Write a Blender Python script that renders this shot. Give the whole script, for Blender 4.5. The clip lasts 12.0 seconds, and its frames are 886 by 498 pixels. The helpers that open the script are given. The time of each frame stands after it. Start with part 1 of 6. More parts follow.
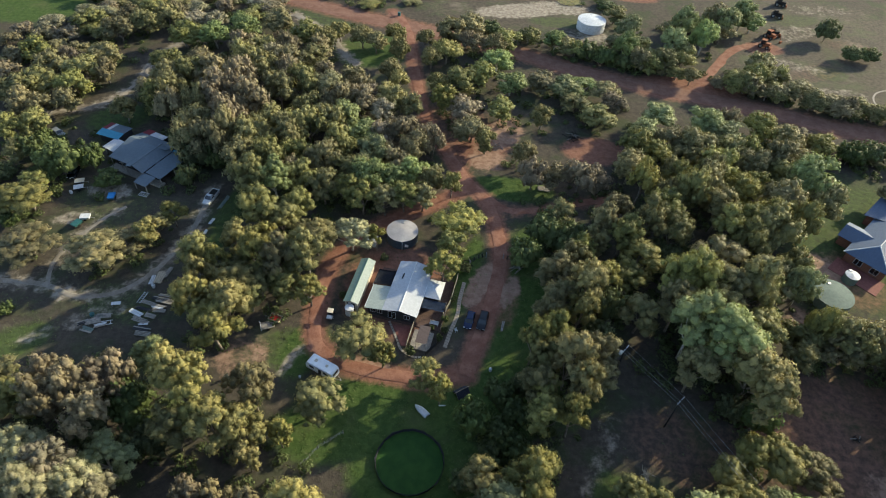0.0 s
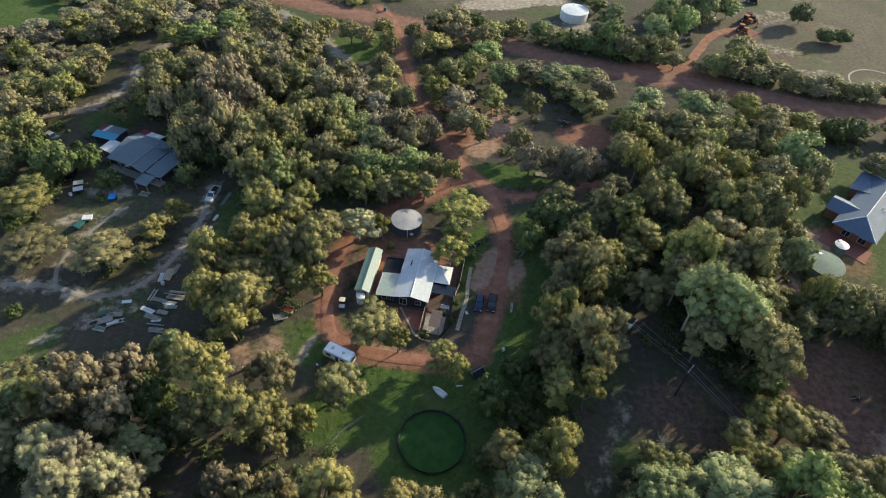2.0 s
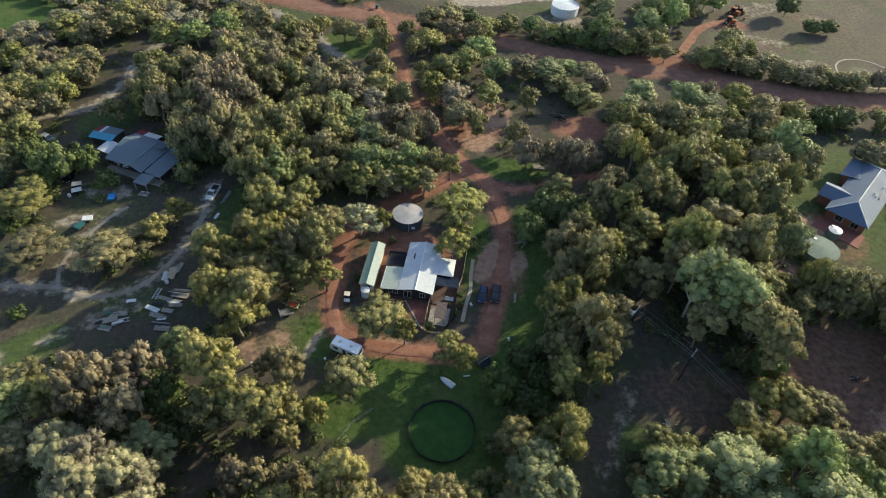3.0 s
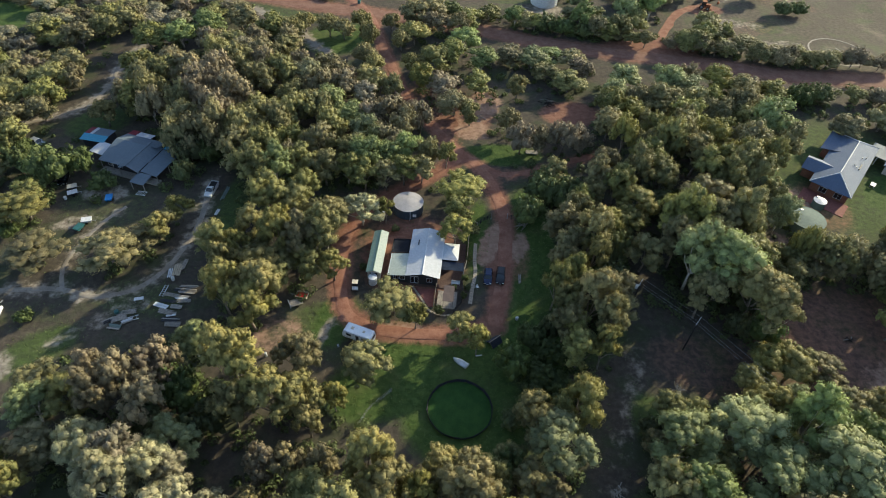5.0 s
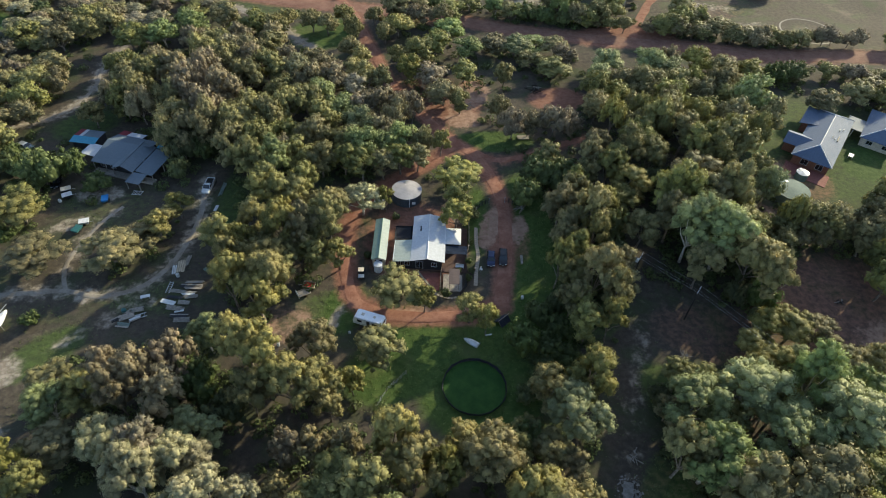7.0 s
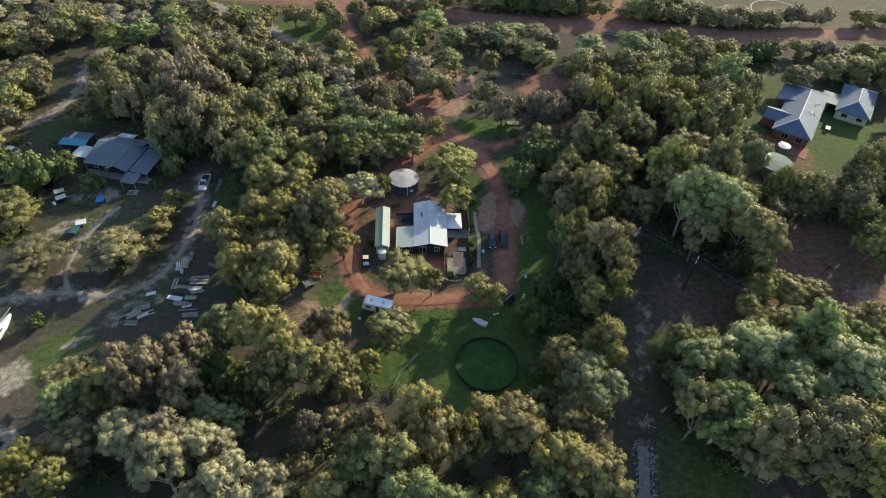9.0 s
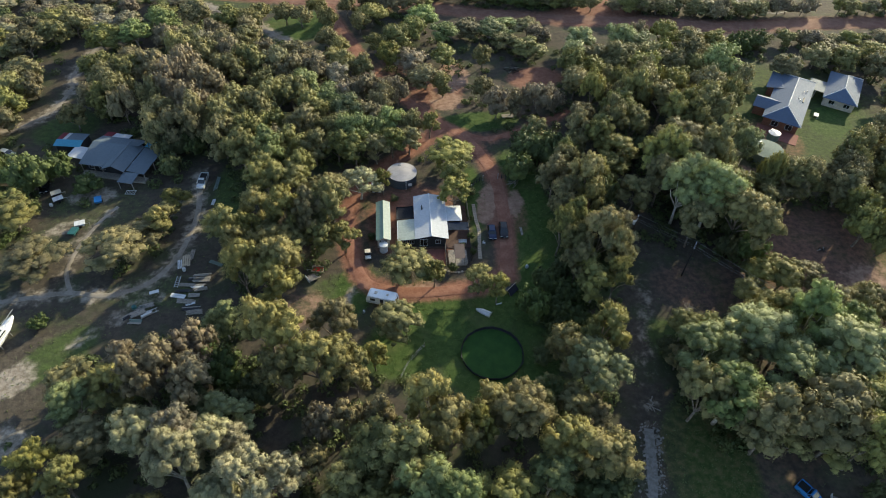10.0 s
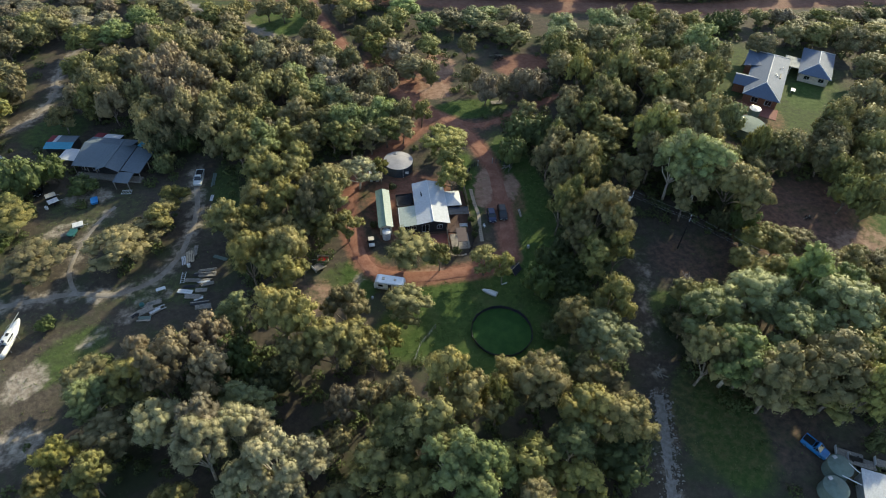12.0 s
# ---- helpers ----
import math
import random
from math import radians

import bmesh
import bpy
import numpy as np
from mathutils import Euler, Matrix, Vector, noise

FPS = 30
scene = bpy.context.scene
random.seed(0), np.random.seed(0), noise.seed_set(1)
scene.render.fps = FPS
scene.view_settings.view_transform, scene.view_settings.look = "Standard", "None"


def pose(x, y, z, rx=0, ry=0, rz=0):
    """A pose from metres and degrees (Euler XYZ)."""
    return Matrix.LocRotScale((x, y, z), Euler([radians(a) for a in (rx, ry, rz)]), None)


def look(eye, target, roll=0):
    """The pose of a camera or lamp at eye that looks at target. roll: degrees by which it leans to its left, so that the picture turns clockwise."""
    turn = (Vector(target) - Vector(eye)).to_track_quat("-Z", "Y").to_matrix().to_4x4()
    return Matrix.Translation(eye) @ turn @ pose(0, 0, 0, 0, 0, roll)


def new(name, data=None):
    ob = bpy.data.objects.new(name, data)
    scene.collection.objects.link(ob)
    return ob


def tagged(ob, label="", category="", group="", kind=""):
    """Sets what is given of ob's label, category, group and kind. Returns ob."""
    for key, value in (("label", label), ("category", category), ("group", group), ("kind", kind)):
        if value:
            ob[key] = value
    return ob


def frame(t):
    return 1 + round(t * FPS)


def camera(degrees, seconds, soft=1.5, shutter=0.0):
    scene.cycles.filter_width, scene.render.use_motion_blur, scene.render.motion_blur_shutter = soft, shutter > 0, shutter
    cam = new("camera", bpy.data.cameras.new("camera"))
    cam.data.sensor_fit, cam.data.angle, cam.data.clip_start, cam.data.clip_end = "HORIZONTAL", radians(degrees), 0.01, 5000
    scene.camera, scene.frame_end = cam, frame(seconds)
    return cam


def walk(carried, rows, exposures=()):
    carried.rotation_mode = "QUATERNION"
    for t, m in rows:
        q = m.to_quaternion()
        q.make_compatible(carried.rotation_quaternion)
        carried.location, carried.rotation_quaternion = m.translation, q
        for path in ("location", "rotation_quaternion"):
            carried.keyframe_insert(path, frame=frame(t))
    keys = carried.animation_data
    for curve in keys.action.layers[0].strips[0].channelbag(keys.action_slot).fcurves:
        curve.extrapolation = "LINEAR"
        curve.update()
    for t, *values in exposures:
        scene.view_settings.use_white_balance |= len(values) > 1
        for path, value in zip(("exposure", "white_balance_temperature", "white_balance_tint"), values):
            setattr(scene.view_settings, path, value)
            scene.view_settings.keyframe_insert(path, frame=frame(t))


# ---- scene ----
cam = camera(71.1, 12.0, soft=1.05)
PATH = [
    (0, (-1.433, 0.890, 100.539), (-1.705, 70.693, 28.932), 4.66),
    (0.5, (-2.899, -0.106, 100.382), (-2.315, 69.730, 28.810), 4.59),
    (1, (-4.373, -1.081, 100.208), (-2.914, 68.779, 28.672), 4.52),
    (1.5, (-5.854, -2.032, 100.019), (-3.505, 67.839, 28.517), 4.44),
    (2, (-7.344, -2.961, 99.816), (-4.087, 66.909, 28.349), 4.37),
    (2.5, (-8.841, -3.866, 99.602), (-4.664, 65.988, 28.167), 4.29),
    (3, (-10.346, -4.747, 99.378), (-5.234, 65.076, 27.973), 4.21),
    (5, (-16.437, -8.025, 98.408), (-7.490, 61.511, 27.101), 3.88),
    (5.5, (-17.977, -8.781, 98.156), (-8.054, 60.639, 26.866), 3.79),
    (6, (-19.525, -9.511, 97.904), (-8.621, 59.775, 26.625), 3.70),
    (6.5, (-21.078, -10.214, 97.652), (-9.192, 58.917, 26.381), 3.61),
    (7, (-22.638, -10.890, 97.403), (-9.768, 58.068, 26.134), 3.52),
    (9, (-28.941, -13.319, 96.463), (-12.159, 54.745, 25.150), 3.15),
    (9.5, (-30.532, -13.856, 96.251), (-12.786, 53.936, 24.910), 3.05),
    (10, (-32.128, -14.362, 96.050), (-13.427, 53.135, 24.676), 2.95),
    (10.5, (-33.729, -14.840, 95.864), (-14.085, 52.345, 24.447), 2.85),
    (11, (-35.336, -15.287, 95.692), (-14.760, 51.565, 24.226), 2.75),
    (11.5, (-36.949, -15.704, 95.538), (-15.454, 50.796, 24.014), 2.64),
    (12, (-38.566, -16.091, 95.402), (-16.168, 50.039, 23.811), 2.54),
]
walk(cam, [(t, look(eye, target, roll)) for t, eye, target, roll in PATH])

# ---- world, sun ----
SUN_WAY = Vector((0.82, 0.57, 0.0)).normalized()
SUN_UP = radians(19.5)
world = bpy.data.worlds.new("world")
scene.world = world
world.use_nodes = True
wn = world.node_tree.nodes
sky = wn.new("ShaderNodeTexSky")
sky.sky_type = "NISHITA"
sky.sun_disc = False
sky.sun_elevation = SUN_UP
sky.sun_rotation = math.atan2(SUN_WAY.x, SUN_WAY.y)
sky.air_density, sky.dust_density = 1.0, 0.8
wn["Background"].inputs["Strength"].default_value = 0.15
world.node_tree.links.new(sky.outputs[0], wn["Background"].inputs["Color"])

sun = new("sun", bpy.data.lights.new("sun", "SUN"))
sun.data.energy, sun.data.angle, sun.data.color = 4.4, radians(0.8), (1.0, 0.905, 0.61)
sun.matrix_world = look(Vector((SUN_WAY.x * math.cos(SUN_UP), SUN_WAY.y * math.cos(SUN_UP), math.sin(SUN_UP))) * 300, (0, 0, 0))
scene.view_settings.exposure = 1.08

# ---- materials ----


class Nodes:
    """A short hand for building a node material."""

    def __init__(self, name):
        self.mat = bpy.data.materials.new(name)
        self.mat.use_nodes = True
        self.tree = self.mat.node_tree
        self.bsdf = self.tree.nodes["Principled BSDF"]
        self.coord = self.tree.nodes.new("ShaderNodeTexCoord").outputs["Object"]

    def node(self, kind, **sockets):
        n = self.tree.nodes.new(kind)
        for key, value in sockets.items():
            self.put(n.inputs[key.replace("_", " ")], value)
        return n

    def put(self, socket, value):
        if isinstance(value, bpy.types.NodeSocket):
            self.tree.links.new(value, socket)
        else:
            socket.default_value = (*value, 1.0) if isinstance(value, tuple) and len(value) == 3 and socket.type == "RGBA" else value

    def noise(self, scale, detail=3.0, rough=0.55, vector=None):
        n = self.node("ShaderNodeTexNoise", Scale=scale, Detail=detail, Roughness=rough)
        self.put(n.inputs["Vector"], vector or self.coord)
        return n.outputs[0]

    def ramp(self, value, low, high):
        n = self.node("ShaderNodeMapRange")
        n.interpolation_type = "SMOOTHSTEP"
        self.put(n.inputs[0], value)
        n.inputs[1].default_value, n.inputs[2].default_value = low, high
        return n.outputs[0]

    def math(self, op, a, b=0.0):
        n = self.node("ShaderNodeMath")
        n.operation = op
        self.put(n.inputs[0], a)
        self.put(n.inputs[1], b)
        return n.outputs[0]

    def mix(self, fac, a, b):
        n = self.node("ShaderNodeMix")
        n.data_type = "RGBA"
        self.put(n.inputs[0], fac)
        self.put(n.inputs[6], a)
        self.put(n.inputs[7], b)
        return n.outputs[2]

    def hsv(self, colour, hue=0.5, sat=1.0, val=1.0):
        return self.node("ShaderNodeHueSaturation", Hue=hue, Saturation=sat, Value=val, Color=colour).outputs[0]

    def random(self):
        return self.tree.nodes.new("ShaderNodeObjectInfo").outputs["Random"]

    def attribute(self, name):
        n = self.tree.nodes.new("ShaderNodeAttribute")
        n.attribute_name = name
        return n.outputs["Fac"]

    def bump(self, height, strength=0.3, distance=0.05):
        n = self.node("ShaderNodeBump", Strength=strength, Distance=distance, Height=height)
        self.put(self.bsdf.inputs["Normal"], n.outputs[0])

    def done(self, colour, rough=0.8, metal=0.0, spec=0.5):
        self.put(self.bsdf.inputs["Base Color"], colour)
        self.put(self.bsdf.inputs["Roughness"], rough)
        self.put(self.bsdf.inputs["Metallic"], metal)
        self.put(self.bsdf.inputs["Specular IOR Level"], spec)
        return self.mat


def paint(name, colour, rough=0.5, metal=0.0, wear=0.25, scale=1.5):
    """Paint or sheet with stains at two scales."""
    m = Nodes(name)
    n = m.math("MULTIPLY", m.math("ADD", m.noise(scale), m.noise(scale * 9, 4)), 0.5)
    dark = tuple(c * (1 - wear) for c in colour)
    lite = tuple(min(1, c * (1 + wear * 0.5)) for c in colour)
    return m.done(m.mix(m.ramp(n, 0.35, 0.68), dark, lite), m.math("ADD", m.math("MULTIPLY", n, 0.25), rough - 0.12), metal, 0.5 if rough < 0.4 else 0.22)


def roofing(name, colour, rough=0.72, metal=0.03, pitch=0.0762):
    """Corrugated sheet whose ribs run along local y in the mesh's ribs, by the attribute 'rib'."""
    m = Nodes(name)
    rib = m.attribute("rib")
    wave = m.math("SINE", m.math("MULTIPLY", rib, 2 * math.pi / (pitch * 3)))
    lap = m.math("LESS_THAN", m.math("FRACT", m.math("DIVIDE", rib, 0.76)), 0.06)
    n = m.noise(0.55, 5)
    streak = m.ramp(m.noise(2.2, 5, 0.65), 0.35, 0.72)
    base = m.mix(m.math("MULTIPLY", streak, 0.55), tuple(c * 0.74 for c in colour), colour)
    base = m.mix(m.math("MULTIPLY", m.ramp(n, 0.5, 0.75), 0.35), base, tuple(c * 0.8 + 0.03 for c in colour))
    base = m.mix(m.math("MULTIPLY", lap, 0.35), base, tuple(c * 0.55 for c in colour))
    m.bump(wave, 0.35, 0.02)
    return m.done(base, m.math("ADD", m.math("MULTIPLY", n, 0.2), rough - 0.1), metal, 0.2)


def leafage(name, tip, deep, hue=0.03, glow=0.19):
    """Leaves: colour by clump, by sprig and by tree, with light coming through them."""
    m = Nodes(name)
    island = m.tree.nodes.new("ShaderNodeNewGeometry").outputs["Random Per Island"]
    r = m.random()
    patch = m.ramp(m.noise(0.5, 3), 0.35, 0.65)
    fine = m.noise(7.0, 4, 0.75)
    fac = m.math("ADD", m.math("MULTIPLY", island, 0.2), m.math("MULTIPLY", patch, 0.35))
    fac = m.math("ADD", fac, m.math("MULTIPLY", m.attribute("tone"), 0.3))
    fac = m.math("ADD", fac, m.math("MULTIPLY", m.ramp(fine, 0.35, 0.7), 0.25))
    col = m.mix(fac, deep, tip)
    col = m.hsv(col, m.math("ADD", m.math("MULTIPLY", r, hue), 0.5 - hue * 0.8), m.math("ADD", m.math("MULTIPLY", r, 0.25), 0.85),
                m.math("ADD", m.math("MULTIPLY", m.math("FRACT", m.math("MULTIPLY", r, 7.31)), 0.5), 0.75))
    m.bump(fine, 0.9, 0.14)
    m.done(col, 0.6, 0.0, 0.25)
    thin = m.node("ShaderNodeBsdfTranslucent")
    m.put(thin.inputs["Color"], col)
    both = m.node("ShaderNodeMixShader")
    both.inputs[0].default_value = glow
    m.tree.links.new(m.bsdf.outputs[0], both.inputs[1])
    m.tree.links.new(thin.outputs[0], both.inputs[2])
    m.tree.links.new(both.outputs[0], m.tree.nodes["Material Output"].inputs["Surface"])
    return m.mat


def bark(name, pale, dark):
    m = Nodes(name)
    n = m.noise(2.5, 5, 0.65)
    m.bump(n, 0.6, 0.05)
    return m.done(m.mix(m.ramp(n, 0.35, 0.65), dark, pale), 0.85)


def earth(name, a, b, pebble, scale=0.35):
    """Loose earth or gravel: two tones, wheel-scale patches and pebbles."""
    m = Nodes(name)
    n = m.mix(m.ramp(m.noise(scale, 5, 0.6), 0.3, 0.7), a, b)
    fine = m.noise(9, 4, 0.7)
    col = m.mix(m.math("MULTIPLY", m.ramp(fine, 0.55, 0.72), 0.5), n, pebble)
    col = m.mix(m.math("MULTIPLY", m.ramp(m.noise(1.7, 4), 0.5, 0.7), 0.4), col, tuple(c * 0.6 for c in a))
    m.bump(fine, 0.6, 0.06)
    return m.done(col, 0.95, 0.0, 0.2)


def ground_material():
    m = Nodes("forest_ground")
    big, mid, fine = m.noise(0.12, 5, 0.6), m.noise(0.8, 5, 0.65), m.noise(6.0, 4, 0.7)
    litter = m.mix(m.ramp(mid, 0.35, 0.65), (0.050, 0.043, 0.034), (0.075, 0.062, 0.048))
    litter = m.mix(m.math("MULTIPLY", m.ramp(big, 0.45, 0.65), 0.7), litter, (0.040, 0.056, 0.024))
    litter = m.mix(m.math("MULTIPLY", m.ramp(fine, 0.58, 0.75), 0.55), litter, (0.20, 0.165, 0.12))
    grass = m.mix(m.ramp(mid, 0.3, 0.7), (0.030, 0.058, 0.014), (0.064, 0.098, 0.026))
    grass = m.mix(m.math("MULTIPLY", m.ramp(fine, 0.5, 0.8), 0.5), grass, (0.095, 0.140, 0.036))
    grass = m.mix(m.math("MULTIPLY", m.ramp(big, 0.5, 0.72), 0.45), grass, (0.100, 0.098, 0.045))
    dry = m.mix(m.ramp(mid, 0.3, 0.7), (0.056, 0.046, 0.036), (0.098, 0.082, 0.062))
    dry = m.mix(m.math("MULTIPLY", m.ramp(big, 0.45, 0.70), 0.45), dry, (0.085, 0.110, 0.045))
    dry = m.mix(m.math("MULTIPLY", m.ramp(m.noise(0.045, 4, 0.6), 0.52, 0.68), 0.7), dry, (0.062, 0.050, 0.042))
    dry = m.mix(m.math("MULTIPLY", m.ramp(m.noise(0.07, 5, 0.65), 0.56, 0.72), 0.6), dry, (0.20, 0.165, 0.125))
    sand = m.mix(m.ramp(mid, 0.35, 0.65), (0.19, 0.155, 0.12), (0.33, 0.285, 0.23))
    red = m.mix(m.ramp(mid, 0.3, 0.7), (0.148, 0.068, 0.047), (0.215, 0.108, 0.076))
    red = m.mix(m.math("MULTIPLY", m.ramp(fine, 0.55, 0.75), 0.5), red, (0.27, 0.165, 0.115))
    clay = m.mix(m.ramp(mid, 0.3, 0.7), (0.210, 0.126, 0.088), (0.305, 0.200, 0.148))
    ragged = m.math("ADD", m.math("MULTIPLY", m.math("SUBTRACT", mid, 0.5), 0.6), m.math("MULTIPLY", m.math("SUBTRACT", fine, 0.5), 0.22))
    torn = m.math("ADD", ragged, m.math("MULTIPLY", m.math("SUBTRACT", m.noise(0.3, 5, 0.65), 0.5), 1.3))
    col = litter
    for name, tone in (("dry", dry), ("grass", grass), ("red", red), ("clay", clay), ("sand", sand)):
        col = m.mix(m.ramp(m.math("ADD", m.attribute(name), torn if name in ("sand", "clay") else ragged), 0.22, 0.78), col, tone)
    m.bump(m.math("ADD", m.math("MULTIPLY", fine, 0.5), mid), 0.6, 0.2)
    return m.done(col, 0.95, 0.0, 0.15)


M_GROUND = ground_material()
M_RED = earth("red_gravel", (0.150, 0.075, 0.054), (0.215, 0.118, 0.086), (0.29, 0.19, 0.145))
M_DRIVE = earth("red_driveway_gravel", (0.175, 0.074, 0.050), (0.265, 0.132, 0.092), (0.33, 0.21, 0.16))
M_SAND = earth("pale_sand", (0.165, 0.142, 0.116), (0.27, 0.238, 0.200), (0.36, 0.33, 0.29))
M_STONE = earth("pale_rubble", (0.16, 0.148, 0.132), (0.27, 0.25, 0.228), (0.42, 0.40, 0.375), 1.2)
L_PEPPER = leafage("peppermint_leaves", (0.315, 0.295, 0.108), (0.060, 0.076, 0.034), 0.04)
L_MARRI = leafage("marri_leaves", (0.370, 0.325, 0.108), (0.060, 0.078, 0.030), 0.03)
L_GUM = leafage("pale_gum_leaves", (0.340, 0.390, 0.152), (0.066, 0.098, 0.043), 0.03)
L_BEIGE = leafage("beige_gum_leaves", (0.455, 0.415, 0.245), (0.105, 0.118, 0.072), 0.04)
L_BANKSIA = leafage("banksia_leaves", (0.320, 0.265, 0.150), (0.082, 0.078, 0.048), 0.03)
L_SHRUB = leafage("shrub_leaves", (0.120, 0.150, 0.050), (0.046, 0.064, 0.026))
B_GREY = bark("grey_bark", (0.26, 0.22, 0.18), (0.09, 0.07, 0.055))
B_PALE = bark("pale_bark", (0.62, 0.58, 0.50), (0.30, 0.26, 0.21))
R_WHITE = roofing("white_steel_roofing", (0.52, 0.54, 0.57))
R_CREAM = roofing("cream_steel_roofing", (0.38, 0.43, 0.39))
R_GREEN = roofing("pale_green_steel_roofing", (0.26, 0.36, 0.29))
R_BLUE = roofing("blue_grey_steel_roofing", (0.115, 0.155, 0.23))
R_SLATE = roofing("slate_grey_steel_roofing", (0.13, 0.165, 0.20))
R_TURQ = roofing("turquoise_roofing", (0.07, 0.29, 0.42))
R_MAROON = roofing("maroon_roofing", (0.20, 0.035, 0.045))
R_DARK = roofing("rusty_brown_roofing", (0.12, 0.09, 0.085))
P_WHITE = paint("white_paint", (0.60, 0.61, 0.62), 0.5)
P_GLOSSWHITE = paint("glossy_white_panel", (0.76, 0.77, 0.78), 0.3, 0, 0.1)
P_CREAM = paint("cream_render", (0.55, 0.49, 0.40), 0.8)
P_BRICK = paint("red_brown_brick", (0.23, 0.11, 0.075), 0.85, wear=0.4, scale=5)
P_DARK = paint("dark_cladding", (0.035, 0.037, 0.042), 0.6)
P_TANK = paint("tank_steel", (0.42, 0.44, 0.45), 0.4, 0.4)
P_TANKTOP = paint("weathered_tank_roof", (0.34, 0.325, 0.33), 0.6, 0.1, 0.18, 0.5)
P_DARKTANK = paint("dark_tank_wall", (0.055, 0.07, 0.085), 0.5)
P_PALEGREEN = paint("pale_green_tank", (0.135, 0.175, 0.155), 0.85, 0, 0.2)
P_NAVY = paint("navy_car_paint", (0.012, 0.022, 0.060), 0.22, 0.3, 0.1)
P_BLACK = paint("black_car_paint", (0.010, 0.012, 0.016), 0.22, 0.3, 0.1)
P_BLUE = paint("bright_blue_paint", (0.015, 0.17, 0.44), 0.35, 0.0, 0.2)
P_CLOTH = paint("dark_shade_cloth", (0.030, 0.034, 0.046), 0.85, 0, 0.35, 3)
P_BLUECLOTH = paint("dark_blue_shade_cloth", (0.028, 0.045, 0.085), 0.85, 0, 0.3, 3)
P_RUBBER = paint("black_rubber", (0.02, 0.02, 0.02), 0.85)
P_METAL = paint("galvanised_steel", (0.42, 0.43, 0.44), 0.4, 0.7)
P_RUST = paint("rusty_orange_steel", (0.30, 0.10, 0.045), 0.75, 0.1, 0.5, 3)
P_WOOD = paint("weathered_grey_timber", (0.30, 0.27, 0.235), 0.85, 0, 0.4, 3)
P_PINE = paint("pale_timber", (0.50, 0.41, 0.30), 0.8, 0, 0.3, 3)
P_DECK = paint("dark_brown_decking", (0.105, 0.066, 0.055), 0.85, 0, 0.4, 3)
P_PAVE = paint("pale_paving", (0.33, 0.285, 0.23), 0.9, 0, 0.35, 1.2)
P_REDPAVE = paint("red_paving", (0.22, 0.085, 0.070), 0.85, 0, 0.3, 2)
P_CHAR = paint("charred_timber", (0.03, 0.027, 0.025), 0.9, 0, 0.5, 2)
P_TEAL = paint("teal_plastic", (0.03, 0.11, 0.11), 0.4)
P_LAMP = paint("clear_lamp_plastic", (0.75, 0.75, 0.72), 0.15)
P_RED = paint("red_plastic", (0.45, 0.03, 0.025), 0.3)


def glass_material():
    m = Nodes("dark_window_glass")
    return m.done(m.mix(m.noise(2), (0.010, 0.013, 0.016), (0.022, 0.026, 0.030)), 0.08, 0.0, 0.8)


M_GLASS = glass_material()
# ---- shapes ----


def part(name, bm, material, parent, label="", smooth=False):
    """Links a bmesh as one mesh object under a thing or a part."""
    me = bpy.data.meshes.new(name)
    bmesh.ops.recalc_face_normals(bm, faces=bm.faces)
    bm.to_mesh(me)
    bm.free()
    me.materials.append(material)
    if smooth:
        me.shade_smooth()
    ob = new(name, me)
    ob.parent = parent
    return tagged(ob, label)


def thing(name, label, category, place, turn=0.0, group="", kind=""):
    """An Empty at the base of a thing."""
    ob = new(name)
    ob.empty_display_size = 0.3
    ob.matrix_world = pose(*place, 0, 0, turn)
    return tagged(ob, label, category, group, kind)


def box(bm, lo, hi, m=None, bevel=0.0):
    """An upright box from corner lo to corner hi."""
    c, s = [(a + b) / 2 for a, b in zip(lo, hi)], [b - a for a, b in zip(lo, hi)]
    made = bmesh.ops.create_cube(bm, size=1.0, matrix=(m or Matrix()) @ Matrix.Translation(c) @ Matrix.Diagonal((*s, 1)))
    if bevel:
        edges = list({e for v in made["verts"] for e in v.link_edges})
        bmesh.ops.bevel(bm, geom=edges, offset=bevel, segments=2, affect="EDGES", profile=0.6)
    return bm


def boxed(lo, hi, bevel=0.0, m=None):
    return box(bmesh.new(), lo, hi, m, bevel)


def slab(bm, points, thick=0.06, rib=None):
    """A sheet with thickness: the polygon's points and the same lowered by thick. rib: the way across its corrugations."""
    layer = bm.loops.layers.float.get("rib") or bm.loops.layers.float.new("rib")
    top = [bm.verts.new(p) for p in points]
    low = [bm.verts.new((p[0], p[1], p[2] - thick)) for p in points]
    faces = [bm.faces.new(top), bm.faces.new(low[::-1])]
    for i in range(len(top)):
        j = (i + 1) % len(top)
        faces.append(bm.faces.new((top[j], top[i], low[i], low[j])))
    if rib:
        for f in faces:
            for loop in f.loops:
                loop[layer] = loop.vert.co.x * rib[0] + loop.vert.co.y * rib[1]
    return bm


def tube(bm, a, b, ra, rb=None, sides=8, cap=True):
    """A tapered round bar from a to b."""
    a, b = Vector(a), Vector(b)
    rb = ra if rb is None else rb
    way = b - a
    m = Matrix.Translation((a + b) / 2) @ way.to_track_quat("Z", "Y").to_matrix().to_4x4()
    bmesh.ops.create_cone(bm, cap_ends=cap, segments=sides, radius1=ra, radius2=rb, depth=way.length, matrix=m)
    return bm


def tubed(a, b, ra, rb=None, sides=8):
    return tube(bmesh.new(), a, b, ra, rb, sides)


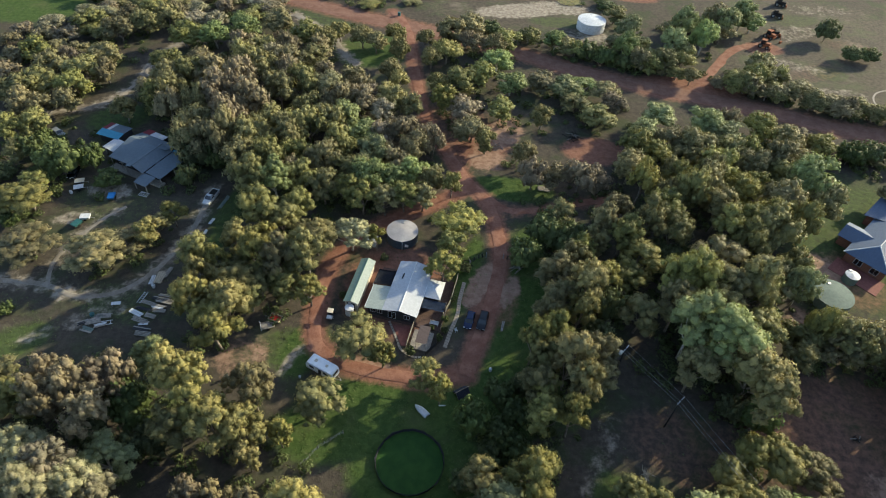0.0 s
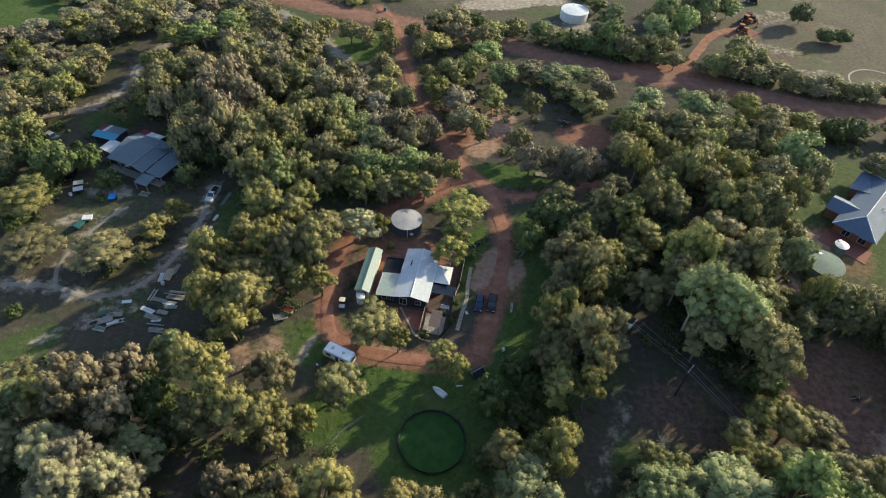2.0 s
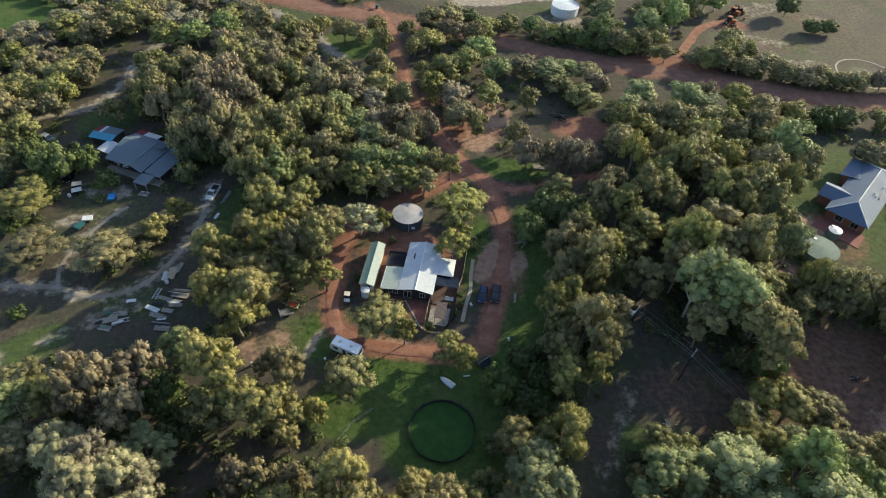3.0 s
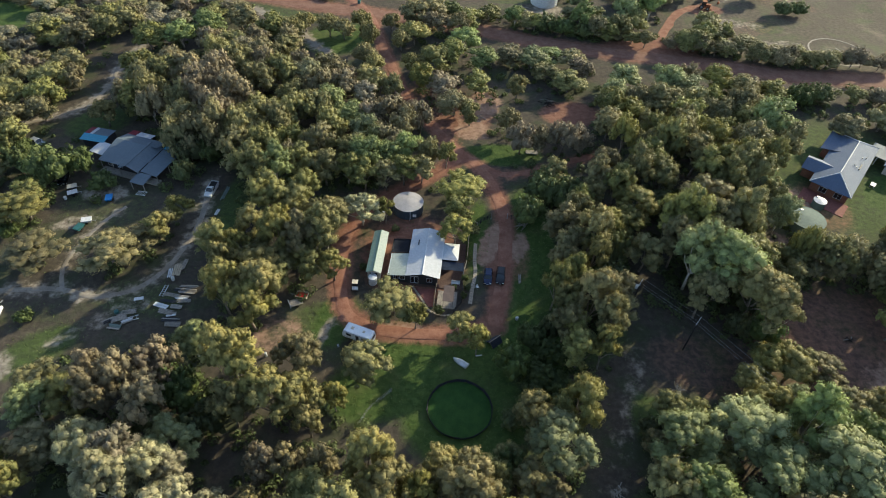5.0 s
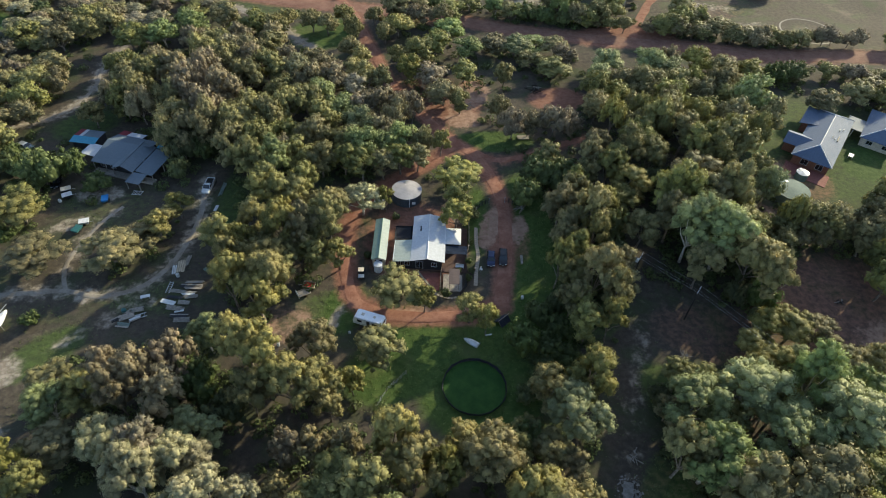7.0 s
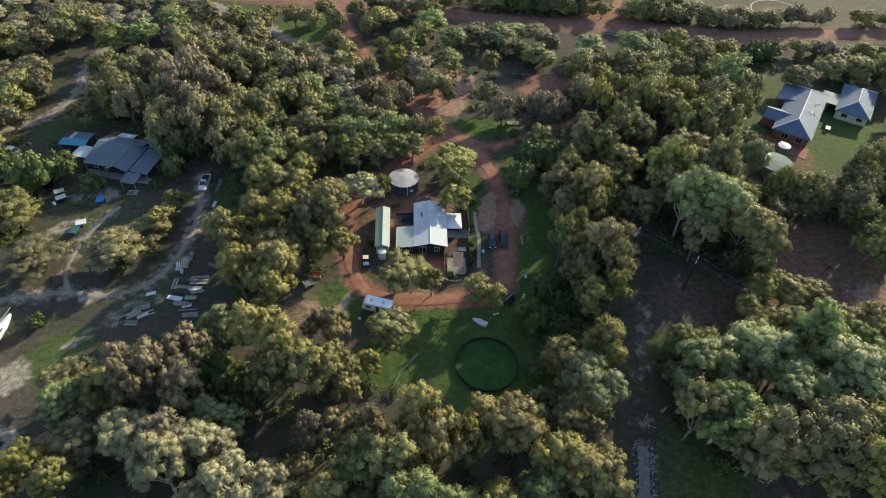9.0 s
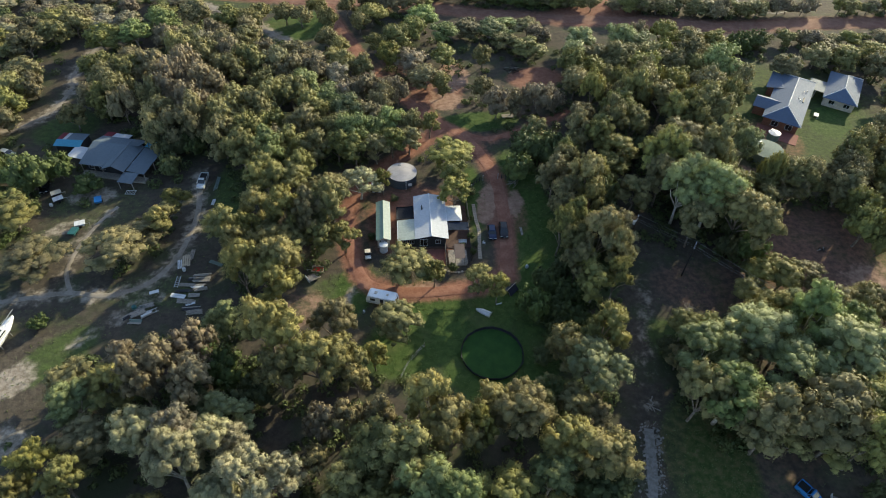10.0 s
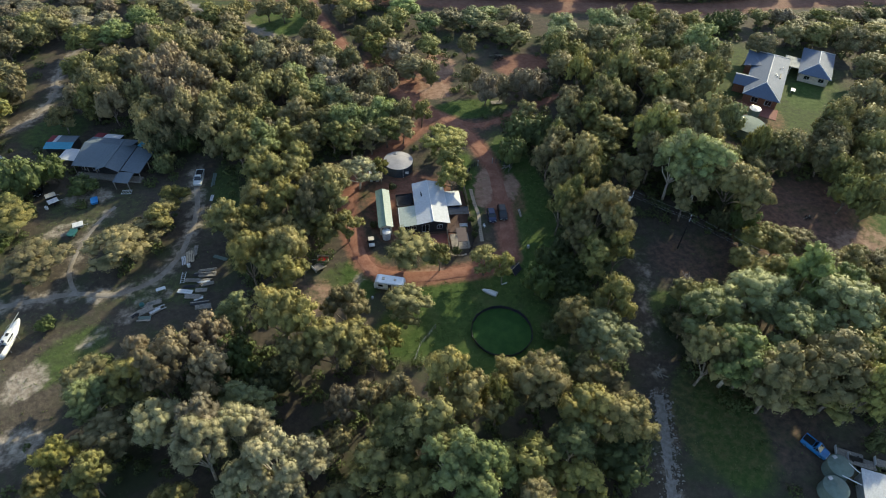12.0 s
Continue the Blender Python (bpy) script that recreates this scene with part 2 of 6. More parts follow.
def loft(bm, rings, close=True):
    """Skin over rings of equal length."""
    vs = [[bm.verts.new(p) for p in ring] for ring in rings]
    for r0, r1 in zip(vs, vs[1:]):
        n = len(r0)
        for i in range(n):
            bm.faces.new((r0[i], r0[(i + 1) % n], r1[(i + 1) % n], r1[i]))
    if close:
        bm.faces.new(vs[0][::-1])
        bm.faces.new(vs[-1])
    return bm


# ---- ground ----


def along(points, step=2.0):
    """A smooth line through points, in even steps."""
    p = np.array(points, float)
    p = np.vstack([2 * p[0] - p[1], p, 2 * p[-1] - p[-2]])
    out = []
    for i in range(1, len(p) - 2):
        n = max(2, int(np.linalg.norm(p[i + 1] - p[i]) / step))
        for k in range(n):
            u = k / n
            out.append(0.5 * ((2 * p[i]) + (p[i + 1] - p[i - 1]) * u + (2 * p[i - 1] - 5 * p[i] + 4 * p[i + 1] - p[i + 2]) * u * u
                              + (-p[i - 1] + 3 * p[i] - 3 * p[i + 1] + p[i + 2]) * u ** 3))
    out.append(p[-2])
    return np.array(out)


DRIVE = along([(-27, 215), (-20.7, 203.5), (-17.6, 188), (-15, 174), (-10.6, 153), (-3.1, 135), (2.6, 124), (7.8, 116), (10.6, 106), (11.2, 97), (10, 88.6), (8.4, 80), (5.8, 71), (4.5, 66)])
LOOP = along([(3.2, 121), (-5.9, 113.1), (-14.8, 107), (-22.7, 98.5), (-26.1, 89.5), (-26.4, 77.5), (-24.6, 70.3), (-19, 66.5), (-10.6, 65), (-2.1, 64.4), (3, 66)])
ROAD = along([(-130, 250), (-90, 230), (-58.7, 216.5), (-37.2, 209.1), (-12.8, 202.8), (14.3, 193.5), (32.6, 185.4), (50.1, 179.4), (67.5, 175), (84.7, 171), (100, 166.6), (111.7, 162.5), (125.9, 161), (160, 158), (220, 150)])
SPUR = along([(8, 118), (13.3, 113.9), (21.7, 115.1), (31.7, 118.9), (42, 122.4)])
WEST = along([(-112, 78), (-100, 79), (-91.6, 79.4), (-82.2, 79.2), (-75.3, 77), (-67.9, 78.5), (-63, 83.7), (-60.5, 89.8), (-58.6, 98), (-58.4, 105.6), (-58.5, 112)])
WEST_FORK = along([(-82, 79.5), (-83.7, 85), (-82.5, 92), (-79, 100), (-76, 104)])
NORTH_WEST = along([(-135, 128), (-114.4, 136.2), (-101.9, 142.1), (-96.9, 148.7), (-94.3, 158.3), (-94.8, 168), (-90, 185)])
EAST = along([(31, 60), (28.8, 52), (25.4, 43.8), (21.7, 36.4), (17.7, 27.6), (15.2, 21.5), (10.2, 10.7), (4, -2), (-4, -20)])
FIELD_GATE = along([(73, 177), (79, 187), (84.5, 195.5), (88.6, 202), (95, 209), (104, 213)])
NORTH_PATH = along([(-60, 207), (-54.5, 201.7), (-46.4, 194.9), (-37.9, 181), (-33, 176)])

# patches of soil and grass: x, y, radius along, radius across, turn in degrees, strength
GRASS = [(-3, 47, 13, 12, 0, 0.9), (12, 60, 8, 9, 0, 0.75), (2, 39, 10, 6, 0, 0.5), (-14, 56, 17, 9, 25, 0.9), (-4, 58, 14, 8, 0, 0.9), (15.5, 87, 6.5, 24, -6, 0.9), (9, 70, 5, 12, -15, 0.8), (-27, 69, 5, 8, -20, 0.8), (14, 122, 12, 5, -5, 0.95),
         (4, 92, 3.2, 14, -10, 0.8), (-82, 64, 10, 5, 38, 0.6), (-80, 104, 13, 8, 0, 0.4), (-150, 198, 22, 14, 0, 1.0), (-92, 138, 10, 8, 30, 0.6), (-30, 186, 14, 12, 20, 0.8),
         (104, 112, 30, 30, 0, 0.6), (22, 22, 5, 12, -20, 0.6), (-50, 205, 16, 6, -30, 0.5), (122, 196, 8, 6, 0, 0.5), (124, 235, 12, 6, 20, 0.45), (33, 217, 14, 5, 0, 0.5)]
GRASS_EDGE = [(112, 104, 10, 7, 45, 0.8), (121, 109, 9, 5, 45, 0.7), (-31, 69, 5, 6, -30, 0.55), (26, 18, 7, 13, -15, 0.8), (30, 44, 5, 7, 0, 0.6), (95, 52, 12, 10, 0, 0.9), (-13, 67.5, 5, 2, 20, 0.8), (24, 60, 10, 4, 35, 0.5), (-66, 76, 12, 6, -10, 0.45), (-88, 73, 10, 5, 0, 0.3), (-52, 102, 4, 14, 0, 0.6)]
DRY = [(38, 13, 12, 8, 0, 0.8), (125, 215, 45, 45, 0, 1.0), (20, 222, 40, 14, 0, 0.9), (-34, 68, 8, 7, 0, 0.7), (-60, 84, 10, 14, 0, 0.25), (-82, 106, 14, 10, 0, 0.25),
       (80, 86, 10, 9, 0, 0.45), (-88, 60, 14, 10, 40, 0.6), (150, 180, 30, 20, 0, 0.9)]
RED = [(64, 243, 10, 4, 0, 0.8), (28, 238, 9, 3, 0, 0.6), (-11, 86, 13, 15, 0, 0.7), (7.5, 80, 3.6, 12, -8, 0.7), (37, 141, 10, 7, 0, 0.85), (6, 140, 9, 12, -20, 0.7), (74, 60, 24, 16, 10, 0.5), (92, 100, 8, 11, 0, 0.5), (70, 178, 22, 9, 0, 0.8), (-2, 150, 12, 14, 0, 0.45),
       (-38, 67, 7, 7, 0, 0.25), (104, 210, 8, 5, 0, 0.9), (45, 38, 16, 14, 0, 0.3), (46, 54, 16, 9, -20, 0.40), (57, 54, 13, 12, 0, 0.3), (118, 196, 16, 6, 30, 0.35), (140, 215, 14, 7, -20, 0.35), (12, 84, 3.5, 8, -10, 0.5), (30, 20, 18, 14, 0, 0.35)]
CLAY = [(82, 48, 10, 7, 0, 0.55), (-9, 112, 9, 3, 40, 0.35), (84, 101, 7, 8, 0, 0.75), (76, 86, 6, 5, 0, 0.5), (6.6, 89, 2.4, 8, -22, 0.95), (13.2, 88, 2.2, 5, -18, 0.85), (13, 147, 5, 8, -10, 0.85), (8, 133, 6, 5, 0, 0.7), (-38, 66, 6, 5, 20, 0.5), (8, 141, 5, 6, 0, 0.6), (-13.5, 66.5, 6, 2.2, -8, 0.6)]
# sand; western streaks and paddock patches also paint sunlit grass pale
SANDY_AND_LIT = [(33, 229, 14, 6, 0, 0.7), (44, 208, 10, 5, 0, 0.6), (-88, 48, 5, 4, 0, 0.6), (-88, 60, 5, 3.5, 40, 0.8), (-78, 67, 5, 1.8, 40, 0.45), (-70, 72, 8, 2.5, 30, 0.4), (18, 224, 17, 6, 15, 1.0), (119, 224, 14, 6, 30, 0.36), (112, 199, 12, 4, -20, 0.40), (137, 246, 16, 5, 10, 0.34), (120, 183, 12, 4, 0, 0.36),
         (-82, 109, 6, 3.5, 0, 0.6), (-86, 99, 5, 2.5, 20, 0.5), (-100, 48, 9, 10, 0, 0.7), (28, 50, 2, 9, -30, 0.4), (-29, 66, 1.3, 5, -25, 0.7), (82, 95, 5, 4, 0, 0.5)]


def patches(x, y, rows):
    """How much of a soil covers each place."""
    total = np.zeros_like(x)
    for px, py, ra, rb, turn, strength in rows:
        c, s = math.cos(radians(turn)), math.sin(radians(turn))
        u, v = ((x - px) * c + (y - py) * s) / ra, (-(x - px) * s + (y - py) * c) / rb
        total = np.maximum(total, strength * np.clip(1.6 - 1.25 * (u * u + v * v), 0, 1))
    return total


def beside(x, y, line, reach):
    """1 on a line, falling to 0 at reach from it."""
    near = np.full(x.shape, 1e9)
    for px, py in line:
        near = np.minimum(near, (x - px) ** 2 + (y - py) ** 2)
    return np.clip(1.35 - np.sqrt(near) / reach, 0, 1)


def build_ground():
    xs = np.concatenate([[-4000, -2000, -1000, -500, -300, -220], np.arange(-170, 200, 1.4), [220, 260, 340, 600, 1000, 2000, 4000]])
    ys = np.concatenate([[-4000, -2000, -1000, -400, -150, -70], np.arange(-30, 280, 1.4), [300, 340, 420, 600, 1000, 2000, 4000]])
    gx, gy = np.meshgrid(xs, ys)
    x, y = gx.ravel(), gy.ravel()
    z = -0.06 + 0.05 * np.sin(x * 0.31 + 1.3 * np.sin(y * 0.17)) * np.sin(y * 0.27 + x * 0.07)
    nx, ny = len(xs), len(ys)
    i = np.arange(nx * ny).reshape(ny, nx)
    quads = np.stack([i[:-1, :-1], i[:-1, 1:], i[1:, 1:], i[1:, :-1]], -1).reshape(-1, 4)
    me = bpy.data.meshes.new("ground")
    me.from_pydata(np.stack([x, y, z], 1).tolist(), [], quads.tolist())
    red = np.maximum.reduce([patches(x, y, RED), 1.0 * beside(x, y, DRIVE, 2.9), 1.0 * beside(x, y, LOOP, 3.0), 0.9 * beside(x, y, ROAD[::2], 6.0), 0.7 * beside(x, y, SPUR[::2], 3.0)])
    sand = np.maximum.reduce([patches(x, y, SANDY_AND_LIT), 0.66 * beside(x, y, WEST[::2], 2.7), 0.6 * beside(x, y, WEST_FORK[::2], 2.2), 0.8 * beside(x, y, NORTH_WEST[::2], 2.6), 0.34 * beside(x, y, EAST[::2], 2.6), 0.8 * beside(x, y, NORTH_PATH[::2], 3.0)])
    for name, values in (("grass", np.maximum(patches(x, y, GRASS), patches(x, y, GRASS_EDGE))), ("dry", patches(x, y, DRY)), ("red", red), ("clay", patches(x, y, CLAY)), ("sand", sand)):
        me.attributes.new(name, "FLOAT", "POINT").data.foreach_set("value", values.astype(np.float32))
    me.materials.append(M_GROUND)
    me.shade_smooth()
    tagged(new("ground", me), "brown leaf-littered forest ground with grass patches", "ground", kind="structure")


build_ground()


def track(name, line, width, material, label, category="road", height=0.012):
    """A lane with ragged, sunken edges along a line."""
    d = np.gradient(line, axis=0)
    d /= np.linalg.norm(d, axis=1)[:, None]
    side = np.stack([-d[:, 1], d[:, 0]], 1)
    across = (-1.0, -0.8, -0.4, 0.0, 0.4, 0.8, 1.0)
    verts, faces = [], []
    for k, (p, s) in enumerate(zip(line, side)):
        for j, a in enumerate(across):
            wob = 1 + 0.22 * noise.noise(Vector((p[0] * 0.23, p[1] * 0.23, 3 * np.sign(a)))) + 0.15 * noise.noise(Vector((p[0] * 0.9, p[1] * 0.9, 5 * np.sign(a))))
            q = p + s * a * width / 2 * wob
            z = height + (0.02 if abs(a) < 0.1 else 0.0) - (0.05 if abs(a) > 0.9 else 0.0)
            verts.append((q[0], q[1], z))
    n = len(across)
    for k in range(len(line) - 1):
        for j in range(n - 1):
            faces.append((k * n + j + 1, k * n + j, (k + 1) * n + j, (k + 1) * n + j + 1))
    me = bpy.data.meshes.new(name)
    me.from_pydata(verts, [], faces)
    me.materials.append(material)
    me.shade_smooth()
    return tagged(new(name, me), label, category, kind="structure")


track("road", ROAD, 6.5, M_RED, "wide red gravel road through the bush", height=0.02)
track("driveway", DRIVE, 2.9, M_DRIVE, "winding red gravel driveway", height=0.04)
track("driveway", LOOP, 2.6, M_DRIVE, "red earth loop round the house", height=0.03)
track("driveway", SPUR, 2.0, M_DRIVE, "narrow red earth spur track", height=0.025)
track("track", WEST, 1.2, M_SAND, "pale sandy two-wheel track", height=0.02)
track("track", WEST_FORK, 0.9, M_SAND, "pale sandy fork of a track", height=0.025)
track("track", NORTH_WEST, 1.1, M_SAND, "pale sandy path through the bush", height=0.02)
track("driveway", FIELD_GATE, 3.2, M_DRIVE, "red earth track into the paddock", height=0.03)
track("track", NORTH_PATH, 2.4, M_SAND, "pale stony path beside the road", height=0.02)


def rubble():
    """Loose pale stones in the washed-out track."""
    rng = np.random.default_rng(7)
    bm = bmesh.new()
    bmesh.ops.create_icosphere(bm, subdivisions=1, radius=1.0)
    sv, sf = np.array([v.co for v in bm.verts]), [[v.index for v in f.verts] for f in bm.faces]
    bm.free()
    verts, faces, total = [], [], 0
    for k in range(2000):
        p = EAST[rng.integers(16, len(EAST))] + rng.normal(0, 0.6, 2) + np.array((0.9 if k % 3 else -0.9, 0.0))
        r = 0.07 + 0.22 * rng.random() ** 3
        verts.append(sv * r * rng.uniform(0.6, 1.3, 3) * np.array((1, 1, 0.6)) + np.array((p[0], p[1], r * 0.1)))
        faces += [[i + total for i in f] for f in sf]
        total += len(sv)
    me = bpy.data.meshes.new("rubble")
    me.from_pydata(np.vstack(verts).tolist(), [], faces)
    me.materials.append(M_STONE)
    tagged(new("rubble", me), "pale stone rubble strewn along a washed-out track", "rubble", kind="stuff")


rubble()
track("track", EAST[16:], 1.7, M_STONE, "washed-out track of pale rubble", height=-0.015)

# ---- trees ----


def crown_mesh(name, seed, high, wide, base, boughs, clumps, leaves, leaf, material, loose=0.0, swell=0.66, knots=(0.30, 0.56), proud=1.0, heart=1.0):
    """A crown of boughs, each carrying rounded clumps of foliage set all over with small sprigs; high and wide in metres, from base upwards."""
    rng = np.random.default_rng(seed)
    core = bmesh.new()
    bmesh.ops.create_icosphere(core, subdivisions=2, radius=1.0)
    bmesh.ops.delete(core, geom=[f for f in core.faces if f.calc_center_median().z < -0.55], context="FACES")
    core.verts.index_update()
    cv, cf = np.array([v.co for v in core.verts]), np.array([[v.index for v in f.verts] for f in core.faces])
    core.free()
    knot = bmesh.new()
    bmesh.ops.create_icosphere(knot, subdivisions=1, radius=1.0)
    kv, kf = np.array([v.co for v in knot.verts]), np.array([[v.index for v in f.verts] for f in knot.faces])
    knot.free()
    half = (high - base) / 2
    mid = base + half * 0.92
    heads, verts, faces, tones, ways, total = [], [], [], [], [], 0

    def put(points, tris, tone, way):
        nonlocal total
        ways.append(way / np.linalg.norm(way, axis=1)[:, None])
        verts.append(points)
        faces.append(tris + total)
        tones.append(np.full(len(points), tone))
        total += len(points)

    for k in range(boughs):
        up = 1 - (k + 0.4) / boughs * (1.3 if base > 0.2 else 1.8)
        a = 2.4 * k + rng.uniform(-0.5, 0.5)
        size = wide * rng.uniform(0.74, 1.12) * swell / math.sqrt(boughs)
        out = math.sqrt(max(0.0, 1 - up * up)) * rng.uniform(0.8, 1.0 + 0.2 * loose)
        reach = wide / 2 - size * 0.8
        c = np.array((out * math.cos(a) * reach, out * math.sin(a) * reach, mid + up * rng.uniform(0.88 - 0.25 * loose, 1.06) * (half - size * 0.7)))
        c[2] = max(c[2], base * 0.75 + size * 0.5)
        heads.append(tuple(c - np.array((0, 0, size * 0.3))))
        flat = np.array((1.0, 1.0, rng.uniform(0.72, 0.95)))
        # inner core at a fixed low tone: the crown's inner shade as colour
        put(c + cv * rng.uniform(0.7, 0.95, (len(cv), 1)) * size * 0.74 * flat, cf, 0.15, cv)
        lean = np.array((c[0], c[1], 0.0)) / (wide / 2)
        for j in range(clumps):
            z = 1 - 1.25 * (j + rng.uniform(0.2, 0.8)) / clumps
            b = 2.4 * j + rng.uniform(-0.4, 0.4) + a
            d = np.array((math.sqrt(max(0, 1 - z * z)) * math.cos(b), math.sqrt(max(0, 1 - z * z)) * math.sin(b), z)) + 0.35 * lean
            d /= np.linalg.norm(d)
            r = size * rng.uniform(*knots)
            q = c + d * flat * (size * proud * rng.uniform(0.98, 1.12) - r * 0.6)
            squash = np.array((rng.uniform(0.9, 1.12), rng.uniform(0.9, 1.12), rng.uniform(0.72, 0.95)))
            tone = rng.random()
            put(q + kv * rng.uniform(0.55, 0.9, (len(kv), 1)) * r * heart * squash, kf, tone, kv + 0.3 * d)
            n = max(6, int(leaves * (r / 0.9) ** 1.8))
            e = rng.normal(0, 1, (n, 3))
            e /= np.linalg.norm(e, axis=1)[:, None]
            e[:, 2] = np.where(e[:, 2] < -0.3, -e[:, 2], e[:, 2])
            place = q + e * r * squash * (0.62 + 0.56 * rng.random((n, 1)) ** 0.6)
            nor = e * 1.15 + rng.normal(0, 0.42, (n, 3))
            nor /= np.linalg.norm(nor, axis=1)[:, None]
            t1 = np.cross(nor, rng.normal(0, 1, (n, 3)))
            t1 /= np.linalg.norm(t1, axis=1)[:, None]
            t2 = np.cross(nor, t1)
            s = leaf * rng.uniform(0.55, 1.35, (n, 1))
            put(np.stack([place + t1 * s, place - t1 * s * 0.55 + t2 * s * 0.8, place - t1 * s * 0.55 - t2 * s * 0.8], 1).reshape(-1, 3), np.arange(3 * n).reshape(-1, 3), tone, np.repeat(e * 0.9 + nor * 0.35 + d * 0.25, 3, 0))
    me = bpy.data.meshes.new(name)
    me.from_pydata(np.vstack(verts).tolist(), [], np.vstack(faces).tolist())
    me.attributes.new("tone", "FLOAT", "POINT").data.foreach_set("value", np.concatenate(tones).astype(np.float32))
    me.materials.append(material)
    me.shade_smooth()
    me.normals_split_custom_set_from_vertices(np.vstack(ways).tolist())
    return me, heads


def trunk_mesh(name, seed, base, heads, thick, material):
    """A tapered trunk that forks into a limb for each head of the crown."""
    rng = np.random.default_rng(seed)
    bm = bmesh.new()
    top = max(h[2] for h in heads)
    heads = [h for h in heads if h[2] > 0.5 * top][:8]
    fork = Vector((rng.uniform(-0.4, 0.4), rng.uniform(-0.4, 0.4), 0.3 * top))
    tube(bm, (0, 0, -0.3), fork, thick, thick * 0.75, 7)
    for hx, hy, hz in heads:
        mid = fork.lerp(Vector((hx, hy, hz)), 0.5) + Vector((rng.uniform(-0.5, 0.5), rng.uniform(-0.5, 0.5), 0.3))
        tube(bm, fork, mid, thick * 0.5, thick * 0.33, 5, False)
        tube(bm, mid, (hx, hy, hz), thick * 0.33, thick * 0.1, 5, False)
    me = bpy.data.meshes.new(name)
    bm.to_mesh(me)
    bm.free()
    me.materials.append(material)
    me.shade_smooth()
    return me


class Kind:
    """One kind of tree: a few grown shapes in fine leaf, and some in coarse leaf for the far bush, which scatter() sets out."""

    def __init__(self, name, label, category, high, wide, base, boughs, clumps, leafy, barky, thick, shapes=4, loose=0.0, seed=0, leaves=62):
        self.name, self.label, self.category, self.high, self.wide = name, label, category, high, wide
        self.low = 0.72
        self.fine, self.coarse = [], []
        for k in range(shapes):
            crown, heads = crown_mesh("crown", seed + k, high, wide, base, boughs, clumps, leaves, 0.172, leafy, loose)
            self.fine.append((crown, trunk_mesh("trunk", seed + k, base, heads, thick, barky)))
            crown, heads = crown_mesh("crown", seed + k, high * self.low, wide, base * 0.2, boughs, clumps + 2, leaves * 0.42, 0.21, leafy, loose * 0.6, 0.74, (0.29, 0.48), 0.95, 0.8)
            self.coarse.append((crown, trunk_mesh("trunk", seed + k, base, heads[:5], thick, barky)))


PEPPERMINT = Kind("peppermint_tree", "dense dark green bushland tree with a rounded crown", "tree", 11, 8.5, 0.6, 7, 7, L_PEPPER, B_GREY, 0.28, 5, 0.5, 10)
MARRI = Kind("marri_tree", "olive green tree with yellowish sunlit clumps", "tree", 13, 9.5, 1.4, 8, 7, L_MARRI, B_GREY, 0.32, 5, 0.9, 30)
PALE_GUM = Kind("gum_tree", "tall pale grey-green gum tree with clumped foliage", "tree", 15, 10.5, 1.8, 9, 8, L_GUM, B_PALE, 0.34, 5, 1.1, 50)
BEIGE_GUM = Kind("gum_tree", "tall gum tree with beige-grey sunlit foliage and bare white limbs", "tree", 15, 10.5, 1.8, 9, 8, L_BEIGE, B_PALE, 0.34, 4, 1.1, 110)
BANKSIA = Kind("banksia_tree", "brownish olive banksia tree with a ragged crown", "tree", 8.5, 7.5, 0.7, 7, 7, L_BANKSIA, B_GREY, 0.2, 4, 0.9, 70)
SHRUB = Kind("shrub", "low dark green bush in the shade", "shrub", 5, 6.5, 0.1, 5, 5, L_SHRUB, B_GREY, 0.12, 4, 0.6, 90)
TREE_RNG = random.Random(4)
PLANTED = []
# open ground without trees: x, y, radius
CLEARINGS = [(39, 12, 8), (93, 53, 8), (17, 84, 5), (17, 91.5, 5), (16, 76, 4.5), (14, 69, 3.5), (-32, 65, 5.5), (-34, 71, 3.5), (-58, 76, 5), (-67, 71, 5), (34, 69, 4), (39, 62, 5), (45, 53, 5), (38, 52, 6), (52, 56, 4), (30, 47, 4), (-4.3, 48, 7), (70, 58, 8), (60, 60, 5)]


def is_open(x, y, margin=0.0):
    return any((x - a) ** 2 + (y - b) ** 2 < (r + margin) ** 2 for a, b, r in CLEARINGS)



def scatter(kind, rows):
    """Sets out trees of a kind: x, y, height, crown width."""
    for x, y, high, wide in rows:
        PLANTED.append((x, y, high))
        near = y < 112 and -110 < x < 70 and kind is not SHRUB
        crown, stem = TREE_RNG.choice(kind.fine if near else kind.coarse)
        tree = thing(kind.name, kind.label, kind.category, (x, y, 0), TREE_RNG.uniform(0, 360), kind.name.replace("_tree", "") + " stand")
        tree.scale = (wide / kind.wide, wide / kind.wide * TREE_RNG.uniform(0.9, 1.12), high / kind.high / (1.0 if near else kind.low))
        for name, me in (("trunk", stem), ("crown", crown)):
            ob = new(name, me)
            ob.parent = tree



# ---- buildings ----


def gable_roof(x0, x1, y0, y1, eave, ridge, at=None, eave2=None):
    """Two sheets that meet in a ridge along y, at x = at: (west sheet, east sheet)."""
    at = (x0 + x1) / 2 if at is None else at
    e2 = eave if eave2 is None else eave2
    w = slab(bmesh.new(), [(x0, y0, eave), (at, y0, ridge), (at, y1, ridge), (x0, y1, eave)], 0.05, (0, 1))
    e = slab(bmesh.new(), [(at, y0, ridge), (x1, y0, e2), (x1, y1, e2), (at, y1, ridge)], 0.05, (0, 1))
    return w, e


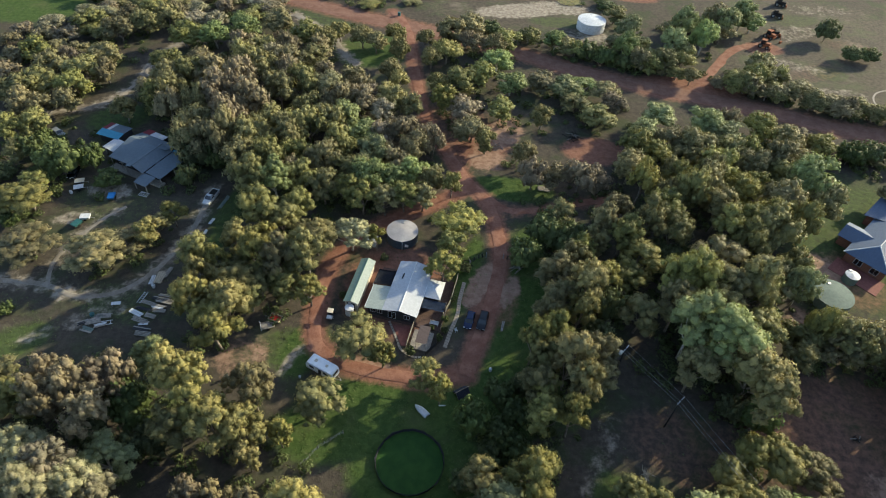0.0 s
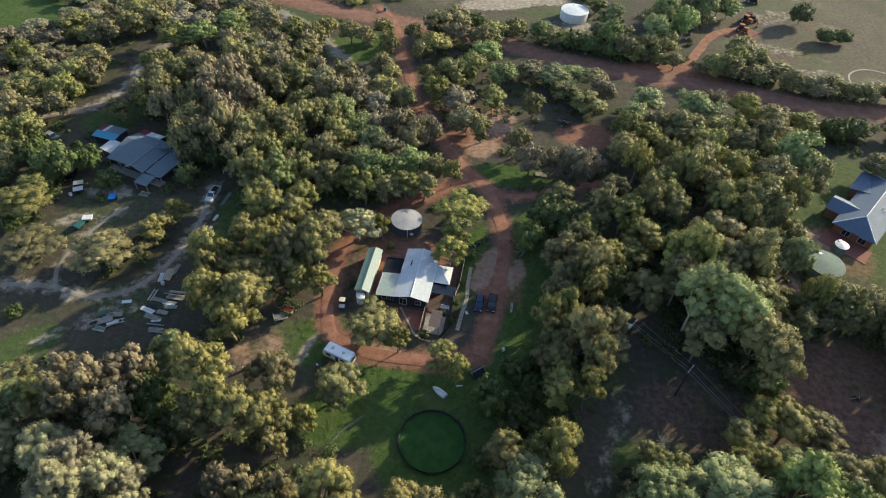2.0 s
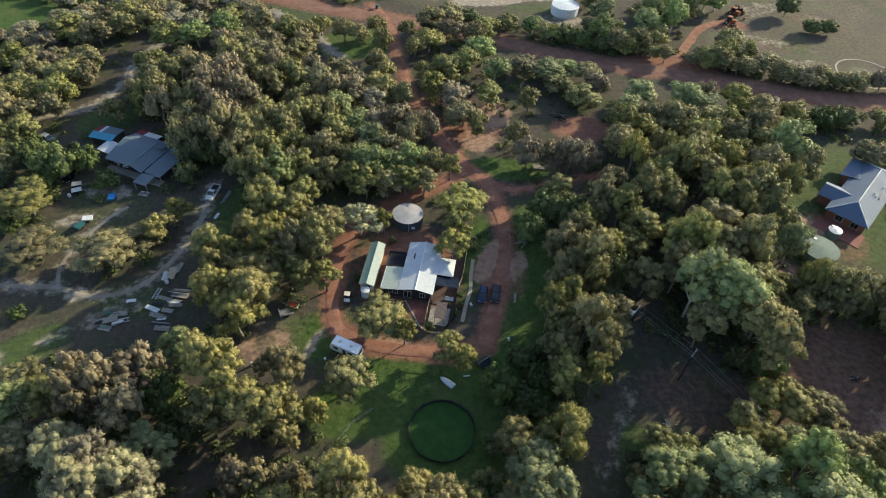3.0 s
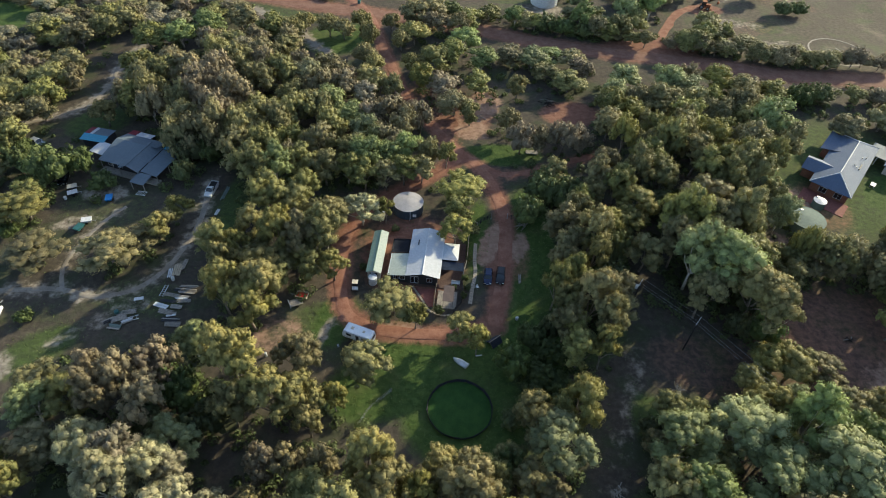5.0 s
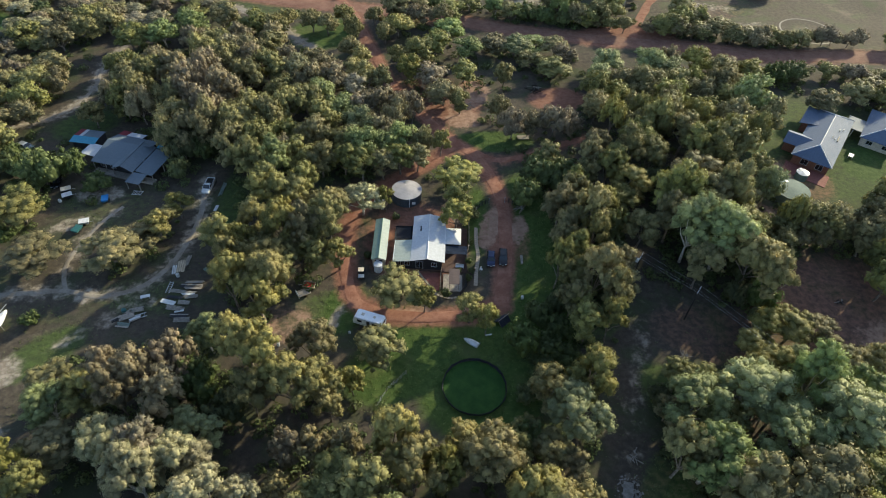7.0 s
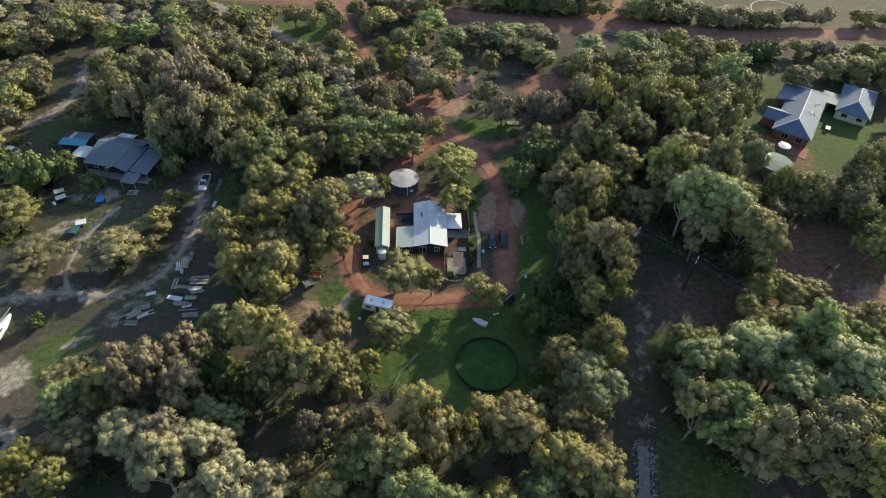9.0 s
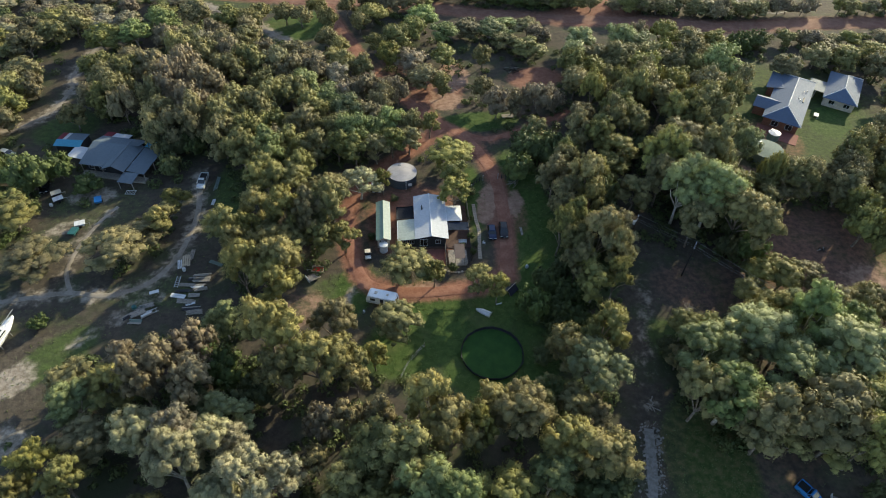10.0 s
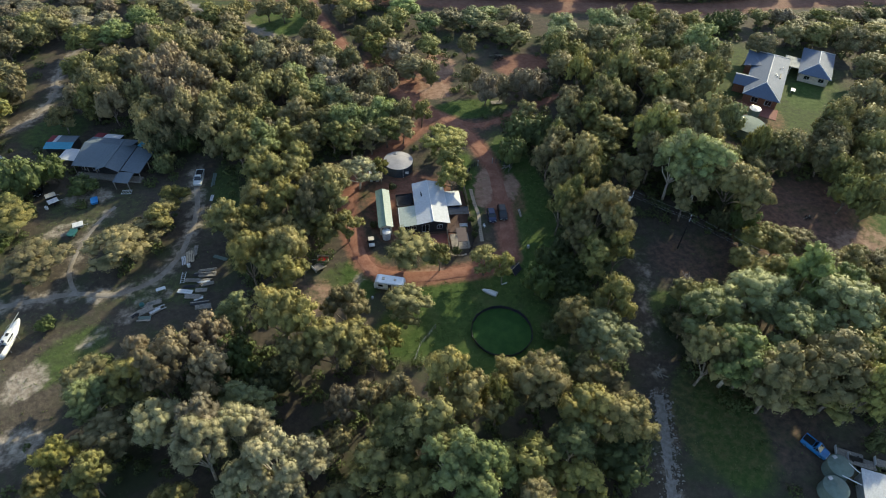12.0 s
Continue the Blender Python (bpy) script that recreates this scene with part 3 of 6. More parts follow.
def hip_roof(x0, x1, y0, y1, eave, ridge, run):
    """Four sheets of a hip roof whose ridge runs along x, run metres in from its ends."""
    ym = (y0 + y1) / 2
    a, b = (x0 + run, ym, ridge), (x1 - run, ym, ridge)
    return [slab(bmesh.new(), [(x0, y0, eave), (x1, y0, eave), b, a], 0.06, (1, 0)), slab(bmesh.new(), [(x1, y1, eave), (x0, y1, eave), a, b], 0.06, (1, 0)),
            slab(bmesh.new(), [(x0, y1, eave), (x0, y0, eave), a], 0.06, (0, 1)), slab(bmesh.new(), [(x1, y0, eave), (x1, y1, eave), b], 0.06, (0, 1))]


def ridge_cap(a, b, r=0.11):
    return tubed(a, b, r, r, 6)


def window(parent, x, y, z, w, h, face, proud=0.04):
    """A framed window in a wall; face: the way it looks, 's', 'n', 'e' or 'w'."""
    turn = {"s": 0, "e": 90, "n": 180, "w": 270}[face]
    m = pose(x, y, z, 0, 0, turn)
    bm = bmesh.new()
    for lo, hi in (((-w / 2, -proud, 0), (-w / 2 + 0.07, 0.02, h)), ((w / 2 - 0.07, -proud, 0), (w / 2, 0.02, h)), ((-w / 2 + 0.07, -proud, 0), (w / 2 - 0.07, 0.02, 0.07)),
                   ((-w / 2 + 0.07, -proud, h - 0.07), (w / 2 - 0.07, 0.02, h)), ((-0.025, -proud, 0.07), (0.025, 0.02, h - 0.07))):
        box(bm, lo, hi, m)
    win = part("window", bm, P_WHITE, parent)
    part("pane", boxed((-w / 2 + 0.07, -proud * 0.5, 0.07), (w / 2 - 0.07, 0.01, h - 0.07), 0, m), M_GLASS, win)


def wall_block(parent, lo, hi, material=None, thick=0.2):
    """Four walls round a rectangle, each its own part."""
    x0, y0, z0 = lo
    x1, y1, z1 = hi
    for a, b in (((x0, y0, z0), (x1, y0 + thick, z1)), ((x0, y1 - thick, z0), (x1, y1, z1)), ((x0, y0 + thick, z0), (x0 + thick, y1 - thick, z1)), ((x1 - thick, y0 + thick, z0), (x1, y1 - thick, z1))):
        part("wall", boxed(a, b), material, parent)


def post(parent, x, y, top, r=0.05, material=None, base=-0.05):
    part("post", boxed((x - r, y - r, base), (x + r, y + r, top)), material or P_WOOD, parent)


def sail(parent, corners, sag=0.35, material=None, n=8):
    """A shade sail that sags between four corners."""
    c = [Vector(p) for p in corners]
    bm = bmesh.new()
    grid = []
    for i in range(n + 1):
        row = []
        for j in range(n + 1):
            u, v = i / n, j / n
            pull = 0.10 * (math.sin(math.pi * u) * (0.5 - v) + 0)
            p = c[0].lerp(c[1], u).lerp(c[3].lerp(c[2], u), v)
            p.z -= sag * math.sin(math.pi * u) * math.sin(math.pi * v)
            p += (c[3] - c[0]) * pull * 0.5
            row.append(bm.verts.new(p))
        grid.append(row)
    for i in range(n):
        for j in range(n):
            bm.faces.new((grid[i][j], grid[i + 1][j], grid[i + 1][j + 1], grid[i][j + 1]))
    bmesh.ops.solidify(bm, geom=bm.faces[:], thickness=0.02)
    part("shade_sail", bm, material or P_CLOTH, parent, "dark shade cloth", True)


def main_house():
    h = thing("house", "single-storey house with a white steel gable roof and dark walls", "house", (-8.4, 83.3, 0), -9.7)
    wall_block(h, (-3.1, -5.7, -0.1), (3.2, 7.2, 3.0), P_DARK)
    wall_block(h, (-6.6, -5.6, -0.1), (-3.12, -0.3, 2.5), P_DARK)
    part("gable_wall", slab(bmesh.new(), [(-3.1, -5.7, 3.0), (3.2, -5.7, 3.0), (0.05, -5.7, 3.66)], 0.01), P_DARK, h)
    west, east = gable_roof(-3.5, 3.6, -6.3, 7.6, 2.98, 3.8, 0.05)
    r = part("roof", west, R_WHITE, h, "weathered white corrugated steel")
    part("ridge_cap", ridge_cap((0.05, -6.3, 3.81), (0.05, 7.6, 3.81)), P_WHITE, r)
    r2 = part("roof", east, R_WHITE, h)
    part("gutter", boxed((3.6, -6.3, 2.88), (3.72, 7.6, 2.99)), P_WHITE, r2)
    part("roof_vent", tubed((-1.7, 2.6, 3.3), (-1.7, 2.6, 3.9), 0.12, 0.12), P_DARK, r)
    part("flue", boxed((-1.85, 2.9, 3.35), (-1.6, 4.0, 3.52), 0.02), P_DARK, r)
    wing = part("roof", slab(bmesh.new(), [(-7.1, -6.25, 2.52), (-3.45, -6.25, 2.95), (-3.45, 0.1, 2.95), (-7.1, 0.1, 2.52)], 0.05, (0, 1)), R_CREAM, h, "pale cream-green steel sheeting")
    part("gutter", boxed((-7.22, -6.25, 2.42), (-7.1, 0.1, 2.53)), P_WHITE, wing)
    # hip-roofed room on the east side
    apex = (5.0, 2.2, 3.75)
    cs = [(3.3, -0.5, 2.75), (7.1, -0.5, 2.75), (7.1, 4.5, 2.75), (3.3, 4.5, 2.75)]
    for a, b, rib in ((0, 1, (1, 0)), (1, 2, (0, 1)), (2, 3, (1, 0)), (3, 0, (0, 1))):
        part("roof", slab(bmesh.new(), [cs[a], cs[b], apex], 0.05, rib), R_WHITE, h)
    wall_block(h, (3.72, -0.1, -0.1), (6.7, 4.1, 2.7), P_DARK)
    # verandah shade to the south-east, sail to the north-west
    sail(h, [(3.75, -0.8, 2.55), (8.4, -0.6, 2.4), (8.4, -3.1, 2.35), (3.75, -3.2, 2.5)], 0.12, P_BLUECLOTH)
    sail(h, [(-7.4, 4.6, 2.5), (-3.6, 4.7, 2.7), (-3.6, 0.5, 2.7), (-7.4, 0.4, 2.4)], 0.3)
    for x, y in ((8.4, -0.6), (8.4, -3.1), (-7.4, 4.6), (-7.4, 0.4)):
        post(h, x, y, 2.5)
    for x in (-5.6, -4.2):
        window(h, x, -5.6, 0.9, 1.1, 1.2, "s")
    window(h, -1.6, -5.7, 0.3, 1.6, 2.0, "s")
    window(h, 1.5, -5.7, 0.9, 1.2, 1.2, "s")
    for y in (-4.5, -1.5):
        window(h, -6.6, y - 0.2, 0.9, 1.2, 1.2, "w")
    for y in (5.6,):
        window(h, 3.2, y, 0.9, 1.4, 1.2, "e")
    window(h, 6.7, 2.0, 0.9, 1.6, 1.2, "e")
    part("floor_slab", boxed((-7.3, -6.2, -0.1), (8.6, 7.4, 0.06)), P_DECK, h, "dark brown verandah floor")


main_house()


def long_shed():
    s = thing("shed", "long narrow shed with a pale green steel gable roof", "shed", (-18.5, 85.4, 0), -8.8)
    wall_block(s, (-1.3, -6.0, -0.1), (1.3, 5.9, 2.4), P_CREAM, 0.1)
    w, e = gable_roof(-1.6, 1.6, -6.2, 6.15, 2.36, 2.95)
    r = part("roof", w, R_GREEN, s)
    # east slope takes the paler roofing: sunlight put into its colour
    part("roof", e, R_CREAM, s, "pale green sheeting coloured lighter for sunlight")
    part("ridge_cap", ridge_cap((0, -6.2, 2.96), (0, 6.15, 2.96), 0.08), R_GREEN, r)
    part("gable_wall", slab(bmesh.new(), [(-1.3, -6.0, 2.4), (1.3, -6.0, 2.4), (0, -6.0, 2.85)], 0.01), P_CREAM, s)
    part("door", boxed((-0.8, -6.05, 0), (0.8, -5.98, 2.1)), P_DARK, s)


long_shed()


def round_tank(name, label, place, r, high, wall, top, rise=0.35, ladder=False, rings=4):
    """A round water tank with a low conical roof, ringed walls and a hatch."""
    t = thing(name, label, "water tank", place)
    ring = lambda rad, z: [(rad * math.cos(a * math.pi / 24), rad * math.sin(a * math.pi / 24), z) for a in range(48)]
    rows = [ring(r, -0.08)]
    for k in range(rings):
        z0, z1 = high * k / rings, high * (k + 1) / rings
        rows += [ring(r, z0 + 0.02), ring(r + 0.03, z0 + 0.06), ring(r + 0.03, z1 - 0.06), ring(r, z1 - 0.02)]
    part("tank_wall", loft(bmesh.new(), rows), wall, t, smooth=False)
    roof = part("tank_roof", loft(bmesh.new(), [ring(r + 0.08, high - 0.04), ring(r + 0.08, high + 0.04), ring(r * 0.55, high + rise * 0.62), ring(r * 0.12, high + rise)]), top, t)
    part("hatch", boxed((-0.4, r * 0.6, high + rise * 0.3), (0.25, r * 0.6 + 0.55, high + rise * 0.3 + 0.2), 0.03), P_METAL, roof)
    if ladder:
        part("pipe", tubed((0.3, -r - 0.1, -0.05), (0.3, -r - 0.1, high + 0.2), 0.06), P_WHITE, t)
        part("tank_label", boxed((0.9, -r - 0.08, high * 0.35), (1.7, -r + 0.05, high * 0.62)), P_WHITE, t)
    return t


round_tank("water_tank", "large round dark-walled water tank with a weathered pale roof", (-11.3, 101.2, 0), 3.5, 2.5, P_DARKTANK, P_TANKTOP, 0.45, True)
round_tank("water_tank", "large white round water tank on sand", (43.6, 214.5, 0), 4.9, 3.2, P_WHITE, P_WHITE, 0.5)
round_tank("water_tank", "small white water tank at the shed's end", (-19.6, 78.5, 0), 0.85, 1.9, P_WHITE, P_WHITE, 0.25)
round_tank("water_tank", "pale green round water tank near a brick house", (83.4, 93.0, 0), 4.2, 2.4, P_PALEGREEN, P_PALEGREEN, 0.35)
round_tank("water_tank", "small white round water tank beside a brick house", (90.4, 99.6, 0), 1.5, 2.0, P_PALEGREEN, P_WHITE, 0.35)
round_tank("water_tank", "pale green ribbed plastic water tank", (37.9, 7.0, 0), 1.9, 2.3, P_PALEGREEN, P_PALEGREEN, 0.55, rings=8)
round_tank("water_tank", "pale green ribbed plastic water tank", (34.7, 4.3, 0), 1.9, 2.3, P_PALEGREEN, P_PALEGREEN, 0.55, rings=8)


def east_house():
    h = thing("house", "large brick house with a blue-grey steel hip roof", "house", (98.0, 99.4, 0), 45.5)
    wall_block(h, (0.6, 0.6, -0.1), (27.9, 9.6, 2.65), P_BRICK)
    for k, bm in enumerate(hip_roof(0, 28.5, 0, 10.2, 2.65, 5.0, 5.1)):
        part("roof", bm, R_BLUE, h)
    for a, b in (((5.1, 5.1, 5.02), (23.4, 5.1, 5.02)), ((0, 0, 2.67), (5.1, 5.1, 5.02)), ((0, 10.2, 2.67), (5.1, 5.1, 5.02)), ((28.5, 0, 2.67), (23.4, 5.1, 5.02)), ((28.5, 10.2, 2.67), (23.4, 5.1, 5.02))):
        part("ridge_cap", ridge_cap(a, b, 0.13), P_WHITE, h, "pale ridge capping")
    # west wing and entrance gable
    wall_block(h, (17.5, 9.62, -0.1), (27.9, 11.8, 2.65), P_BRICK)
    part("roof", slab(bmesh.new(), [(17.0, 12.4, 2.64), (28.5, 12.4, 2.64), (26.3, 10.0, 3.05), (17.0, 7.6, 3.86)], 0.05, (1, 0)), R_BLUE, h)
    part("roof", slab(bmesh.new(), [(4.4, 13.6, 2.62), (7.9, 13.6, 4.1), (7.9, 7.0, 4.14), (4.4, 10.0, 2.72)], 0.05, (0, 1)), R_BLUE, h)
    part("roof", slab(bmesh.new(), [(7.9, 13.6, 4.1), (11.4, 13.6, 2.62), (11.4, 10.0, 2.72), (7.9, 7.0, 4.14)], 0.05, (0, 1)), R_BLUE, h)
    wall_block(h, (5.0, 9.62, -0.1), (10.8, 13.1, 2.6), P_BRICK)
    part("gable_wall", slab(bmesh.new(), [(5.0, 13.05, 2.6), (10.8, 13.05, 2.6), (7.9, 13.05, 3.85)], 0.01), P_CREAM, h)
    for x in (3.5, 8.0, 13.0, 18.5, 24.0):
        window(h, x, 0.6, 0.8, 1.8, 1.3, "s")
    for y in (2.8, 6.5):
        window(h, 0.6, y, 0.6, 1.8, 1.6, "w")
    for x, y in ((12.0, 2.6), (12.3, 3.2), (17.5, 2.4), (19.0, 1.6)):
        part("roof_vent", tubed((x, y, 2.7 + y * 0.45), (x, y, 3.25 + y * 0.45), 0.1), P_METAL, h)
    part("solar_tube", boxed((12.4, 1.6, 3.5), (15.2, 1.9, 3.72), 0.02, Matrix.Translation((0, 0, 0))), P_DARK, h)
    # patio post frame on the near end
    part("patio_slab", boxed((-5.0, -0.5, -0.05), (0.5, 10.5, 0.05)), P_REDPAVE, h, "red paved patio")
    g = thing("house", "garage wing with a blue-grey steel hip roof and cream walls", "house", (99.0, 102.4, 0), 45.5)
    wall_block(g, (18.6, -12.9, -0.1), (35.4, -4.8, 2.6), P_CREAM)
    for bm in hip_roof(18.0, 36.0, -13.5, -4.2, 2.6, 4.7, 4.65):
        part("roof", bm, R_BLUE, g)
    for a, b in (((22.65, -8.85, 4.72), (31.35, -8.85, 4.72)), ((18, -13.5, 2.62), (22.65, -8.85, 4.72)), ((36, -13.5, 2.62), (31.35, -8.85, 4.72)), ((18, -4.2, 2.62), (22.65, -8.85, 4.72))):
        part("ridge_cap", ridge_cap(a, b, 0.13), P_WHITE, g)
    for y in (-11.0, -7.0):
        window(g, 18.6, y, 0.9, 1.6, 1.2, "w")
    part("link_roof", slab(bmesh.new(), [(21, -4.25, 2.5), (28, -4.25, 2.5), (28, 0.3, 2.6), (21, 0.3, 2.6)], 0.06, (1, 0)), R_SLATE, g)
    for x in (21.3, 27.7):
        post(g, x, -2.0, 2.48, 0.06, P_WHITE)


east_house()


def west_house():
    h = thing("house", "rambling bush house with slate-grey steel roofs and add-ons", "house", (-74.7, 113.2, 0), -22)
    wall_block(h, (-11.0, 1.6, -0.1), (-0.9, 11.0, 2.8), P_DARK)
    part("roof", slab(bmesh.new(), [(-11.9, 0.6, 2.75), (-4.9, 0.6, 2.75), (-2.9, 8.0, 4.1), (-11.9, 8.0, 4.1)], 0.05, (1, 0)), R_SLATE, h)
    part("roof", slab(bmesh.new(), [(-11.9, 8.0, 4.1), (-0.4, 8.0, 4.1), (-0.4, 11.8, 3.0), (-11.9, 11.8, 3.0)], 0.05, (1, 0)), R_SLATE, h)
    a, b = gable_roof(-5.6, 0.0, -0.6, 9.6, 3.0, 4.25, -2.8)
    part("roof", a, R_SLATE, h)
    part("roof", b, R_SLATE, h)
    part("ridge_cap", ridge_cap((-2.8, -0.6, 4.27), (-2.8, 9.6, 4.27)), R_SLATE, h)
    part("gable_wall", slab(bmesh.new(), [(-5.0, 0.2, 2.8), (-0.6, 0.2, 2.8), (-2.8, 0.2, 4.0)], 0.02), P_DARK, h)
    part("roof", slab(bmesh.new(), [(0.1, 0.2, 2.85), (4.4, 0.2, 2.35), (4.4, 9.4, 2.35), (0.1, 9.4, 2.85)], 0.05, (0, 1)), R_SLATE, h)
    part("roof", slab(bmesh.new(), [(0.1, 9.45, 3.05), (6.4, 9.45, 2.45), (6.4, 12.4, 2.45), (0.1, 12.4, 3.05)], 0.05, (0, 1)), R_TURQ, h, "turquoise sheeting")
    part("roof", slab(bmesh.new(), [(-0.4, -3.4, 2.25), (3.3, -3.4, 2.25), (3.3, 0.1, 2.55), (-0.4, 0.1, 2.55)], 0.05, (1, 0)), R_SLATE, h)
    for x, y, z in ((-0.2, -3.2, 2.25), (3.1, -3.2, 2.25), (4.2, 0.5, 2.35), (4.2, 5.0, 2.35), (4.2, 9.0, 2.35), (-11.5, 0.8, 2.7), (-8.3, 0.8, 2.7), (-5.4, -0.3, 2.9), (-0.2, -0.3, 2.9), (5.2, 11.4, 2.25)):
        post(h, x, y, z, 0.07)
    part("roof", slab(bmesh.new(), [(-12.0, 11.9, 2.9), (-9.8, 11.9, 2.9), (-9.8, 14.2, 2.5), (-12.0, 14.2, 2.5)], 0.05, (1, 0)), R_MAROON, h, "maroon sheeting")
    part("roof", slab(bmesh.new(), [(-9.7, 11.9, 2.9), (-5.4, 11.9, 2.9), (-5.4, 14.0, 2.5), (-9.7, 14.0, 2.5)], 0.05, (1, 0)), R_WHITE, h, "white sheeting")
    wall_block(h, (-11.8, 11.9, -0.1), (-5.6, 13.8, 2.45), P_DARK)
    part("roof", slab(bmesh.new(), [(-16.8, 3.2, 2.3), (-12.1, 2.6, 2.5), (-12.0, 6.9, 2.6), (-16.6, 7.4, 2.4)], 0.05, (1, 0)), R_WHITE, h, "white awning sheet")
    for x, y in ((-16.5, 3.5), (-16.4, 7.1)):
        post(h, x, y, 2.3)
    window(h, -9.6, 1.6, 0.9, 1.4, 1.2, "s")
    window(h, -7.0, 1.6, 0.9, 1.4, 1.2, "s")
    window(h, -0.9, 5.0, 0.9, 1.4, 1.2, "e")
    part("deck", boxed((-11.5, -0.4, -0.05), (4.3, 1.5, 0.35)), P_WOOD, h)
    s = thing("shed", "small shed with a patchwork roof of blue, maroon and white sheets", "shed", (-88.8, 129.2, 0), -16)
    wall_block(s, (-3.0, -2.4, -0.1), (3.0, 2.4, 2.3), P_DARK, 0.1)
    for x0, x1, y0, y1, mat in ((-3.3, -1.9, -0.6, 2.7, R_MAROON), (-1.88, -1.0, -0.6, 2.7, R_WHITE), (-0.98, 3.3, -0.6, 2.7, R_SLATE), (-3.3, 3.3, -3.0, -0.62, R_TURQ)):
        z = lambda y: 2.75 - abs(y + 0.6) * 0.13
        part("roof", slab(bmesh.new(), [(x0, y0, z(y0)), (x1, y0, z(y0)), (x1, y1, z(y1)), (x0, y1, z(y1))], 0.05, (1, 0)), mat, s)


west_house()


def south_shed():
    s = thing("shed", "grey steel shed beside two water tanks", "shed", (41.4, 2.2, 0), -35)
    wall_block(s, (-2.5, -6.0, -0.1), (5.0, 2.0, 2.5), P_TANK, 0.1)
    part("roof", slab(bmesh.new(), [(-2.8, -6.3, 2.5), (5.3, -6.3, 2.5), (5.3, 2.3, 2.8), (-2.8, 2.3, 2.8)], 0.05, (1, 0)), R_WHITE, s)
    part("downpipe", tubed((-2.9, 1.4, 2.55), (-4.6, 3.0, 2.4), 0.07), P_WHITE, s)
    part("downpipe", tubed((-2.9, -0.6, 2.55), (-5.6, 0.2, 2.4), 0.07), P_WHITE, s)


south_shed()


def tarpaulin():
    """A crumpled sheet thrown over a low heap."""
    t = thing("tarpaulin", "crumpled orange-yellow tarpaulin over a heap behind the house", "tarpaulin", (-79.0, 130.5, 0), -20)
    bm = bmesh.new()
    bmesh.ops.create_grid(bm, x_segments=14, y_segments=12, size=1.0)
    for v in bm.verts:
        x, y = v.co.x, v.co.y
        fold = noise.noise(Vector((x * 2.1, y * 2.4, 4.0)))
        v.co = Vector((x * 1.35 * (1 + 0.1 * fold), y * 1.05 * (1 - 0.1 * fold), max(0.02, 1.05 * (1 - 0.85 * max(abs(x), abs(y)) ** 2) + 0.22 * fold)))
    bmesh.ops.solidify(bm, geom=bm.faces[:], thickness=0.02)
    part("sheet", bm, P_ORANGE, t, smooth=True)


P_ORANGE = paint("orange_tarpaulin", (0.55, 0.25, 0.03), 0.6, 0, 0.3, 2)
tarpaulin()


def dead_tree(place, high, seed):
    """A leafless tree: trunk and three orders of limbs."""
    t = thing("dead_tree", "bare dead tree with bleached leafless branches", "tree", place)
    rng = random.Random(seed)
    bm = bmesh.new()

    def limb(a, way, long, r, order):
        b = a + way * long
        tube(bm, a, b, r, r * 0.6, 6, False)
        if order:
            for k in range(3):
                turn = Vector((rng.uniform(-1, 1), rng.uniform(-1, 1), rng.uniform(-0.1, 0.9)))
                limb(a.lerp(b, rng.uniform(0.6, 1.0)), (way * 0.7 + turn * 0.8).normalized(), long * rng.uniform(0.5, 0.7), r * 0.55, order - 1)

    limb(Vector((0, 0, -0.3)), Vector((0.08, 0.05, 1)).normalized(), high * 0.45, 0.2, 3)
    part("trunk", bm, B_PALE, t)


dead_tree((35.0, 46.5, 0), 8.0, 3)

# ---- vehicles ----


def wheel(parent, x, y, r=0.33, w=0.22):
    bm = bmesh.new()
    prof = [(r * 0.62, -w / 2), (r * 0.94, -w / 2), (r, -w / 2 + 0.04), (r, w / 2 - 0.04), (r * 0.94, w / 2), (r * 0.62, w / 2)]
    rings = [[(x + v, y + rr * math.cos(a * math.pi / 8), r + rr * math.sin(a * math.pi / 8)) for a in range(16)] for rr, v in prof]
    loft(bm, rings, False)
    wh = part("wheel", bm, P_RUBBER, parent, smooth=True)
    part("rim", tubed((x - w * 0.42, y, r), (x + w * 0.42, y, r), r * 0.62, r * 0.62, 14), P_METAL, wh)


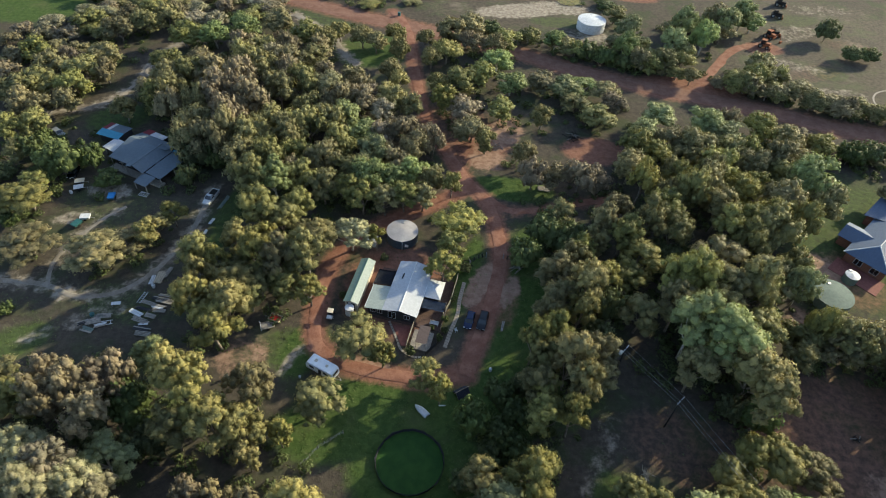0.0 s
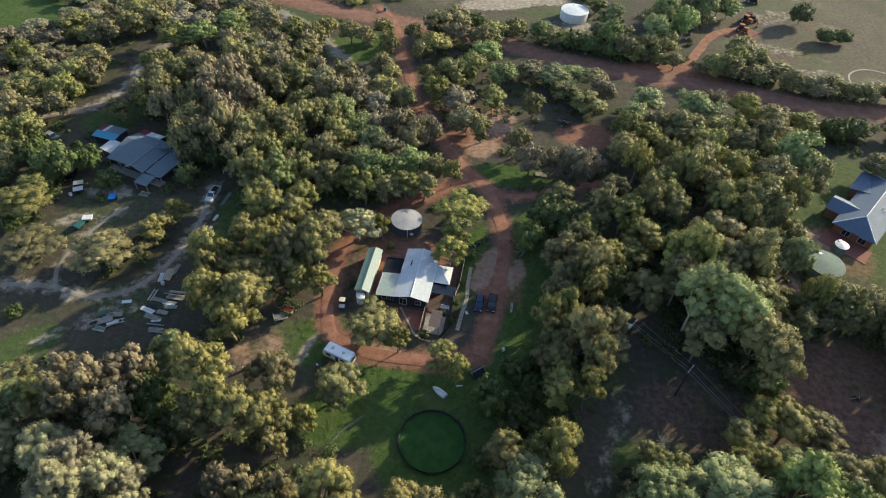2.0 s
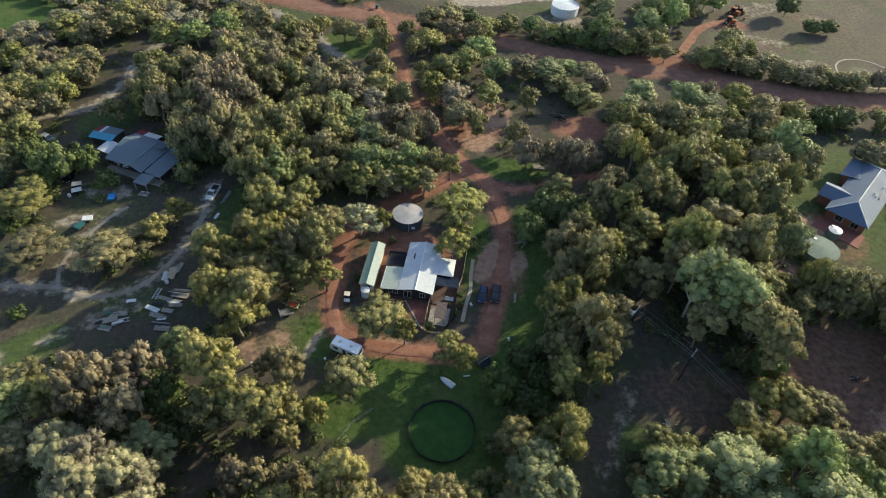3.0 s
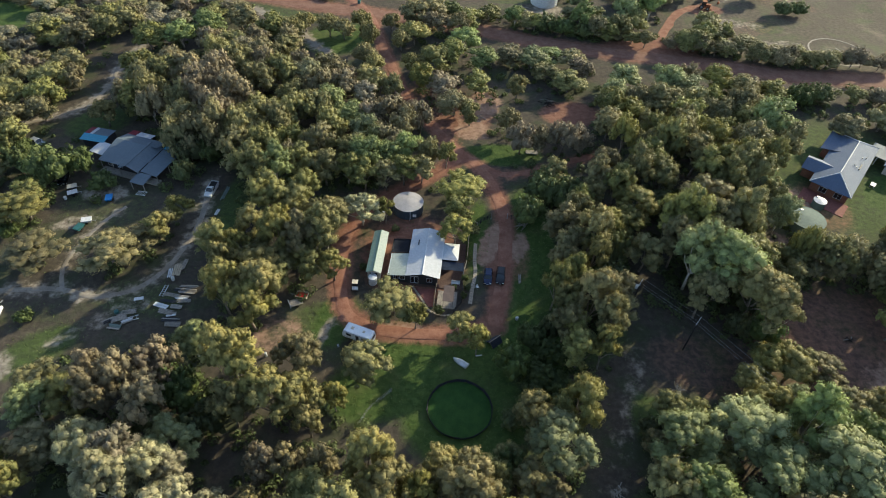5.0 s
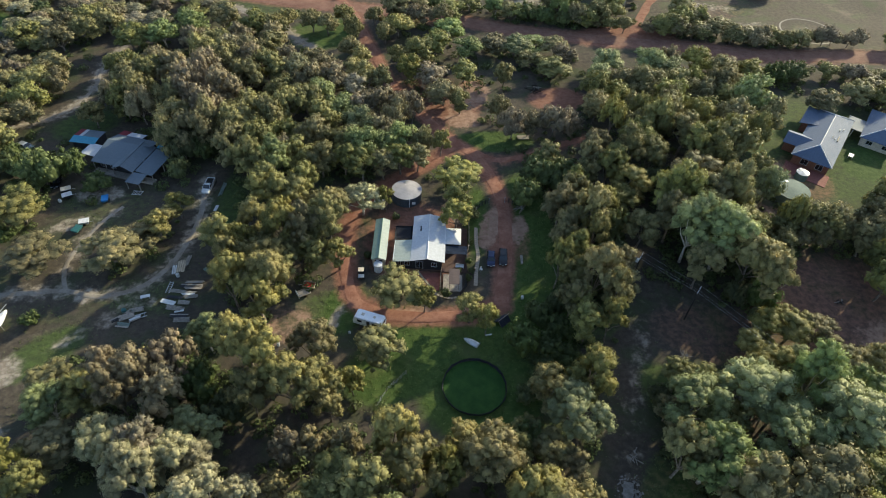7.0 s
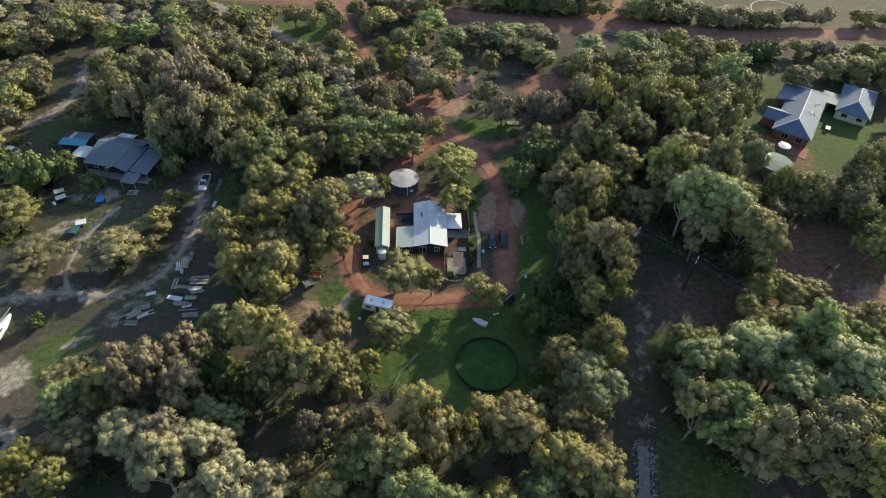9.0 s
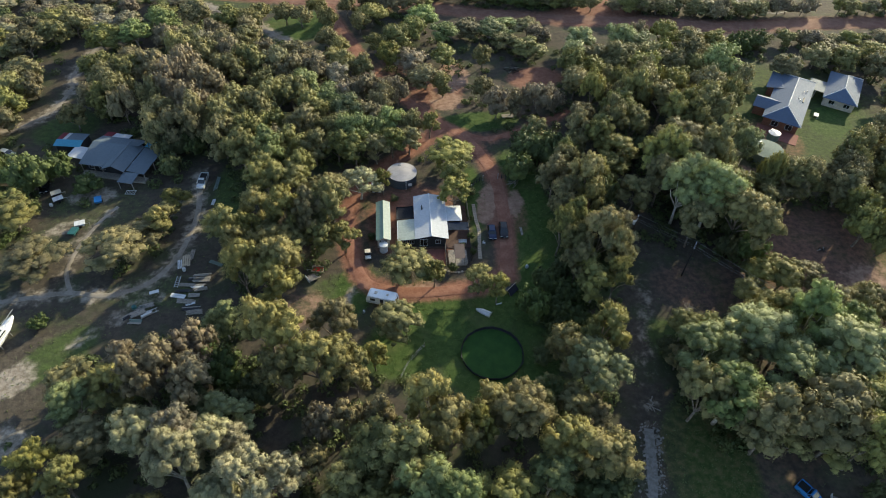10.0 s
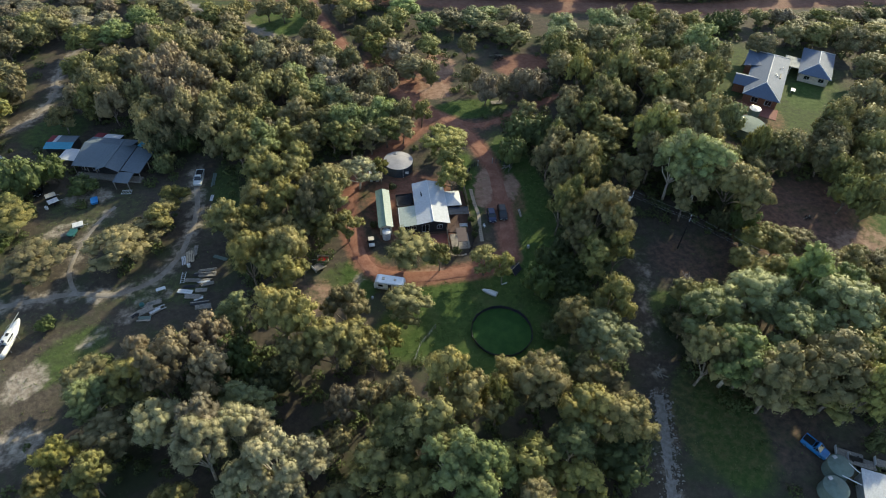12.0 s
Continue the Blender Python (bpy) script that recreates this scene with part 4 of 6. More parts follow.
def car(name, label, place, turn, paintwork, length=4.6, wide=1.82, high=1.62, tray=False):
    """A car, its nose along local -y: body, glazing, wheels, lamps, mirrors and bumpers."""
    c = thing(name, label, "car", place, turn)
    L, W = length / 2, wide / 2
    ring = lambda y, w, z0, z1, e=0.08: [(-w, y, z0 + e), (-w * 0.97, y, z0), (w * 0.97, y, z0), (w, y, z0 + e), (w, y, z1 - e * 1.6), (w * 0.93, y, z1), (-w * 0.93, y, z1), (-w, y, z1 - e * 1.6)]
    deck = 0.98 if not tray else 1.02
    body = part("body", loft(bmesh.new(), [ring(-L, W * 0.80, 0.38, 0.72), ring(-L + 0.12, W * 0.93, 0.28, 0.82), ring(-L + 0.6, W, 0.24, 0.92), ring(-L + 1.25, W, 0.22, deck), ring(0, W, 0.22, deck + 0.02),
                                           ring(L - 0.7, W, 0.24, deck + 0.03), ring(L - 0.1, W * 0.95, 0.30, deck), ring(L, W * 0.88, 0.42, 0.9)]), paintwork, c, smooth=False)
    back = L - 0.35 if not tray else 0.35
    cab = lambda y, w, z: [(-w, y, z), (w, y, z)]
    y0, y1, y2, y3 = -L + 1.15, -L + 1.95, back - 0.45, back
    roof_z, w0, w1 = high, W * 0.94, W * 0.74
    bm = bmesh.new()
    low = [(-w0, y0, deck), (w0, y0, deck), (w0, y3, deck + 0.02), (-w0, y3, deck + 0.02)]
    top = [(-w1, y1, roof_z), (w1, y1, roof_z), (w1, y2, roof_z - 0.02), (-w1, y2, roof_z - 0.02)]
    loft(bm, [low, top], True)
    part("glazing", bm, M_GLASS, c, "dark tinted glass")
    bm = bmesh.new()
    loft(bm, [[(-w1 - 0.03, y1 - 0.12, roof_z - 0.06), (w1 + 0.03, y1 - 0.12, roof_z - 0.06), (w1 + 0.03, y2 + 0.08, roof_z - 0.07), (-w1 - 0.03, y2 + 0.08, roof_z - 0.07)],
              [(-w1 + 0.06, y1 + 0.05, roof_z + 0.03), (w1 - 0.06, y1 + 0.05, roof_z + 0.03), (w1 - 0.06, y2 - 0.06, roof_z + 0.02), (-w1 + 0.06, y2 - 0.06, roof_z + 0.02)]], True)
    part("roof", bm, paintwork, c)
    for s in (-1, 1):
        for ya, yb in ((y0, y1), (y3, y2), ((y1 + y2) / 2, (y1 + y2) / 2)):
            part("pillar", tubed((s * (w0 + 0.01), ya, deck), (s * (w1 + 0.015), yb, roof_z - 0.03), 0.05, 0.04, 5), paintwork, c)
        part("mirror", boxed((s * (W + 0.08) - 0.09, y0 + 0.35, deck - 0.02), (s * (W + 0.08) + 0.09, y0 + 0.5, deck + 0.13), 0.02), paintwork, c)
        part("headlight", boxed((s * W * 0.66 - 0.2, -L + 0.02, 0.64), (s * W * 0.66 + 0.2, -L + 0.2, 0.80), 0.03), P_LAMP, c)
        part("tail_light", boxed((s * W * 0.78 - 0.1, L - 0.14, 0.66), (s * W * 0.78 + 0.1, L + 0.01, 0.92), 0.02), P_RED, c)
        for y in (-L + 0.85, L - 0.85):
            wheel(c, s * (W - 0.1), y)
    if tray:
        part("tray", boxed((-W + 0.1, back + 0.1, deck + 0.02), (W - 0.1, L - 0.08, deck + 0.06)), P_RUBBER, c, "black tray liner")
        for lo, hi in (((-W, back + 0.05, deck + 0.01), (-W + 0.09, L - 0.02, deck + 0.28)), ((W - 0.09, back + 0.05, deck + 0.01), (W, L - 0.02, deck + 0.28)), ((-W + 0.09, L - 0.09, deck + 0.01), (W - 0.09, L - 0.02, deck + 0.28))):
            part("tray_side", boxed(lo, hi, 0.02), paintwork, c)
    part("number_plate", boxed((-0.2, -L - 0.02, 0.45), (0.2, -L + 0.03, 0.56)), P_WHITE, c)
    return c


car("car", "dark blue hatchback parked on red earth", (4.8, 78.8, 0.03), -11, P_NAVY, 4.4, 1.78, 1.5)
car("car", "black station wagon parked beside a blue car", (7.5, 79.0, 0.03), -12, P_BLACK, 4.8, 1.88, 1.7)
car("ute", "white utility with a tray parked on a sandy track", (-57.7, 108.9, 0.02), -12, P_WHITE, 5.1, 1.85, 1.75, True)
car("car", "black car parked under trees", (-92.8, 113.7, 0), 5, P_BLACK, 4.5, 1.8, 1.55)
car("ute", "bright blue utility parked by trees", (37.5, 11.3, 0), 23, P_BLUE, 4.4, 1.8, 1.7, True)


def caravan():
    c = thing("caravan", "white caravan with dark windows on red earth", "caravan", (-22.2, 64.3, 0.02), -26.0)
    prof = [(-3.05, 0.55), (-3.1, 1.5), (-2.75, 2.45), (-2.4, 2.6), (2.5, 2.6), (2.85, 2.45), (3.05, 1.4), (2.95, 0.55)]
    bm = bmesh.new()
    loft(bm, [[(x, y, z) for x, z in prof] for y in (-1.1, 1.1)], True)
    bmesh.ops.bevel(bm, geom=bm.edges[:], offset=0.06, segments=2, affect="EDGES")
    body = part("body", bm, P_GLOSSWHITE, c, "glossy white panels")
    for x0, x1, z0 in ((-2.2, -1.2, 1.35), (0.9, 2.1, 1.35)):
        part("window", boxed((x0, -1.14, z0), (x1, -1.08, z0 + 0.6), 0.02), M_GLASS, c)
    part("door", boxed((-0.2, -1.14, 0.6), (0.45, -1.09, 2.3), 0.02), P_DARK, c)
    part("window", boxed((2.86, -0.7, 1.5), (3.02, 0.7, 2.1), 0.02), M_GLASS, c)
    part("stripe", boxed((-2.9, -1.13, 0.85), (-0.25, -1.095, 1.0)), P_TANK, c)
    part("roof_hatch", boxed((-1.6, -0.3, 2.58), (-1.0, 0.3, 2.72), 0.04), P_CREAM, body)
    part("roof_hatch", boxed((0.8, -0.25, 2.58), (1.3, 0.25, 2.70), 0.04), P_CREAM, body)
    part("awning", tubed((-2.2, -1.2, 2.42), (1.6, -1.2, 2.42), 0.09), P_TANK, c)
    for s in (-1, 1):
        bm = tubed((0.1, s * 0.82, 0.33), (0.1, s * 1.02, 0.33), 0.33, 0.33, 16)
        wh = part("wheel", bm, P_RUBBER, c)
        part("rim", tubed((0.1, s * 0.8, 0.33), (0.1, s * 1.04, 0.33), 0.19, 0.19, 12), P_METAL, wh)
    part("drawbar", tubed((2.9, 0.5, 0.5), (4.2, 0, 0.45), 0.05), P_METAL, c)
    part("drawbar", tubed((2.9, -0.5, 0.5), (4.2, 0, 0.45), 0.05), P_METAL, c)
    part("jockey_wheel", tubed((3.9, 0, -0.02), (3.9, 0, 0.6), 0.06), P_METAL, c)


caravan()


def dinghy():
    d = thing("dinghy", "small white dinghy lying upside down on grass", "boat", (-3.2, 57.9, 0), -41)
    rows = []
    for k in range(9):
        u = k / 8
        w = 0.62 * (math.sin(math.pi * min(1, 0.12 + u * 0.6)) ** 0.7 if u < 0.98 else 1.0) * (1 if u > 0 else 0.2)
        w = 0.06 + 0.58 * min(1, (u * 2.2) ** 0.6)
        h = 0.5 * min(1, 0.35 + u * 1.5)
        x = -1.6 + 3.2 * u
        rows.append([(x, -w, 0.0), (x, -w * 0.96, h * 0.5), (x, -w * 0.6, h * 0.92), (x, 0, h + 0.05), (x, w * 0.6, h * 0.92), (x, w * 0.96, h * 0.5), (x, w, 0.0)])
    part("hull", loft(bmesh.new(), rows), P_WHITE, d, smooth=True)
    part("keel", boxed((-1.2, -0.03, 0.5), (1.6, 0.03, 0.6)), P_WHITE, d)
    part("transom", boxed((1.58, -0.6, -0.02), (1.66, 0.6, 0.46), 0.02), P_TANK, d)


dinghy()


def yacht():
    y = thing("yacht", "white trailer yacht with dark side windows on a cradle", "boat", (-91.6, 69.6, 0), 72)
    rows = []
    for k in range(12):
        u = k / 11
        w = 1.25 * min(1, (1 - u) * 2.6 + 0.02) ** 0.6 * (0.86 + 0.14 * math.sin(math.pi * min(1, u + 0.3)))
        z = 1.75 + 0.25 * u * u
        x = -4.0 + 8.2 * u
        k0 = 0.5 + 0.9 * u ** 3
        rows.append([(x, -w, z), (x, -w * 0.9, (z + k0) / 2), (x, -w * 0.3, k0 + 0.05), (x, w * 0.3, k0 + 0.05), (x, w * 0.9, (z + k0) / 2), (x, w, z), (x, 0, z + 0.06)])
    part("hull", loft(bmesh.new(), rows), P_WHITE, y, smooth=True)
    cabin = part("cabin", loft(bmesh.new(), [[(-1.6, -0.85, 1.8), (-1.6, 0.85, 1.8), (-1.5, 0.65, 2.4), (-1.5, -0.65, 2.4)], [(1.0, -0.72, 1.8), (1.0, 0.72, 1.8), (0.6, 0.55, 2.35), (0.6, -0.55, 2.35)],
                                            [(2.3, -0.35, 1.85), (2.3, 0.35, 1.85), (2.0, 0.28, 2.0), (2.0, -0.28, 2.0)]]), P_WHITE, y)
    for s in (-1, 1):
        part("window", boxed((-1.2, s * 0.74 - 0.06, 2.0), (0.7, s * 0.74 + 0.06, 2.25), 0.02), M_GLASS, cabin)
        part("rail", tubed((3.6, s * 0.25, 2.4), (1.5, s * 0.9, 2.35), 0.03), P_METAL, y)
        for x in (-2.0, 1.0):
            part("cradle_leg", tubed((x, s * 0.9, -0.05), (x, s * 0.85, 1.0), 0.06), P_METAL, y)
        part("hull_stripe", tubed((-3.9, s * 1.13, 1.52), (1.6, s * 1.24, 1.56), 0.045, None, 6), P_NAVY, y, "dark blue stripe")
        part("deck_hatch", boxed((-0.9 + 0.8 * s, -0.28, 2.36), (-0.3 + 0.8 * s, 0.28, 2.44), 0.03), M_GLASS, cabin, "dark tinted hatch")
    part("deck", boxed((-1.65, -0.98, 1.79), (1.2, 0.98, 1.84), 0.02), P_TANK, y, "grey non-slip deck")
    part("boom_cover", tubed((-3.5, 0, 2.45), (-1.2, 0, 2.55), 0.2, 0.14, 10), P_NAVY, y, "dark blue canvas sail cover")
    part("outboard_motor", boxed((-4.35, -0.2, 1.3), (-4.0, 0.2, 2.15), 0.08), P_DARK, y)
    part("rudder", boxed((-4.2, 0.3, 0.5), (-3.95, 0.36, 1.7), 0.02), P_WHITE, y)
    part("cockpit", boxed((-3.6, -0.6, 1.86), (-1.7, 0.6, 1.95)), P_DARK, y, "dark cockpit well")
    part("mast", tubed((-4.6, 0.1, 2.6), (5.0, 0.1, 2.75), 0.06), P_METAL, y, "lowered aluminium mast")


yacht()

# ---- things in the yards ----


def round_pen():
    p = thing("round_pen", "round pen fenced with dark shade cloth, bright green grass inside", "animal pen", (-4.3, 48.0, 0))
    n, r = 20, 5.75
    lawn = bmesh.new()
    bmesh.ops.create_circle(lawn, cap_ends=True, segments=48, radius=r - 0.1, matrix=Matrix.Translation((0, 0, 0.02)))
    part("lawn", lawn, M_LAWN, p, "lush short green grass")
    at = lambda k, rad, z: (rad * math.cos(2 * math.pi * k / n), rad * math.sin(2 * math.pi * k / n), z)
    for k in range(n):
        part("post", tubed(at(k, r, -0.1), at(k, r + 0.05, 0.72), 0.05, 0.05, 6), P_CHAR, p)
        lean = 0.10 * math.sin(k * 2.3)
        bm = bmesh.new()
        a, b, c, d = at(k, r, 0.0), at(k + 1, r, 0.0), at(k + 1, r + 0.12 + lean, 0.62), at(k, r + 0.12 + 0.10 * math.sin((k - 1) * 2.3), 0.62)
        inner = [Vector(v) for v in (a, b, c, d)]
        outer = [v + Vector((v.x, v.y, 0)).normalized() * 0.05 for v in inner]
        loft(bm, [inner, outer], True)
        part("panel", bm, P_CLOTH, p)
        part("rail", tubed(at(k, r + 0.08, 0.66), at(k + 1, r + 0.08, 0.66), 0.04, 0.04, 5), P_CHAR, p)


def lawn_material():
    m = Nodes("lush_lawn")
    a, b = m.noise(0.5, 4), m.noise(7, 4, 0.7)
    col = m.mix(m.ramp(a, 0.3, 0.7), (0.014, 0.048, 0.010), (0.028, 0.074, 0.015))
    col = m.mix(m.math("MULTIPLY", m.ramp(b, 0.45, 0.75), 0.6), col, (0.045, 0.105, 0.024))
    m.bump(b, 0.8, 0.1)
    return m.done(col, 0.9, 0, 0.2)


M_LAWN = lawn_material()
round_pen()


def wire_fence(label, points, high=1.1, gap=2.4, timber=None, palings=False):
    """A fence from point to point: posts, and wires or palings between them."""
    f = thing("fence", label, "fence", (points[0][0], points[0][1], 0))
    o = Vector((points[0][0], points[0][1], 0))
    for a, b in zip(points, points[1:]):
        a, b = Vector((*a, 0)) - o, Vector((*b, 0)) - o
        n = max(1, round((b - a).length / gap))
        for k in range(n):
            p, q = a.lerp(b, k / n), a.lerp(b, (k + 1) / n)
            part("post", tubed((p.x, p.y, -0.2), (p.x, p.y, high + 0.1), 0.055, 0.05, 6), timber or P_WOOD, f)
            if palings:
                m = int((q - p).length / 0.16)
                bm = bmesh.new()
                turn = math.degrees(math.atan2((q - p).y, (q - p).x))
                for j in range(m):
                    c = p.lerp(q, (j + 0.5) / m)
                    box(bm, (-0.065, -0.012, 0), (0.065, 0.012, high * (0.97 + 0.05 * math.sin(j * 5.1 + k))), pose(c.x, c.y, 0, 0, 0, turn))
                part("palings", bm, timber or P_WOOD, f)
                part("rail", tubed((p.x, p.y, high * 0.75), (q.x, q.y, high * 0.75), 0.04, 0.04, 4), timber or P_WOOD, f)
            else:
                for z in (0.35, 0.7, high):
                    part("wire", tubed((p.x, p.y, z), (q.x, q.y, z), 0.012, 0.012, 4), P_METAL, f)
        part("post", tubed((b.x, b.y, -0.2), (b.x, b.y, high + 0.1), 0.055, 0.05, 6), timber or P_WOOD, f)


wire_fence("pale wire fence with timber posts on grass", [(-16.3, 52.2), (-20.1, 49.0), (-22.2, 45.7)])
wire_fence("weathered timber paling fence along the house yard", [(1.9, 90.5), (0.7, 83.3), (-0.2, 80.6)], 1.5, 2.4, P_WOOD, True)
wire_fence("low dark timber fence round the yard", [(-0.2, 80.6), (-1.6, 72.3), (-3.4, 69.8)], 1.2, 2.4, P_DARK, True)
wire_fence("pale timber fence beside the deck", [(-6.3, 77.4), (-7.4, 71.4)], 1.3, 2.0, P_WOOD, True)


def pavers(name, label, points, wide, material, piece=0.6):
    """A path of single paving slabs along a line."""
    path = thing(name, label, "path", (points[0][0], points[0][1], 0.0), kind="structure")
    rng = random.Random(3)
    line = along([(x - points[0][0], y - points[0][1]) for x, y in points], piece)
    me = bpy.data.meshes.new("paver")
    bm = boxed((-wide / 2, -piece * 0.485, -0.05), (wide / 2, piece * 0.485, 0.03), 0.015)
    bm.to_mesh(me)
    bm.free()
    me.materials.append(material)
    for a, b in zip(line, line[1:]):
        ob = new("paver", me)
        ob.parent = path
        ob.matrix_basis = pose((a[0] + b[0]) / 2, (a[1] + b[1]) / 2, rng.uniform(-0.005, 0.012), 0, 0, math.degrees(math.atan2(b[1] - a[1], b[0] - a[0])) - 90 + rng.uniform(-2, 2))


pavers("garden_path", "pale paved garden path along the fence", [(3.4, 89.4), (2.6, 84.5), (2.3, 80.5), (1.1, 76.0), (0.2, 72.0)], 0.8, P_PAVE)
pavers("garden_path", "narrow pale paved path edging a red patio", [(-11.4, 77.4), (-9.4, 73.2), (-8.2, 70.6), (-5.6, 69.2), (-4.2, 69.4)], 0.45, P_PAVE)


def patio():
    bm = slab(bmesh.new(), [(-10.6, 76.6, 0.035), (-6.7, 76.2, 0.035), (-7.5, 71.6, 0.035), (-8.4, 71.6, 0.035)], 0.1)
    ob = part("patio", bm, P_REDPAVE, None, "worn red paved patio beside the house")
    tagged(ob, category="patio", kind="structure")


patio()


def deck_shelter():
    s = thing("garden_shelter", "small shelter with a grey-brown corrugated roof on posts", "shelter", (-8.4, 83.3, 0), -9.7)
    part("roof", slab(bmesh.new(), [(4.75, -11.4, 2.15), (6.95, -11.4, 2.15), (6.95, -7.3, 2.35), (4.75, -7.3, 2.35)], 0.05, (1, 0)), R_DARK, s)
    for x in (4.9, 6.8):
        for y in (-11.2, -7.5):
            post(s, x, y, 2.15, 0.05)
    part("deck", boxed((3.6, -11.6, -0.05), (7.6, -7.0, 0.16)), P_WOOD, s, "grey timber decking")
    t = thing("garden_bench", "white slatted outdoor bench by the house", "bench", (-2.3, 77.4, 0), -9.7)
    for k in range(4):
        part("slat", boxed((-0.9, -0.25 + 0.15 * k, 0.42), (0.9, -0.13 + 0.15 * k, 0.46)), P_WHITE, t)
    for x in (-0.8, 0.8):
        part("leg", boxed((x - 0.04, -0.25, -0.02), (x + 0.04, 0.32, 0.42)), P_WHITE, t)
    part("backrest", boxed((-0.9, 0.33, 0.45), (0.9, 0.37, 0.85)), P_WHITE, t)


deck_shelter()


def buggy():
    b = thing("utility_buggy", "small dark utility buggy with a white roof", "buggy", (-23.2, 77.4, 0.03), -5)
    part("chassis", boxed((-0.62, -1.25, 0.32), (0.62, 1.25, 0.62), 0.06), P_DARK, b)
    part("bonnet", loft(bmesh.new(), [[(-0.6, -1.3, 0.55), (0.6, -1.3, 0.55), (0.55, -1.25, 0.8), (-0.55, -1.25, 0.8)], [(-0.62, -0.6, 0.55), (0.62, -0.6, 0.55), (0.58, -0.65, 1.0), (-0.58, -0.65, 1.0)]]), P_WHITE, b)
    part("seat", boxed((-0.55, -0.1, 0.62), (0.55, 0.35, 0.85), 0.05), P_RUBBER, b)
    part("tray", boxed((-0.65, 0.45, 0.64), (0.65, 1.35, 0.85), 0.02), P_DARK, b)
    for x in (-0.55, 0.55):
        for y in (-0.6, 0.42):
            part("roll_bar", tubed((x, y, 0.6), (x * 0.92, y * 0.9, 1.8), 0.03), P_DARK, b)
        for y in (-0.85, 0.85):
            wheel(b, x * 1.15, y, 0.3, 0.22)
    part("roof", boxed((-0.6, -0.62, 1.78), (0.6, 0.5, 1.86), 0.03), P_CREAM, b)


buggy()


def box_trailer():
    t = thing("box_trailer", "rusty box trailer with a red-brown load bed", "trailer", (-33.9, 75.2, 0), -16)
    part("bed", boxed((-1.15, -0.75, 0.5), (1.15, 0.75, 0.58)), P_RUST, t)
    for lo, hi in (((-1.2, -0.8, 0.5), (1.2, -0.75, 0.95)), ((-1.2, 0.75, 0.5), (1.2, 0.8, 0.95)), ((-1.2, -0.75, 0.5), (-1.15, 0.75, 0.95)), ((1.15, -0.75, 0.5), (1.2, 0.75, 0.95))):
        part("side", boxed(lo, hi, 0.01), P_PINE, t)
    part("load", boxed((-1.0, -0.6, 0.58), (0.95, 0.62, 0.74), 0.08), P_RED, t, "dark red tarpaulin load")
    for s in (-1, 1):
        wh = part("wheel", tubed((0, s * 0.82, 0.31), (0, s * 1.0, 0.31), 0.31, 0.31, 14), P_RUBBER, t)
        part("rim", tubed((0, s * 0.81, 0.31), (0, s * 1.02, 0.31), 0.17, 0.17, 10), P_METAL, wh)
    part("drawbar", tubed((-1.1, 0, 0.48), (-2.4, 0, 0.4), 0.05), P_METAL, t)
    part("jockey_wheel", tubed((-2.2, 0, -0.02), (-2.2, 0, 0.5), 0.06), P_METAL, t)
    c = thing("flat_trailer", "grey flat trailer with a white tailboard standing up", "trailer", (-35.0, 73.4, 0), 22)
    part("bed", boxed((-1.3, -0.8, 0.42), (1.3, 0.8, 0.5)), P_WOOD, c)
    part("tailboard", boxed((-1.36, -1.0, 0.3), (-1.28, 1.0, 1.05), 0.02), P_WHITE, c, "white panel")
    for y in (-0.82, 0.82):
        part("side_rail", tubed((-1.3, y, 0.62), (1.3, y, 0.62), 0.04), P_PINE, c)
    for s in (-1, 1):
        part("wheel", tubed((0, s * 0.85, 0.3), (0, s * 1.02, 0.3), 0.3, 0.3, 14), P_RUBBER, c)


box_trailer()


def boards(name, label, place, turn, count, length, wide, material, layers=1, spread=0.06):
    """A stack of boards or sheets lying on the ground, each its own part."""
    s = thing(name, label, "timber stack", place, turn, "salvage piles")
    rng = random.Random(int(place[0] * 31 + place[1] * 17))
    for k in range(2):
        x = (-0.5 + k) * length * 0.6
        part("bearer", boxed((x - 0.05, -count * (wide + spread) / 2, -0.03), (x + 0.05, count * (wide + spread) / 2, 0.09)), P_WOOD, s)
    for j in range(layers):
        for k in range(count):
            y = (k - (count - 1) / 2) * (wide + spread)
            l = length * rng.uniform(0.82, 1.0)
            bm = boxed((-l / 2, y - wide / 2, 0), (l / 2, y + wide / 2, 0.07), 0.008, pose(rng.uniform(-0.15, 0.15), 0, 0.09 + 0.075 * j, 0, 0, rng.uniform(-2.5, 2.5)))
            part("board", bm, material if rng.random() < 0.7 else P_WOOD, s)
    return s


boards("timber_stack", "stack of long grey and pale timber boards", (-60.3, 83.6, 0), 88, 4, 3.4, 0.30, P_PINE, 2, 0.12)
boards("timber_stack", "pale bluish sheet lying on the grass", (-54.4, 81.7, 0), -38, 1, 3.4, 0.8, P_PALEGREEN)
boards("timber_stack", "long weathered boards stacked on bearers", (-57.0, 78.9, 0), -4, 3, 4.0, 0.16, P_PINE)
boards("timber_stack", "long weathered boards stacked on bearers", (-57.1, 77.5, 0), -8, 4, 3.6, 0.22, P_WOOD, 2)
boards("timber_stack", "grey and white boards in a low stack", (-57.8, 76.0, 0), -8, 4, 3.0, 0.2, P_WHITE, 1)
boards("timber_stack", "dark old boards in a low stack", (-60.4, 75.2, 0), -12, 3, 3.4, 0.2, P_DARK)
boards("timber_stack", "white sheets stacked on bearers", (-61.4, 74.0, 0), -22, 2, 3.0, 0.45, P_WHITE, 2)
boards("timber_stack", "white sheets stacked on bearers", (-58.5, 73.6, 0), -10, 2, 2.4, 0.45, P_WHITE, 2)
